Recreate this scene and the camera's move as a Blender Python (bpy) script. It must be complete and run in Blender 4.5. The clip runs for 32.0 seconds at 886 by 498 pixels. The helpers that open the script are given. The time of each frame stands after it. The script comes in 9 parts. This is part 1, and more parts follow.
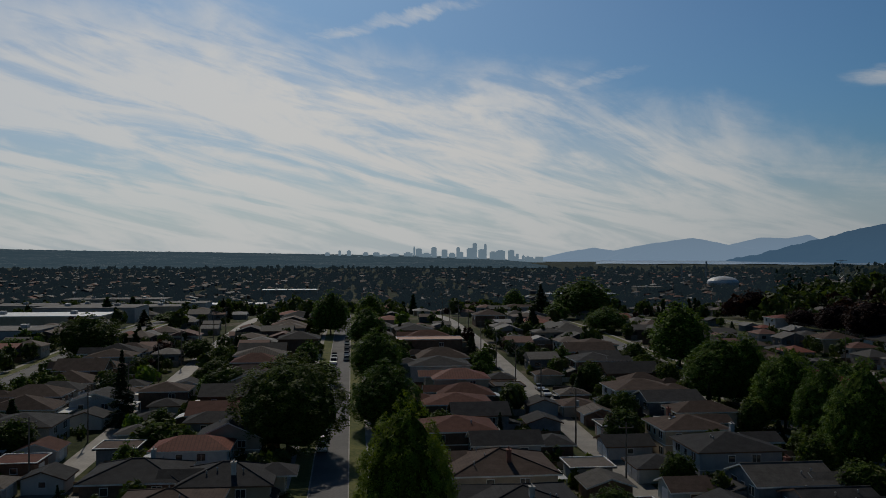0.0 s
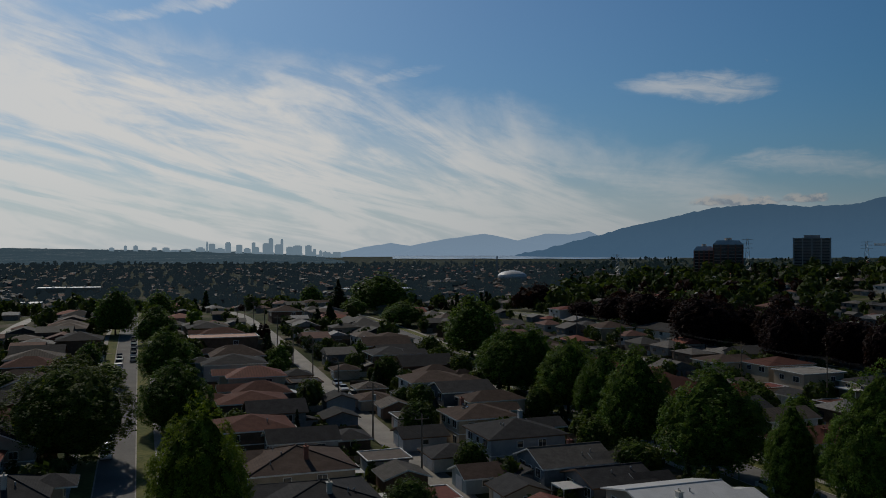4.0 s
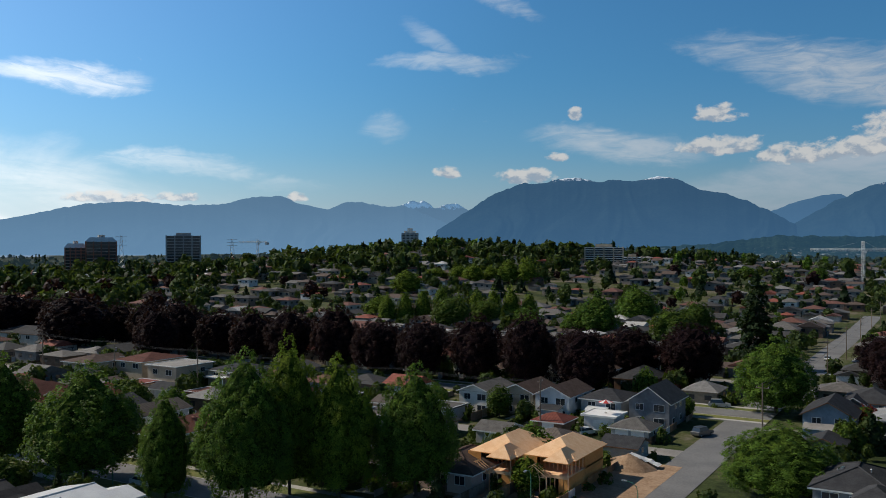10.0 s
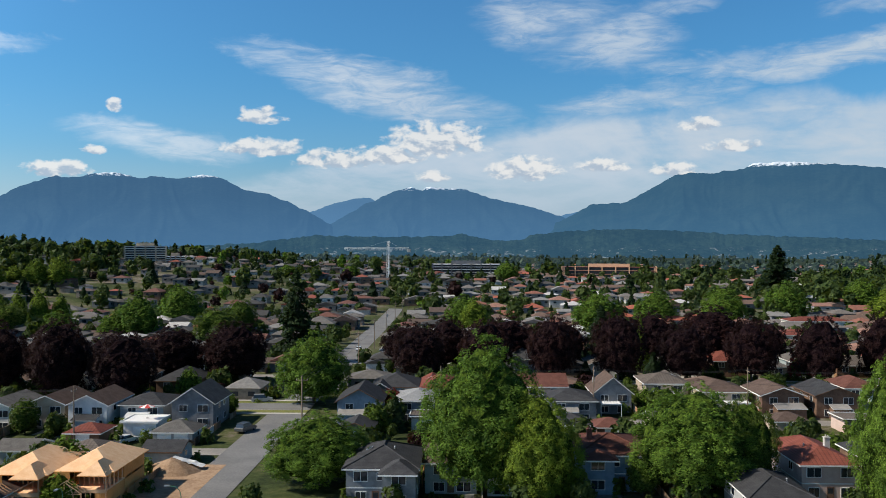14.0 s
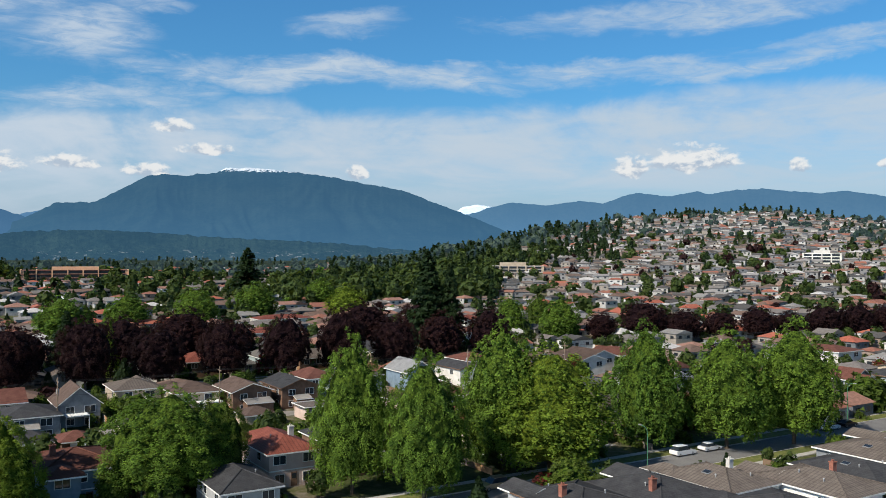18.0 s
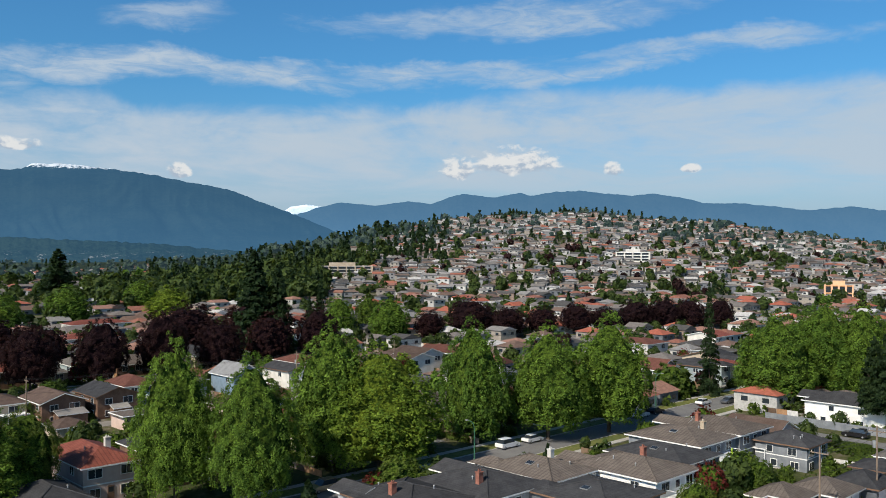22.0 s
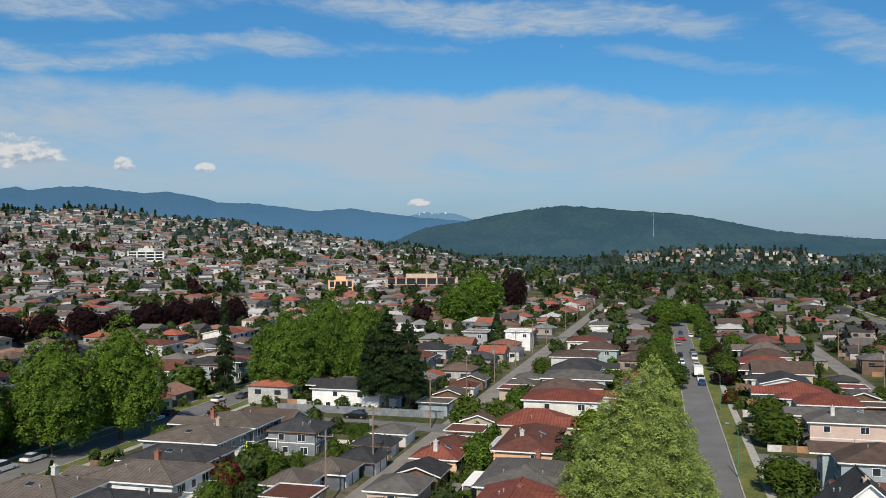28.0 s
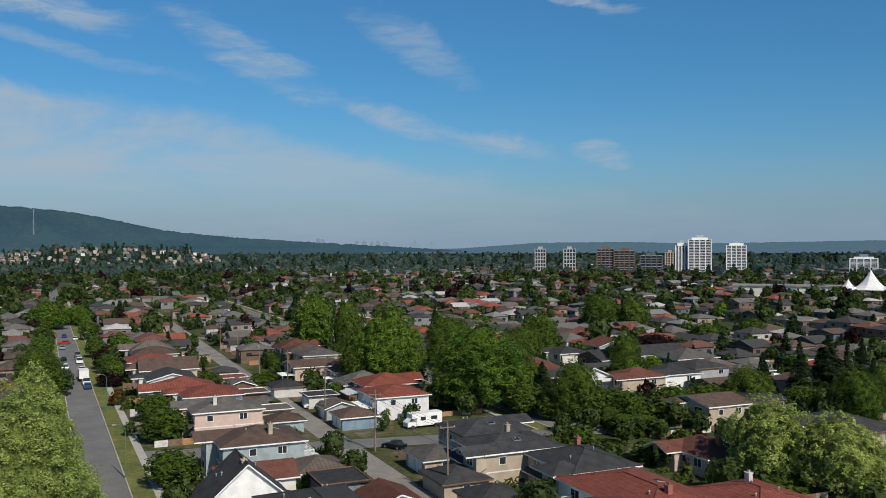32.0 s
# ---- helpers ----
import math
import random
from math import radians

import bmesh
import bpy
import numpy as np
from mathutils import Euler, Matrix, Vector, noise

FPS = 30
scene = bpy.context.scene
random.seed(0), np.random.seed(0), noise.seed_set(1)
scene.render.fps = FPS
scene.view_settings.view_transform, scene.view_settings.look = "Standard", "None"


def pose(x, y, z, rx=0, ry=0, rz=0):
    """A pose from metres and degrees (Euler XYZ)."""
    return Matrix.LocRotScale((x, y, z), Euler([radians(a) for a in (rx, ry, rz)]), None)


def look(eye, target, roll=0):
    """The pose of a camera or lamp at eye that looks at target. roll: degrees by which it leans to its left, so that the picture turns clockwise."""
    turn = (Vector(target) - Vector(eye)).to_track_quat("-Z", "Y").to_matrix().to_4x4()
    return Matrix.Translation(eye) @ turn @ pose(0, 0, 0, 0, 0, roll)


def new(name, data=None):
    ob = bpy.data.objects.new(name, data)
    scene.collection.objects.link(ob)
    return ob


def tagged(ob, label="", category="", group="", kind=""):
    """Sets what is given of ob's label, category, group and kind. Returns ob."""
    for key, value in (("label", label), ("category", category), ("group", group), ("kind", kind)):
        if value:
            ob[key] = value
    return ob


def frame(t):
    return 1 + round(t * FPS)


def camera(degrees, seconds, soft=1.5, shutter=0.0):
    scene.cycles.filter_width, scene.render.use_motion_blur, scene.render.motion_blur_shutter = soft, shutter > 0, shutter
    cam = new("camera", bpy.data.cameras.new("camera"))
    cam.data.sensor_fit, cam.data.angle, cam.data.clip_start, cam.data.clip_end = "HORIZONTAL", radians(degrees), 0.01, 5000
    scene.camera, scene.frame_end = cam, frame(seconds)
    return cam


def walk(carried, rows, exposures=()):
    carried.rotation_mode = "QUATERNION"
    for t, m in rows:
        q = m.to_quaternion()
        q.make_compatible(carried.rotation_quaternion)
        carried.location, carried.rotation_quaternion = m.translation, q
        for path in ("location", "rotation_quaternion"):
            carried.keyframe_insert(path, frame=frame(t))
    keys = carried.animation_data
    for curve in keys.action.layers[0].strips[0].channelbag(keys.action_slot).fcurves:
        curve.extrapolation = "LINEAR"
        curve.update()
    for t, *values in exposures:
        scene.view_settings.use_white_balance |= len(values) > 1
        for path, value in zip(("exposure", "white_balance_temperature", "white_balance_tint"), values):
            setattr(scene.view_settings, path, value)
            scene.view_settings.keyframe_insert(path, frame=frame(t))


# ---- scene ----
cam = camera(54.17, 32.0, soft=0.9)
PATH = [
    (0.0, pose(0, 0, 36, 90.41, -0.01, 84.00)),
    (0.5, pose(0, 0, 36, 90.36, 0.01, 83.00)),
    (1.0, pose(0, 0, 36, 90.29, -0.04, 82.01)),
    (1.5, pose(0, 0, 36, 90.26, -0.07, 81.05)),
    (2.0, pose(0, 0, 36, 90.22, -0.09, 80.15)),
    (2.5, pose(0, 0, 36, 90.17, -0.14, 79.28)),
    (3.0, pose(0, 0, 36, 90.14, -0.06, 77.94)),
    (3.5, pose(0, 0, 36, 90.12, -0.00, 73.41)),
    (5.5, pose(0, 0, 36, 90.03, 0.05, 67.23)),
    (6.0, pose(0, 0, 36, 90.03, 0.06, 62.81)),
    (6.5, pose(0, 0, 36, 90.03, 0.10, 58.00)),
    (7.0, pose(0, 0, 36, 89.99, 0.12, 53.31)),
    (7.5, pose(0, 0, 36, 89.98, 0.06, 49.21)),
    (8.0, pose(0, 0, 36, 89.96, 0.09, 45.87)),
    (8.5, pose(0, 0, 36, 89.95, 0.08, 41.91)),
    (9.0, pose(0, 0, 36, 89.93, 0.06, 38.38)),
    (9.5, pose(0, 0, 36, 89.89, 0.10, 34.66)),
    (10.0, pose(0, 0, 36, 89.87, 0.08, 30.92)),
    (10.5, pose(0, 0, 36, 89.85, 0.08, 27.09)),
    (11.0, pose(0, 0, 36, 89.82, 0.06, 23.54)),
    (11.5, pose(0, 0, 36, 89.81, 0.03, 20.03)),
    (12.0, pose(0, 0, 36, 89.82, 0.00, 16.46)),
    (12.5, pose(0, 0, 36, 89.82, -0.02, 12.93)),
    (13.0, pose(0, 0, 36, 89.83, -0.08, 9.22)),
    (13.5, pose(0, 0, 36, 89.81, -0.12, 5.41)),
    (14.0, pose(0, 0, 36, 89.80, -0.08, 1.44)),
    (14.5, pose(0, 0, 36, 89.78, -0.02, -2.62)),
    (16.5, pose(0, 0, 36, 89.90, -0.40, -19.66)),
    (17.0, pose(0, 0, 36, 89.97, -0.39, -24.00)),
    (17.5, pose(0, 0, 36, 90.02, -0.40, -28.29)),
    (18.0, pose(0, 0, 36, 90.05, -0.30, -32.38)),
    (18.5, pose(0, 0, 36, 90.05, -0.09, -36.67)),
    (19.0, pose(0, 0, 36, 90.06, -0.09, -38.40)),
    (19.5, pose(0, 0, 36, 90.08, -0.03, -42.60)),
    (20.0, pose(0, 0, 36, 90.08, -0.05, -43.01)),
    (20.5, pose(0, 0, 36, 90.06, -0.05, -44.29)),
    (21.0, pose(0, 0, 36, 90.05, -0.06, -41.94)),
    (21.5, pose(0, 0, 36, 90.05, -0.11, -42.30)),
    (22.0, pose(0, 0, 36, 90.09, -0.07, -43.64)),
    (22.5, pose(0, 0, 36, 90.07, -0.07, -41.17)),
    (23.0, pose(0, 0, 36, 90.08, -0.06, -43.43)),
    (23.5, pose(0, 0, 36, 90.04, -0.05, -43.43)),
    (24.0, pose(0, 0, 36, 90.08, 0.00, -46.36)),
    (24.5, pose(0, 0, 36, 90.11, 0.00, -51.73)),
    (25.0, pose(0, 0, 36, 90.13, 0.02, -57.01)),
    (25.5, pose(0, 0, 36, 90.13, 0.01, -62.16)),
    (26.0, pose(0, 0, 36, 90.14, 0.07, -67.20)),
    (26.5, pose(0, 0, 36, 90.13, 0.07, -71.96)),
    (28.5, pose(0, 0, 36, 89.94, 0.26, -76.77)),
    (29.0, pose(0, 0, 36, 89.91, 0.19, -80.88)),
    (29.5, pose(0, 0, 36, 89.86, 0.19, -85.70)),
    (30.0, pose(0, 0, 36, 89.83, 0.26, -91.68)),
    (30.5, pose(0, 0, 36, 89.83, 0.24, -97.54)),
    (31.0, pose(0, 0, 36, 89.79, 0.24, -103.11)),
    (31.5, pose(0, 0, 36, 89.77, 0.20, -108.58)),
    (32.0, pose(0, 0, 36, 89.73, 0.18, -113.89)),
]
EXPOSURES = [(0.0, -1.78), (3.5, -1.68), (6.0, -1.42), (9.0, -0.5), (11.0, -0.1), (13.0, 0.18), (17.0, 0.31), (22.0, 0.2), (26.0, 0.04), (29.0, 0.0), (32.0, -0.12)]
walk(cam, PATH, EXPOSURES)

# ---------- world: afternoon sky with cirrus, sun in the west ----------
SUN_AZ, SUN_EL = 99.0, 40.0          # degrees counter-clockwise from north, and above the horizon
SUN_DIR = Vector((-math.sin(radians(SUN_AZ)) * math.cos(radians(SUN_EL)), math.cos(radians(SUN_AZ)) * math.cos(radians(SUN_EL)), math.sin(radians(SUN_EL))))


class Nodes:
    """Short hand for a node tree."""

    def __init__(self, tree):
        self.tree = tree
        tree.nodes.clear()

    def add(self, kind, **settings):
        node = self.tree.nodes.new(kind)
        for key, value in settings.items():
            if key == "operation":
                node.operation = value
            elif key == "blend_type":
                node.blend_type = value
            elif key == "data_type":
                node.data_type = value
            elif key == "interpolation_type":
                node.interpolation_type = value
        return node

    def put(self, socket, value):
        if isinstance(value, bpy.types.NodeSocket):
            self.tree.links.new(value, socket)
        elif value is not None:
            socket.default_value = value

    def math(self, op, a, b=None, c=None, clamp=False):
        n = self.add("ShaderNodeMath", operation=op)
        n.use_clamp = clamp
        for s, v in zip(n.inputs, (a, b, c)):
            self.put(s, v)
        return n.outputs[0]

    def ramp(self, fac, stops, mode="LINEAR"):
        n = self.add("ShaderNodeValToRGB")
        n.color_ramp.interpolation = mode
        els = n.color_ramp.elements
        while len(els) < len(stops):
            els.new(0.5)
        for e, (p, c) in zip(els, stops):
            e.position = p
            e.color = (*c, 1) if isinstance(c, (tuple, list)) else (c, c, c, 1)
        self.put(n.inputs[0], fac)
        return n.outputs[0]

    def noise(self, vec, scale, detail=4, rough=0.55, dist=0.0):
        n = self.add("ShaderNodeTexNoise")
        self.put(n.inputs["Vector"], vec)
        n.inputs["Scale"].default_value = scale
        n.inputs["Detail"].default_value = detail
        n.inputs["Roughness"].default_value = rough
        n.inputs["Distortion"].default_value = dist
        return n.outputs[0]

    def smooth(self, v, lo, hi, a=0.0, b=1.0):
        n = self.add("ShaderNodeMapRange", interpolation_type="SMOOTHSTEP")
        for s, x in zip(n.inputs, (v, lo, hi, a, b)):
            self.put(s, x)
        return n.outputs[0]

    def mix(self, fac, a, b, blend="MIX"):
        n = self.add("ShaderNodeMix", data_type="RGBA", blend_type=blend)
        self.put(n.inputs[0], fac)
        for s, v in ((n.inputs[6], a), (n.inputs[7], b)):
            if isinstance(v, tuple) and len(v) == 3:
                v = (*v, 1)
            self.put(s, v)
        return n.outputs[2]

    def vec(self, x, y, z):
        n = self.add("ShaderNodeCombineXYZ")
        for s, v in zip(n.inputs, (x, y, z)):
            self.put(s, v)
        return n.outputs[0]


def build_world():
    world = bpy.data.worlds.new("sky")
    scene.world = world
    world.use_nodes = True
    N = Nodes(world.node_tree)
    sky = N.add("ShaderNodeTexSky")
    sky.sky_type, sky.sun_disc = "NISHITA", False
    sky.sun_elevation, sky.sun_rotation = radians(SUN_EL), radians(-SUN_AZ)
    sky.altitude, sky.air_density, sky.dust_density, sky.ozone_density = 100, 1.0, 1.6, 2.0
    gen = N.add("ShaderNodeTexCoord").outputs["Generated"]
    sep = N.add("ShaderNodeSeparateXYZ")
    N.put(sep.inputs[0], gen)
    dx, dy, dz = sep.outputs
    az = N.math("MULTIPLY", N.math("ARCTAN2", N.math("MULTIPLY", dx, -1.0), dy), 57.29578)     # west positive
    el = N.math("MULTIPLY", N.math("ARCSINE", dz), 57.29578)
    # fraction round the compass, from -180 to 180
    turn = N.math("ADD", N.math("DIVIDE", az, 360.0), 0.5)
    f = lambda a: a / 360.0 + 0.5
    # how high the sheet of high cloud reaches, and how dense it is, by compass direction
    reach = [(-180, 2), (-132, 1.5), (-124, 3.2), (-112, 5.2), (-104, 6.8), (-97, 8.3), (-88, 10.0), (-70, 10.6), (-55, 10.2), (-44, 9.6), (-34, 9.3), (-20, 9.4), (-8, 8.0), (2, 7.0), (11, 5.0), (20, 2.4), (32, 1.0), (42, 2.4), (50, 4.4), (57, 6.4), (66, 8.8), (75, 11.0), (87, 13.8), (100, 16.0), (130, 16), (160, 8)]
    dense = [(-180, 0.2), (-130, 0.25), (-112, 0.6), (-95, 0.82), (-70, 0.92), (-40, 0.98), (-20, 1.0), (0, 0.95), (14, 0.75), (40, 0.4), (55, 0.7), (70, 0.95), (100, 1.0), (150, 0.4), (180, 0.2)]
    rim = N.math("MULTIPLY", N.ramp(turn, [(f(a), v / 20) for a, v in reach], "B_SPLINE"), 20.0)
    thick = N.ramp(turn, [(f(a), v) for a, v in dense], "B_SPLINE")
    slant = N.smooth(az, 20, 80, 0.0, 0.24)
    ele = N.math("SUBTRACT", el, N.math("MULTIPLY", N.math("SUBTRACT", az, 60.0), slant))
    lump = N.noise(N.vec(N.math("MULTIPLY", az, 0.11), N.math("MULTIPLY", el, 0.16), 5.0), 1.0, 6, 0.6, 0.4)
    low = N.smooth(el, 0.0, 12.0, 1.9, 1.0)
    n1 = N.noise(N.vec(N.math("MULTIPLY", az, 0.055), N.math("MULTIPLY", N.math("MULTIPLY", ele, low), 0.23), 0.0), 1.0, 8, 0.58, 1.3)
    n2 = N.noise(N.vec(N.math("MULTIPLY", az, 0.2), N.math("MULTIPLY", ele, 0.8), 3.0), 1.0, 6, 0.62, 0.6)
    n = N.math("ADD", N.math("MULTIPLY", n1, 0.7), N.math("MULTIPLY", n2, 0.3))
    over = N.math("ADD", N.math("SUBTRACT", rim, el), N.math("MULTIPLY", N.math("SUBTRACT", lump, 0.5), N.smooth(az, 40.0, 70.0, 4.0, 9.0)))
    sheet = N.smooth(over, N.smooth(az, 40.0, 70.0, -0.5, -1.6), N.smooth(az, 40.0, 70.0, 0.9, 4.6))
    fibre = N.smooth(n, N.smooth(az, 30.0, 75.0, 0.36, 0.41), N.smooth(az, 30.0, 75.0, 0.60, 0.565), N.smooth(az, 30.0, 75.0, 0.52, 0.36), 1.0)
    # gaps between the bands of the east
    gap = N.smooth(N.math("ADD", n, N.math("MULTIPLY", N.smooth(over, 2.0, 5.0), 0.1)), 0.36, 0.50, 0.72, 1.0)
    cirrus = N.math("MULTIPLY", N.math("MULTIPLY", sheet, fibre), N.math("MULTIPLY", thick, gap))
    fade = N.ramp(turn, [(f(-180), 0.25), (f(-120), 0.5), (f(-80), 0.35), (f(-45), 0.4), (f(-15), 0.75), (f(20), 0.5), (f(60), 0.85), (f(110), 0.9), (f(180), 0.5)])
    cirrus = N.math("MULTIPLY", cirrus, N.mix(N.smooth(el, 2.6, 5.2), fade, (1, 1, 1)))
    # single streaks and wisps: compass, height, half width, half height, slope, strength
    wisps = [(54.5, 10.4, 3.6, 0.75, 0.05, 0.85), (48, 5.1, 4.2, 0.8, 0.06, 0.6), (30.7, 11.9, 3.6, 0.5, -0.02, 0.6), (31.8, 13.6, 1.6, 0.6, 0.5, 0.4), (28.0, 15.8, 2.6, 0.7, 0.3, 0.55), (34.8, 7.5, 1.3, 0.7, -0.1, 0.4), (41, 4.2, 2.4, 0.4, 0, 0.35),
             (19, 6.3, 4.8, 0.9, 0.1, 0.75), (6, 10.6, 7.5, 1.3, 0.2, 0.95), (2.5, 9.4, 3.6, 0.8, 0.0, 0.8), (-7, 13.8, 5.0, 1.9, 0.15, 0.9), (-12, 9.6, 5.0, 1.0, 0.0, 0.9), (-13.5, 14.8, 2.2, 0.5, 0.0, 0.6), (-27, 11.2, 13.0, 0.9, 0.02, 1.0), (-47, 11.6, 13.0, 0.6, -0.03, 0.9),
             (-50, 15.2, 12.0, 1.0, -0.04, 0.85), (-26, 14.4, 3.0, 0.8, -0.2, 0.7), (-62, 12.7, 11.0, 0.55, -0.03, 0.8), (-78, 14.8, 13.0, 0.9, 0.05, 0.9), (-88, 14.6, 5.0, 0.8, 0.14, 0.75), (-102, 11.8, 4.6, 1.0, 0.42, 0.75), (-112, 12.6, 3.4, 1.0, 0.5, 0.45), (-111, 8.2, 3.4, 0.8, 0.3, 0.75),
             (-118, 6.4, 3.0, 0.6, 0.16, 0.7), (-124, 5.7, 1.6, 0.5, 0.1, 0.7), (-122, 15.9, 3.6, 0.5, 0.14, 0.75), (-92, 11.6, 6.0, 0.5, 0.1, 0.45), (88, 14.6, 5.5, 0.35, -0.2, 0.7), (76, 11.2, 4.0, 0.4, -0.12, 0.6)]
    curl = N.math("MULTIPLY", N.math("SUBTRACT", lump, 0.5), 4.0)
    fine = N.noise(N.vec(N.math("MULTIPLY", az, 0.34), N.math("MULTIPLY", ele, 1.5), 9.0), 1.0, 7, 0.65, 0.9)
    rag = N.math("ADD", N.math("MULTIPLY", N.math("SUBTRACT", fine, 0.5), 1.7), N.math("MULTIPLY", N.math("SUBTRACT", n, 0.5), 4.2))
    streak = None
    for a, e, w, h, m, k in wisps:
        ux = N.math("SUBTRACT", az, a)
        uy = N.math("DIVIDE", N.math("ADD", N.math("SUBTRACT", N.math("SUBTRACT", el, e), N.math("MULTIPLY", ux, m)), curl), h)
        ux = N.math("DIVIDE", ux, w)
        g = N.math("SUBTRACT", 1.0, N.math("ADD", N.math("MULTIPLY", ux, ux), N.math("MULTIPLY", uy, uy)))
        g = N.math("MULTIPLY", N.smooth(N.math("ADD", g, rag), -1.1, 1.5), k)
        streak = g if streak is None else N.math("MAXIMUM", streak, g)
    streak = N.math("MULTIPLY", N.math("MULTIPLY", streak, N.smooth(az, 18.0, 30.0, 1.0, 0.8)), N.math("MULTIPLY", N.smooth(n, 0.3, 0.58, 0.3, 0.95), N.smooth(fine, 0.3, 0.62, 0.5, 1.0)))
    thin = N.math("MULTIPLY", N.math("MAXIMUM", cirrus, streak), N.smooth(el, 19.0, 30.0, 1.0, 0.15))
    # heaped clouds: (compass, height, half width, half height)
    heaps = [(-48.4, 5.6, 2.7, 1.1), (-44.6, 5.2, 1.1, 1.0), (2.0, 6.7, 3.4, 1.5), (5.0, 5.8, 2.2, 0.9), (-3.9, 4.9, 2.4, 1.1), (13.3, 8.2, 1.5, 0.7), (13.0, 6.2, 2.6, 0.8), (8.6, 5.5, 2.6, 0.8), (2.2, 4.5, 1.1, 0.7), (25.5, 4.5, 1.9, 0.7), (30.6, 4.8, 0.9, 0.55), (23.4, 5.8, 0.7, 0.4), (22.2, 8.5, 0.5, 0.55),
             (-8.9, 5.1, 1.8, 0.6), (-13.6, 4.7, 1.6, 0.7), (40.5, 3.2, 0.7, 0.4), (52.0, 3.0, 2.6, 0.5), (47.8, 3.1, 1.4, 0.4), (-54.8, 5.1, 0.6, 0.6), (-26.6, 4.9, 0.8, 0.6), (-59.6, 5.2, 0.6, 0.4), (-15.0, 7.6, 1.2, 0.6), (-17.0, 6.2, 1.6, 0.5), (-73.4, 2.9, 0.7, 0.4)]
    puff = N.noise(N.vec(N.math("MULTIPLY", az, 0.95), N.math("MULTIPLY", el, 1.5), 7.0), 1.0, 8, 0.58, 0.3)
    puff2 = N.noise(N.vec(N.math("MULTIPLY", N.math("SUBTRACT", az, 0.3), 0.95), N.math("MULTIPLY", N.math("ADD", el, 0.3), 1.5), 7.0), 1.0, 5, 0.58, 0.3)
    body, top = None, None
    for a, e, w, h in heaps:
        ux = N.math("DIVIDE", N.math("SUBTRACT", az, a), w)
        uy = N.math("DIVIDE", N.math("SUBTRACT", el, e), h)
        uy = N.math("MULTIPLY", uy, N.smooth(uy, -0.3, 0.0, 1.9, 1.0))           # flat bottoms
        g = N.math("SUBTRACT", 1.0, N.math("ADD", N.math("MULTIPLY", ux, ux), N.math("MULTIPLY", uy, uy)))
        g = N.math("MAXIMUM", g, -1.0)
        s = N.math("MULTIPLY", N.smooth(g, -0.6, 0.3), uy)
        body = g if body is None else N.math("MAXIMUM", body, g)
        top = s if top is None else N.math("ADD", top, s)
    heap = N.smooth(N.math("ADD", body, N.math("MULTIPLY", N.math("SUBTRACT", puff, 0.42), 3.6)), 0.0, 0.95)
    # light on the clouds: bright about the sun
    sunv = N.vec(SUN_DIR.x, SUN_DIR.y, SUN_DIR.z)
    dot = N.add("ShaderNodeVectorMath", operation="DOT_PRODUCT")
    N.put(dot.inputs[0], gen)
    N.put(dot.inputs[1], sunv)
    glow = N.smooth(dot.outputs["Value"], -0.6, 1.0)
    white = N.ramp(glow, [(0.0, (0.33, 0.40, 0.48)), (0.35, (0.38, 0.44, 0.52)), (0.7, (0.56, 0.61, 0.66)), (1.0, (0.93, 0.93, 0.93))])
    white = N.mix(1.0, white, (12.6, 12.4, 12.0), "MULTIPLY")
    lit = N.smooth(N.math("ADD", top, N.math("MULTIPLY", N.math("SUBTRACT", puff, puff2), 7.0)), -1.0, 0.8)
    heap_col = N.mix(lit, (3.5, 4.2, 5.1), (6.9, 6.9, 6.8))
    # deeper blue away from the sun, soft haze above the horizon
    tint = N.mix(N.smooth(el, -1.0, 12.0), (0.62, 0.90, 1.16), (0.345, 0.81, 1.10))
    tint = N.mix(N.smooth(dot.outputs["Value"], 0.3, 0.95), tint, (0.42, 0.66, 0.91))
    base = N.mix(1.0, sky.outputs[0], tint, "MULTIPLY")
    murk = N.mix(1.0, white, (0.66, 0.80, 0.93), "MULTIPLY")
    base = N.mix(N.smooth(el, -0.5, 6.5, 0.72, 0.0), base, murk)
    col = N.mix(thin, base, white)
    col = N.mix(N.math("MULTIPLY", heap, 0.88), col, heap_col)
    col = N.mix(1.0, col, N.ramp(N.smooth(dot.outputs["Value"], 0.0, 1.0), [(0.0, 1.0 / 3), (0.3, 0.36), (0.65, 0.47), (0.85, 0.53), (1.0, 0.56)]), "MULTIPLY")
    deep = N.smooth(el, 17.0, 55.0, 3.0, 0.5)                      # darker towards the zenith
    col = N.mix(1.0, col, N.vec(deep, deep, deep), "MULTIPLY")
    bg = N.add("ShaderNodeBackground")
    N.put(bg.inputs[0], col)
    bg.inputs[1].default_value = 0.1
    N.put(N.add("ShaderNodeOutputWorld").inputs[0], bg.outputs[0])


build_world()
sun_data = bpy.data.lights.new("sun", "SUN")
sun_data.energy, sun_data.angle, sun_data.color = 4.5, radians(0.53), (1.0, 0.905, 0.765)
sun = new("sun", sun_data)
sun.matrix_world = look(SUN_DIR * 900, (0, 0, 0))

# ---------- materials ----------
def material(name, build):
    m = bpy.data.materials.new(name)
    m.use_nodes = True
    N = Nodes(m.node_tree)
    p = N.add("ShaderNodeBsdfPrincipled")
    p.inputs["Specular IOR Level"].default_value = 0.3
    build(N, p)
    N.put(N.add("ShaderNodeOutputMaterial").inputs[0], p.outputs[0])
    return m


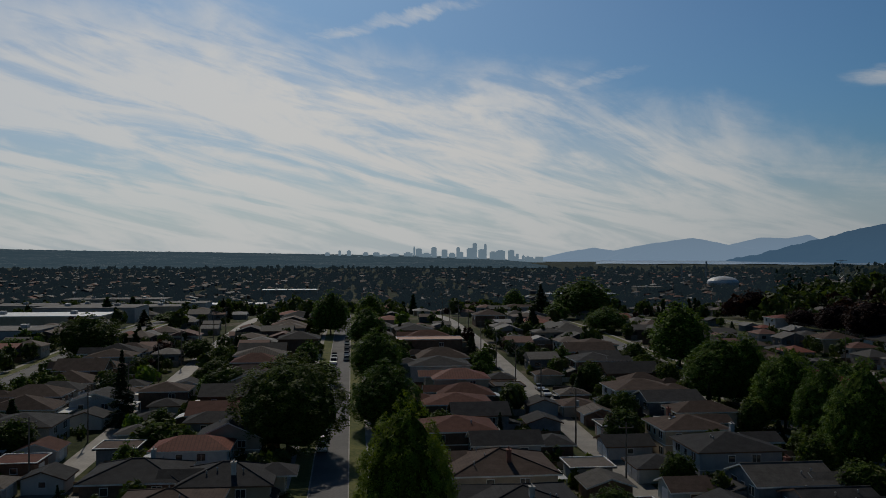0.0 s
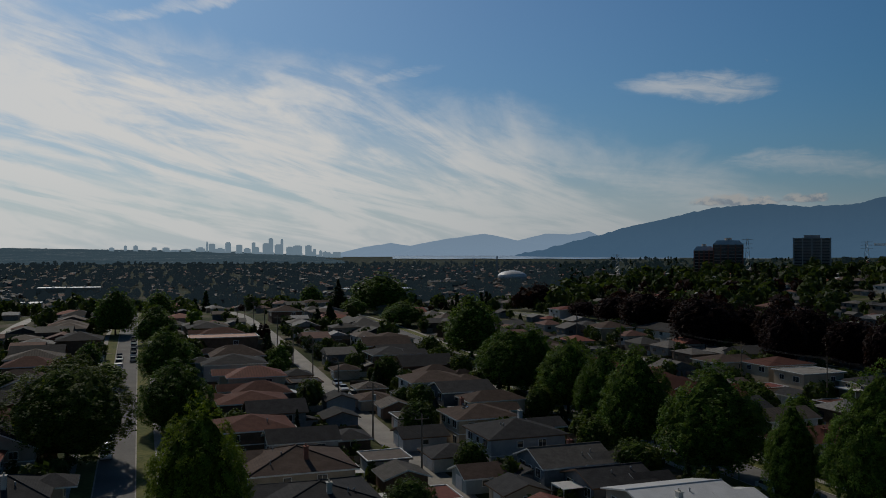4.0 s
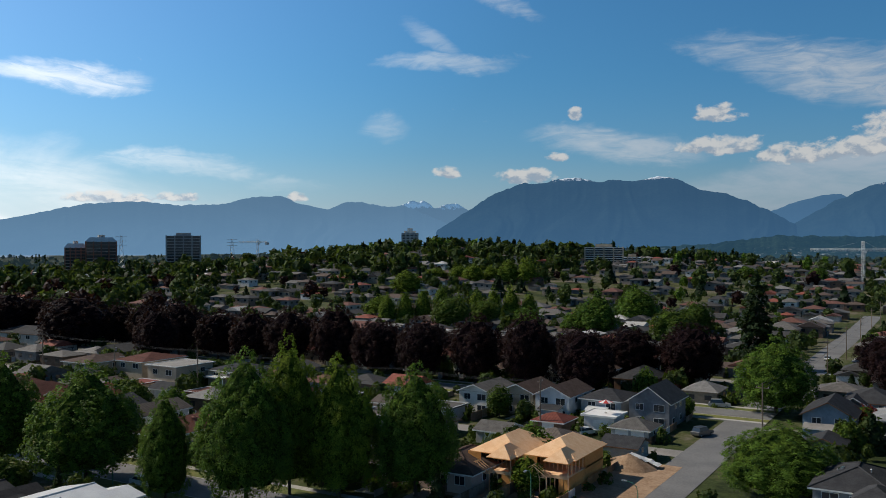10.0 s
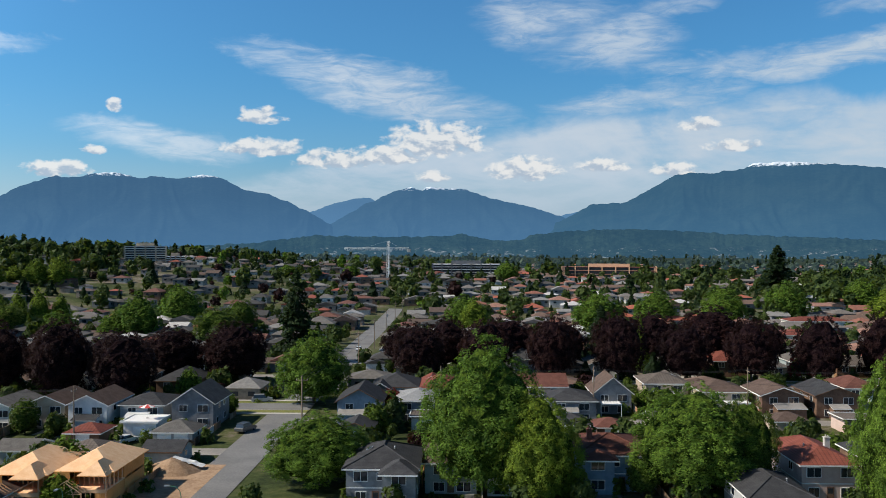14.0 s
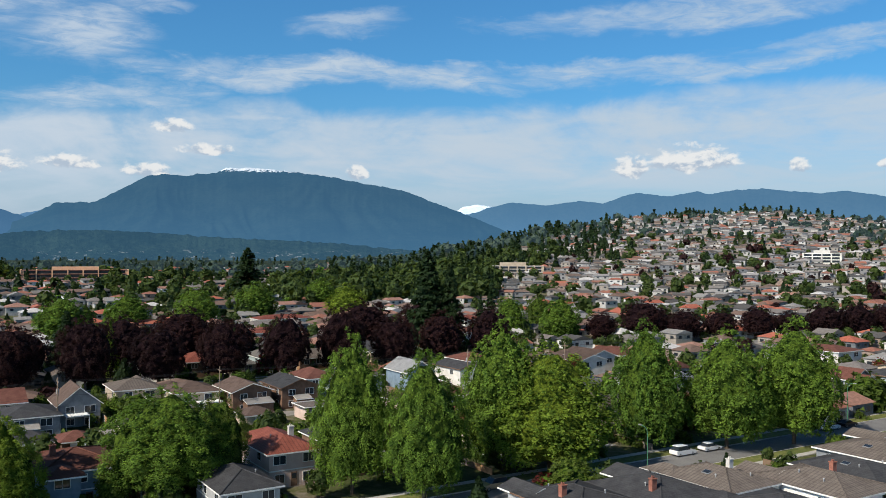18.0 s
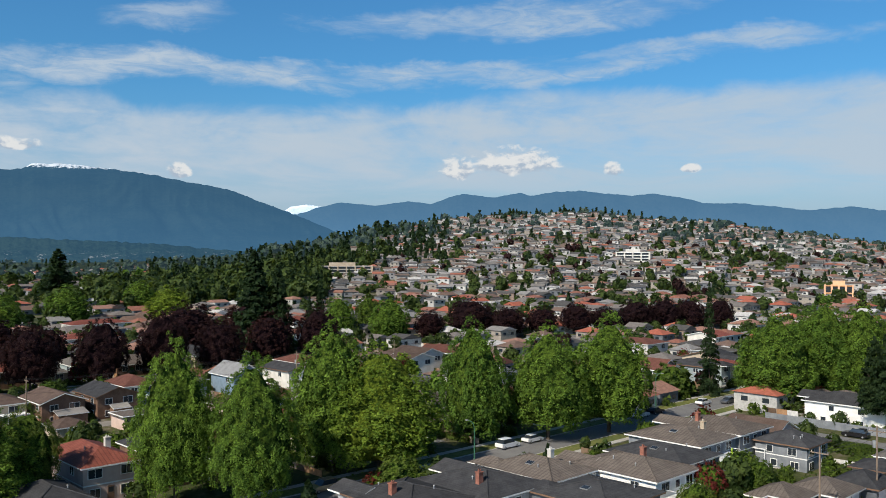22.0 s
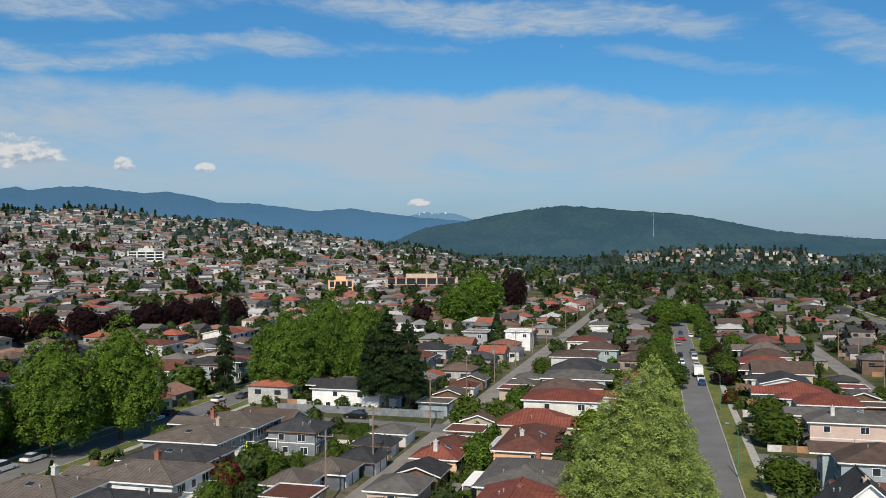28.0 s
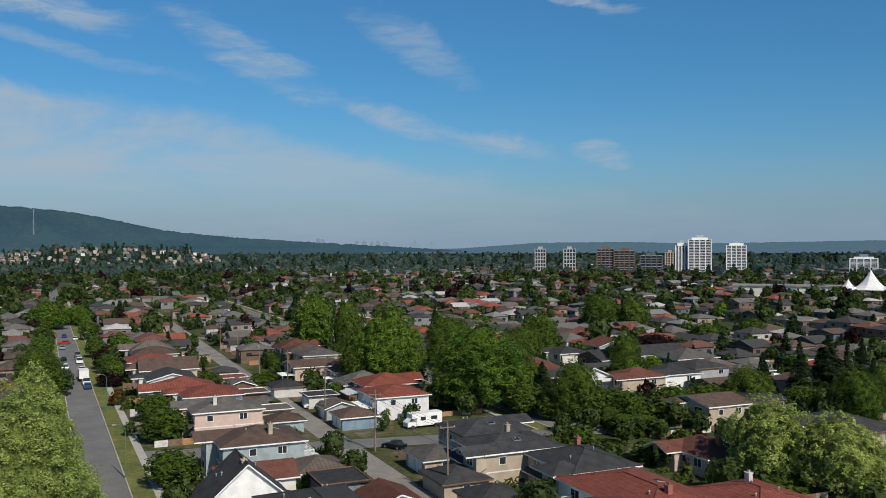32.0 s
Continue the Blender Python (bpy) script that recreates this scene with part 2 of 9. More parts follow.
def where(N, world=True):
    """Coordinates in metres: world for the ground, object for things."""
    return N.add("ShaderNodeNewGeometry").outputs["Position"] if world else N.add("ShaderNodeTexCoord").outputs["Object"]


def relief(N, p, height, strength, distance=0.02):
    b = N.add("ShaderNodeBump")
    b.inputs["Strength"].default_value = strength
    b.inputs["Distance"].default_value = distance
    N.put(b.inputs["Height"], height)
    N.put(p.inputs["Normal"], b.outputs[0])


def mottled(name, a, b, rough=0.8, scale=0.6, fine=9.0, world=True, bump=0.25, metal=0.0, spread=0.0, spec=0.3, stretch=None, deep=0.02):
    """Paint, plaster, asphalt, earth: two tones at two scales, some change from object to object."""
    def build(N, p):
        v = where(N, world)
        if stretch:
            mp = N.add("ShaderNodeMapping")
            N.put(mp.inputs[0], v)
            mp.inputs["Scale"].default_value = stretch
            v = mp.outputs[0]
        n = N.math("ADD", N.math("MULTIPLY", N.noise(v, scale, 5, 0.6), 0.6), N.math("MULTIPLY", N.noise(v, fine, 3, 0.6), 0.4))
        col = N.mix(N.smooth(n, 0.36, 0.64), a, b)
        if spread:
            r = N.add("ShaderNodeObjectInfo").outputs["Random"]
            col = N.mix(1.0, col, N.ramp(r, [(0, (1 - spread, 1 - spread, 1 - spread * 0.9)), (1, (1 + spread, 1 + spread, 1 + spread * 0.8))]), "MULTIPLY")
        N.put(p.inputs["Base Color"], col)
        p.inputs["Roughness"].default_value = rough
        p.inputs["Metallic"].default_value = metal
        p.inputs["Specular IOR Level"].default_value = spec
        if bump:
            relief(N, p, N.noise(v, fine * 2, 3, 0.6), bump, deep)
    return material(name, build)


def island(name, stops, rough=0.8, vary=0.25, spec=0.25):
    """Joined small pieces: each one takes a colour of its own."""
    def build(N, p):
        r = N.add("ShaderNodeNewGeometry").outputs["Random Per Island"]
        col = N.ramp(r, stops, "CONSTANT")
        n = N.noise(where(N), 1.3, 3, 0.6)
        N.put(p.inputs["Base Color"], N.mix(1.0, col, N.ramp(n, [(0.3, 1 - vary), (0.7, 1 + vary)]), "MULTIPLY"))
        p.inputs["Roughness"].default_value = rough
        p.inputs["Specular IOR Level"].default_value = spec
    return material(name, build)


def leafy(name, dark, light, shine=0.12, spread=0.18):
    """Leaves: each card a shade of its own, some light through them."""
    m = bpy.data.materials.new(name)
    m.use_nodes = True
    N = Nodes(m.node_tree)
    r = N.add("ShaderNodeNewGeometry").outputs["Random Per Island"]
    o = N.add("ShaderNodeObjectInfo").outputs["Random"]
    clump = N.noise(where(N), 0.55, 2, 0.5)
    k = N.math("ADD", N.math("MULTIPLY", r, 0.55), N.math("MULTIPLY", N.smooth(clump, 0.35, 0.65), 0.45))
    col = N.mix(k, dark, light)
    col = N.mix(1.0, col, N.ramp(o, [(0, (1 - spread, 1 - spread * 0.6, 1 - spread)), (1, (1 + spread * 1.2, 1 + spread, 1.0))]), "MULTIPLY")
    p = N.add("ShaderNodeBsdfPrincipled")
    N.put(p.inputs["Base Color"], col)
    p.inputs["Roughness"].default_value = 0.6
    p.inputs["Specular IOR Level"].default_value = min(shine, 0.12)
    relief(N, p, N.noise(where(N), 5.0, 2, 0.6), 0.7, 0.12)
    tr = N.add("ShaderNodeBsdfTranslucent")
    N.put(tr.inputs[0], N.mix(1.0, col, (1.25, 1.2, 0.5), "MULTIPLY"))
    mx = N.add("ShaderNodeMixShader")
    mx.inputs[0].default_value = 0.32
    N.put(mx.inputs[1], p.outputs[0])
    N.put(mx.inputs[2], tr.outputs[0])
    N.put(N.add("ShaderNodeOutputMaterial").inputs[0], mx.outputs[0])
    return m


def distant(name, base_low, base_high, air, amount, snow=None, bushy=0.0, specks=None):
    """Far slopes: forest, the blue of several kilometres of air put in as emission, thicker towards the sea."""
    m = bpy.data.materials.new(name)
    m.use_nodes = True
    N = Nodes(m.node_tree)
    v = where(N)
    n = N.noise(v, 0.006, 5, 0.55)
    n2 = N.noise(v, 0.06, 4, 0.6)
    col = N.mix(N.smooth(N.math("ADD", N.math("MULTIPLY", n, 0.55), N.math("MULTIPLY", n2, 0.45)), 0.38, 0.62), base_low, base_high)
    sep = N.add("ShaderNodeSeparateXYZ")
    N.put(sep.inputs[0], v)
    if snow:
        z = N.math("ADD", sep.outputs[2], N.math("MULTIPLY", N.math("SUBTRACT", N.noise(v, 0.045, 5, 0.75), 0.5), 75.0))
        col = N.mix(N.smooth(z, snow, snow + 8), col, (0.55, 0.58, 0.61))
    if specks:                               # pale roofs too far off to tell apart, below a height
        low, share = specks
        town = N.math("ADD", N.noise(v, 0.05, 3, 0.8), N.math("MULTIPLY", N.math("SUBTRACT", N.noise(v, 0.006, 2, 0.5), 0.5), 0.35))
        town = N.math("MULTIPLY", N.smooth(town, share, share + 0.05), N.smooth(sep.outputs[2], low, low + 12.0, 1.0, 0.0))
        col = N.mix(town, col, (0.20, 0.20, 0.19))
    p = N.add("ShaderNodeBsdfPrincipled")
    N.put(p.inputs["Base Color"], col)
    p.inputs["Roughness"].default_value = 0.95
    p.inputs["Specular IOR Level"].default_value = 0.0
    # air haze is added here as a blue glow
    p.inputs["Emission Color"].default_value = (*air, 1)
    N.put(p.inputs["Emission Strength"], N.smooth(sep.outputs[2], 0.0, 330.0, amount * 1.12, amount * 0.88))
    if bushy:
        relief(N, p, N.noise(v, bushy, 5, 0.7), 0.9, 25.0)
    else:
        relief(N, p, N.noise(v, 0.02, 5, 0.6), 0.4, 14.0)
    N.put(N.add("ShaderNodeOutputMaterial").inputs[0], p.outputs[0])
    return m


def shingled(name, a, b, course=0.3, rough=0.85, spread=0.15, bump=0.5, ribs=0.0):
    """Roofing laid in courses up the slope."""
    def build(N, p):
        v = where(N, False)
        sep = N.add("ShaderNodeSeparateXYZ")
        N.put(sep.inputs[0], v)
        rows = N.math("FRACT", N.math("DIVIDE", sep.outputs[2], course * 0.42))
        n = N.noise(v, 0.7, 5, 0.65)
        f = N.noise(v, 7.0, 3, 0.7)
        k = N.math("ADD", N.math("MULTIPLY", n, 0.55), N.math("MULTIPLY", f, 0.45))
        col = N.mix(N.smooth(k, 0.35, 0.65), a, b)
        col = N.mix(N.smooth(rows, 0.0, 0.25, 0.32, 0.0), col, (0.01, 0.01, 0.012))
        if ribs:                             # tiles stand in columns down the slope
            ns = N.add("ShaderNodeSeparateXYZ")
            N.put(ns.inputs[0], N.add("ShaderNodeNewGeometry").outputs["True Normal"])
            side = N.math("GREATER_THAN", N.math("ABSOLUTE", ns.outputs[0]), N.math("ABSOLUTE", ns.outputs[1]))
            across = N.math("ADD", N.math("MULTIPLY", side, sep.outputs[1]), N.math("MULTIPLY", N.math("SUBTRACT", 1.0, side), sep.outputs[0]))
            col = N.mix(N.smooth(N.math("ABSOLUTE", N.math("SUBTRACT", N.math("FRACT", N.math("DIVIDE", across, 0.62)), 0.5)), 0.30, 0.5, 0.0, ribs), col, (0.02, 0.015, 0.012))
        r = N.add("ShaderNodeObjectInfo").outputs["Random"]
        col = N.mix(1.0, col, N.ramp(r, [(0, (1 - spread,) * 3), (1, (1 + spread,) * 3)]), "MULTIPLY")
        N.put(p.inputs["Base Color"], col)
        p.inputs["Roughness"].default_value = rough
        p.inputs["Specular IOR Level"].default_value = 0.1
        relief(N, p, rows, bump, 0.03)
    return material(name, build)


def sided(name, a, b, board=0.2):
    """Lapped boards on a house wall."""
    def build(N, p):
        v = where(N, False)
        sep = N.add("ShaderNodeSeparateXYZ")
        N.put(sep.inputs[0], v)
        rows = N.math("FRACT", N.math("DIVIDE", sep.outputs[2], board))
        n = N.noise(v, 0.8, 4, 0.6)
        col = N.mix(N.smooth(n, 0.35, 0.65), a, b)
        r = N.add("ShaderNodeObjectInfo").outputs["Random"]
        col = N.mix(1.0, col, N.ramp(r, [(0, (0.86, 0.86, 0.88)), (1, (1.08, 1.07, 1.05))]), "MULTIPLY")
        N.put(p.inputs["Base Color"], col)
        p.inputs["Roughness"].default_value = 0.75
        relief(N, p, rows, 0.35, 0.02)
    return material(name, build)


def glassy(name):
    def build(N, p):
        p.inputs["Base Color"].default_value = (0.025, 0.032, 0.04, 1)
        p.inputs["Roughness"].default_value = 0.06
        p.inputs["Specular IOR Level"].default_value = 0.6
    return material(name, build)



M = {
    "asphalt": mottled("asphalt", (0.14, 0.14, 0.143), (0.20, 0.198, 0.195), 0.85, 0.15, 3.0, spec=0.3),
    "lane": mottled("lane_asphalt", (0.20, 0.185, 0.17), (0.30, 0.28, 0.25), 0.72, 0.2, 3.0, spec=0.5),
    "concrete": mottled("concrete", (0.34, 0.33, 0.31), (0.48, 0.46, 0.43), 0.9, 0.4, 6.0),
    "grass": mottled("grass", (0.075, 0.10, 0.024), (0.19, 0.19, 0.058), 0.95, 0.12, 1.6),
    "earth": mottled("earth", (0.26, 0.165, 0.10), (0.42, 0.29, 0.19), 0.95, 0.3, 2.0),
    "white": mottled("white_paint", (0.72, 0.72, 0.70), (0.82, 0.82, 0.80), 0.55, 1.0, 9.0, False, 0.05),
    "trim": mottled("trim_paint", (0.66, 0.66, 0.64), (0.78, 0.78, 0.75), 0.5, 1.0, 9.0, False, 0.05, spread=0.08),
    "stucco_w": mottled("white_stucco", (0.50, 0.48, 0.44), (0.66, 0.64, 0.60), 0.9, 0.5, 14.0, False, 0.3, spread=0.14),
    "stucco_b": mottled("beige_stucco", (0.36, 0.29, 0.215), (0.47, 0.39, 0.30), 0.9, 0.5, 14.0, False, 0.3, spread=0.15),
    "stucco_p": mottled("pink_stucco", (0.46, 0.34, 0.29), (0.56, 0.43, 0.375), 0.9, 0.5, 14.0, False, 0.3, spread=0.1),
    "stucco_g": mottled("grey_stucco", (0.30, 0.31, 0.32), (0.42, 0.42, 0.42), 0.9, 0.5, 14.0, False, 0.3, spread=0.12),
    "stucco_t": mottled("orange_stucco", (0.62, 0.36, 0.22), (0.72, 0.45, 0.28), 0.9, 0.5, 14.0, False, 0.3, spread=0.08),
    "side_b": sided("blue_siding", (0.14, 0.20, 0.26), (0.19, 0.26, 0.33)),
    "side_t": sided("pale_teal_siding", (0.27, 0.33, 0.34), (0.34, 0.40, 0.41)),
    "side_g": sided("blue_grey_siding", (0.16, 0.175, 0.19), (0.23, 0.245, 0.26)),
    "side_d": sided("dark_grey_siding", (0.09, 0.10, 0.115), (0.13, 0.14, 0.155)),
    "side_w": sided("white_siding", (0.66, 0.66, 0.65), (0.78, 0.78, 0.76)),
    "brick": mottled("red_brick", (0.22, 0.085, 0.06), (0.32, 0.14, 0.10), 0.9, 1.2, 9.0, False, 0.4, spread=0.1),
    "brown": mottled("brown_stained_wood", (0.12, 0.07, 0.045), (0.20, 0.12, 0.08), 0.85, 0.8, 8.0, False, 0.3, spread=0.1),
    "cedar": mottled("new_cedar", (0.46, 0.22, 0.09), (0.58, 0.30, 0.13), 0.8, 1.0, 8.0, False, 0.3, spread=0.1),
    "ply": mottled("orange_sheathing", (0.72, 0.30, 0.085), (0.84, 0.40, 0.13), 0.85, 0.4, 5.0, False, 0.15),
    "stud": mottled("pale_lumber", (0.80, 0.48, 0.26), (0.90, 0.60, 0.36), 0.85, 1.0, 9.0, False, 0.15),
    "roof_d": shingled("charcoal_shingle", (0.035, 0.036, 0.04), (0.065, 0.066, 0.07)),
    "roof_g": shingled("grey_shingle", (0.085, 0.08, 0.076), (0.145, 0.138, 0.13)),
    "roof_b": shingled("brown_shingle", (0.075, 0.052, 0.043), (0.125, 0.09, 0.075)),
    "roof_m": shingled("maroon_shingle", (0.10, 0.042, 0.032), (0.155, 0.07, 0.055)),
    "roof_r": shingled("red_tile", (0.17, 0.052, 0.038), (0.25, 0.085, 0.062), 0.42, 0.7, 0.14, 0.9, 0.42),
    "roof_t": shingled("tan_grey_tile", (0.105, 0.088, 0.077), (0.165, 0.14, 0.122), 0.42, 0.75, 0.14, 0.9, 0.42),
    "roof_l": shingled("pale_grey_shingle", (0.19, 0.195, 0.20), (0.27, 0.275, 0.28)),
    "tar": mottled("tar_and_gravel_roof", (0.20, 0.19, 0.18), (0.30, 0.285, 0.27), 0.95, 0.3, 6.0, False, 0.3, spread=0.15),
    "copper": mottled("salmon_roofing", (0.46, 0.24, 0.17), (0.56, 0.32, 0.23), 0.7, 0.4, 6.0, False, 0.1),
    "sheet": mottled("white_sheet_metal", (0.58, 0.59, 0.60), (0.70, 0.71, 0.72), 0.45, 0.5, 6.0, False, 0.05, spec=0.5),
    "dark": mottled("dark_metal", (0.03, 0.03, 0.032), (0.05, 0.05, 0.052), 0.6, 1.0, 8.0, False, 0.05),
    "steel": mottled("galvanised_steel", (0.30, 0.31, 0.32), (0.40, 0.41, 0.42), 0.5, 1.0, 8.0, False, 0.05, metal=0.5),
    "pole": mottled("weathered_pole", (0.16, 0.12, 0.09), (0.27, 0.21, 0.16), 0.95, 0.8, 6.0, False, 0.3, stretch=(4, 4, 0.5)),
    "bark": mottled("bark", (0.05, 0.038, 0.028), (0.11, 0.085, 0.065), 0.95, 1.2, 6.0, False, 0.6, stretch=(3, 3, 0.6)),
    "hedge_soil": mottled("garden_soil", (0.06, 0.05, 0.035), (0.11, 0.09, 0.06), 0.95, 0.4, 3.0),
    "glass": glassy("window_glass"),
    "green_paint": mottled("green_paint", (0.05, 0.16, 0.09), (0.07, 0.2, 0.12), 0.5, 1.0, 8.0, False, 0.05),
    "water": mottled("inlet_water", (0.30, 0.36, 0.42), (0.40, 0.46, 0.52), 0.25, 0.01, 0.1, True, 0.0, spec=0.6),
    "leaf": leafy("maple_leaves", (0.024, 0.054, 0.010), (0.160, 0.262, 0.042)),
    "leaf_y": leafy("yellow_green_leaves", (0.042, 0.080, 0.010), (0.232, 0.312, 0.042)),
    "leaf_p": leafy("plum_leaves", (0.012, 0.006, 0.008), (0.040, 0.016, 0.018), 0.25),
    "leaf_c": leafy("conifer_needles", (0.008, 0.02, 0.009), (0.035, 0.06, 0.024), 0.2),
    "leaf_b": leafy("blossoming_leaves", (0.055, 0.105, 0.020), (0.44, 0.52, 0.165), 0.3, 0.08),
    "leaf_s": leafy("shrub_leaves", (0.024, 0.045, 0.010), (0.115, 0.160, 0.032)),
    "leaf_f": leafy("distant_leaves", (0.022, 0.040, 0.016), (0.095, 0.130, 0.036)),
    # crown insides: leaf colours darkened in place of the shade within
    "core_b": mottled("shaded_pale_foliage", (0.045, 0.075, 0.016), (0.20, 0.23, 0.065), 0.95, 2.4, 4.5, True, 1.0, spec=0.05, deep=0.3),
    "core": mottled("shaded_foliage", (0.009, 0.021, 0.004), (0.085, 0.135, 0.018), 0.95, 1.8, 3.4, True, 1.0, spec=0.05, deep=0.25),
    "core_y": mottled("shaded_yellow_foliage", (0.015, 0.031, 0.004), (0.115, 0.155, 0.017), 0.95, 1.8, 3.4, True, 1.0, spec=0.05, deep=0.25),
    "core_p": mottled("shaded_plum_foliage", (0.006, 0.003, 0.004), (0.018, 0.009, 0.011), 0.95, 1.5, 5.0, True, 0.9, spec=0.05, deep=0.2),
    "leaf_r": leafy("red_maple_leaves", (0.06, 0.012, 0.012), (0.14, 0.03, 0.025)),
}

# ---------- the land ----------
def step(a, b, v):
    k = min(1.0, max(0.0, (v - a) / (b - a)))
    return k * k * (3 - 2 * k)


def blend(knots, v):
    """Smooth curve through (place, height) knots."""
    if v <= knots[0][0]:
        return knots[0][1]
    for (a, x), (b, y) in zip(knots, knots[1:]):
        if v <= b:
            return x + (y - x) * step(a, b, v)
    return knots[-1][1]


# crest heights by compass direction (degrees from north, west positive)
RISE_NORTH = [(-34, 0), (-22, 1), (-8, 4), (8, 14), (20, 22), (31, 30), (40, 22), (52, 10), (66, 0)]
HILL_EAST = [(-84, 0), (-78, 14), (-72, 37), (-66, 54), (-60, 74), (-52, 90), (-46, 83), (-40, 66), (-34, 38), (-28, 13), (-20, 0)]
FAR_RIM = [(-180, 12), (-140, 12), (-118, 8), (-105, 12), (-96, 18), (-60, 12), (0, 6), (60, 4), (80, 4), (100, 12), (140, 14), (180, 12)]


def terrain(x, y):
    r = math.hypot(x, y)
    if r < 105:
        return 0.0
    az = math.degrees(math.atan2(-x, y))
    west = math.exp(-((az - 86) / 26) ** 2)
    h = west * (6.5 * step(110, 350, r) - 20 * step(380, 760, r) + 12 * step(900, 2300, r))
    h += blend(RISE_NORTH, az) * (step(380, 930, r) - 0.8 * step(1050, 1700, r))
    k = min(1.0, max(0.0, (r - 480) / 820))
    h += blend(HILL_EAST, az) * (k ** 1.25 - 0.7 * step(1330, 2200, r))
    h += blend([(-101, 0), (-97, 24), (-92, 30), (-87, 20), (-83, 0)], az) * (step(1450, 1850, r) - step(1900, 2300, r))
    h += blend(FAR_RIM, az) * step(1900, 4300, r)
    h += 2.2 * step(450, 900, r) * noise.noise(Vector((x * 0.004, y * 0.004, 0.3)))
    return h


def mesh_object(name, verts, faces, mats, parent=None, slots=None, smooth=False):
    me = bpy.data.meshes.new(name)
    me.from_pydata(verts, [], faces)
    for m in mats:
        me.materials.append(m)
    if slots is not None:
        me.polygons.foreach_set("material_index", slots)
    if smooth:
        me.polygons.foreach_set("use_smooth", [True] * len(me.polygons))
    me.update()
    ob = new(name, me)
    ob.parent = parent
    return ob


def build_ground():
    rings = [0.0]
    r = 25.0
    while r < 4550:
        rings.append(r)
        r *= 1.055
    rings.append(4700.0)
    n = 288
    verts, faces = [(0, 0, 0)], []
    for r in rings[1:]:
        for i in range(n):
            a = 2 * math.pi * i / n
            x, y = r * math.cos(a), r * math.sin(a)
            verts.append((x, y, terrain(x, y)))
    for i in range(n):
        faces.append((0, 1 + i, 1 + (i + 1) % n))
    for k in range(len(rings) - 2):
        a, b = 1 + k * n, 1 + (k + 1) * n
        for i in range(n):
            j = (i + 1) % n
            faces.append((a + i, b + i, b + j, a + j))

    def build(N, p):
        v = where(N)
        big, small = N.noise(v, 0.035, 5, 0.6), N.noise(v, 0.6, 4, 0.65)
        k = N.math("ADD", N.math("MULTIPLY", big, 0.65), N.math("MULTIPLY", small, 0.35))
        col = N.ramp(k, [(0.38, (0.025, 0.036, 0.014)), (0.46, (0.05, 0.066, 0.022)), (0.52, (0.085, 0.09, 0.038)), (0.57, (0.13, 0.115, 0.08)), (0.64, (0.20, 0.18, 0.15))])
        flat = N.add("ShaderNodeVectorMath", operation="MULTIPLY")
        N.put(flat.inputs[0], v)
        flat.inputs[1].default_value = (1, 1, 0)
        size = N.add("ShaderNodeVectorMath", operation="LENGTH")
        N.put(size.inputs[0], flat.outputs[0])
        wood = N.mix(N.smooth(N.noise(v, 0.03, 6, 0.7), 0.4, 0.6), (0.012, 0.022, 0.014), (0.035, 0.05, 0.03))
        col = N.mix(N.smooth(size.outputs["Value"], 700, 1300), col, wood)        # woods past the last gardens
        N.put(p.inputs["Base Color"], col)
        p.inputs["Roughness"].default_value = 0.95
        p.inputs["Specular IOR Level"].default_value = 0.1
        relief(N, p, N.noise(v, 2.5, 4, 0.7), 0.6, 0.1)
    ob = mesh_object("ground", verts, faces, [material("yards_and_gardens", build)], smooth=True)
    tagged(ob, "gently rolling ground of lawns, yards and gardens", "ground", kind="structure")


build_ground()


def strip(name, a, b, width, mat, lift, label, kind="structure", category="road", edge=0.0):
    """A band along the ground from a to b; with an edge it is a slab that thick."""
    d = Vector((b[0] - a[0], b[1] - a[1]))
    n = max(1, int(d.length / 14))
    side = Vector((-d.y, d.x)).normalized() * width / 2
    verts, faces = [], []
    for i in range(n + 1):
        p = Vector(a) + d * (i / n)
        for s in (-1, 1):
            q = p + side * s
            verts.append((q.x, q.y, terrain(q.x, q.y) + lift))
        if edge:
            for s in (-1, 1):
                q = p + side * s
                verts.append((q.x, q.y, terrain(q.x, q.y) + lift - edge))
    k = 4 if edge else 2
    for i in range(n):
        a0, b0 = i * k, (i + 1) * k
        faces.append((a0, b0, b0 + 1, a0 + 1)[::-1])
        if edge:
            faces.append((a0, a0 + 2, b0 + 2, b0)[::-1])
            faces.append((a0 + 1, b0 + 1, b0 + 3, a0 + 3)[::-1])
    ob = mesh_object(name, verts, faces, [mat])
    tagged(ob, label, category, kind=kind)
    return ob


STREETS, LANES, AVENUES = [], [], []


def street(y, x0, x1, width=7.6, grass=3.0, lift=0.05, rise=0.0):
    """An east-west street with kerbs, lawn verges and pavements; with a rise it swings north as it goes east."""
    STREETS.append((y + rise * 180, x0, x1))
    at = lambda x, off: (x, y + off + rise * (x - x0))
    road = strip("road", at(x0, 0), at(x1, 0), width, M["asphalt"], lift, "grey asphalt residential street with worn surface")
    b0, b1 = max(x0, -640), min(x1, 640)
    if b1 > b0:
        for s in (-1, 1):
            for name, off, wide, mat, up, label, cat, edge in (("kerb", width / 2 + 0.1, 0.2, "concrete", 0.12, "pale concrete kerb along the street", "kerb", 0.2), ("verge", width / 2 + 0.2 + grass / 2, grass, "grass", 0.10, "mown boulevard grass beside the street", "grass", 0.0),
                                                               ("pavement", width / 2 + 0.9 + grass, 1.4, "concrete", 0.11, "pale concrete pavement slabs", "pavement", 0.15)):
                strip(name, at(b0, s * off), at(b1, s * off), wide, M[mat], lift + up, label, category=cat, edge=edge)
    return road


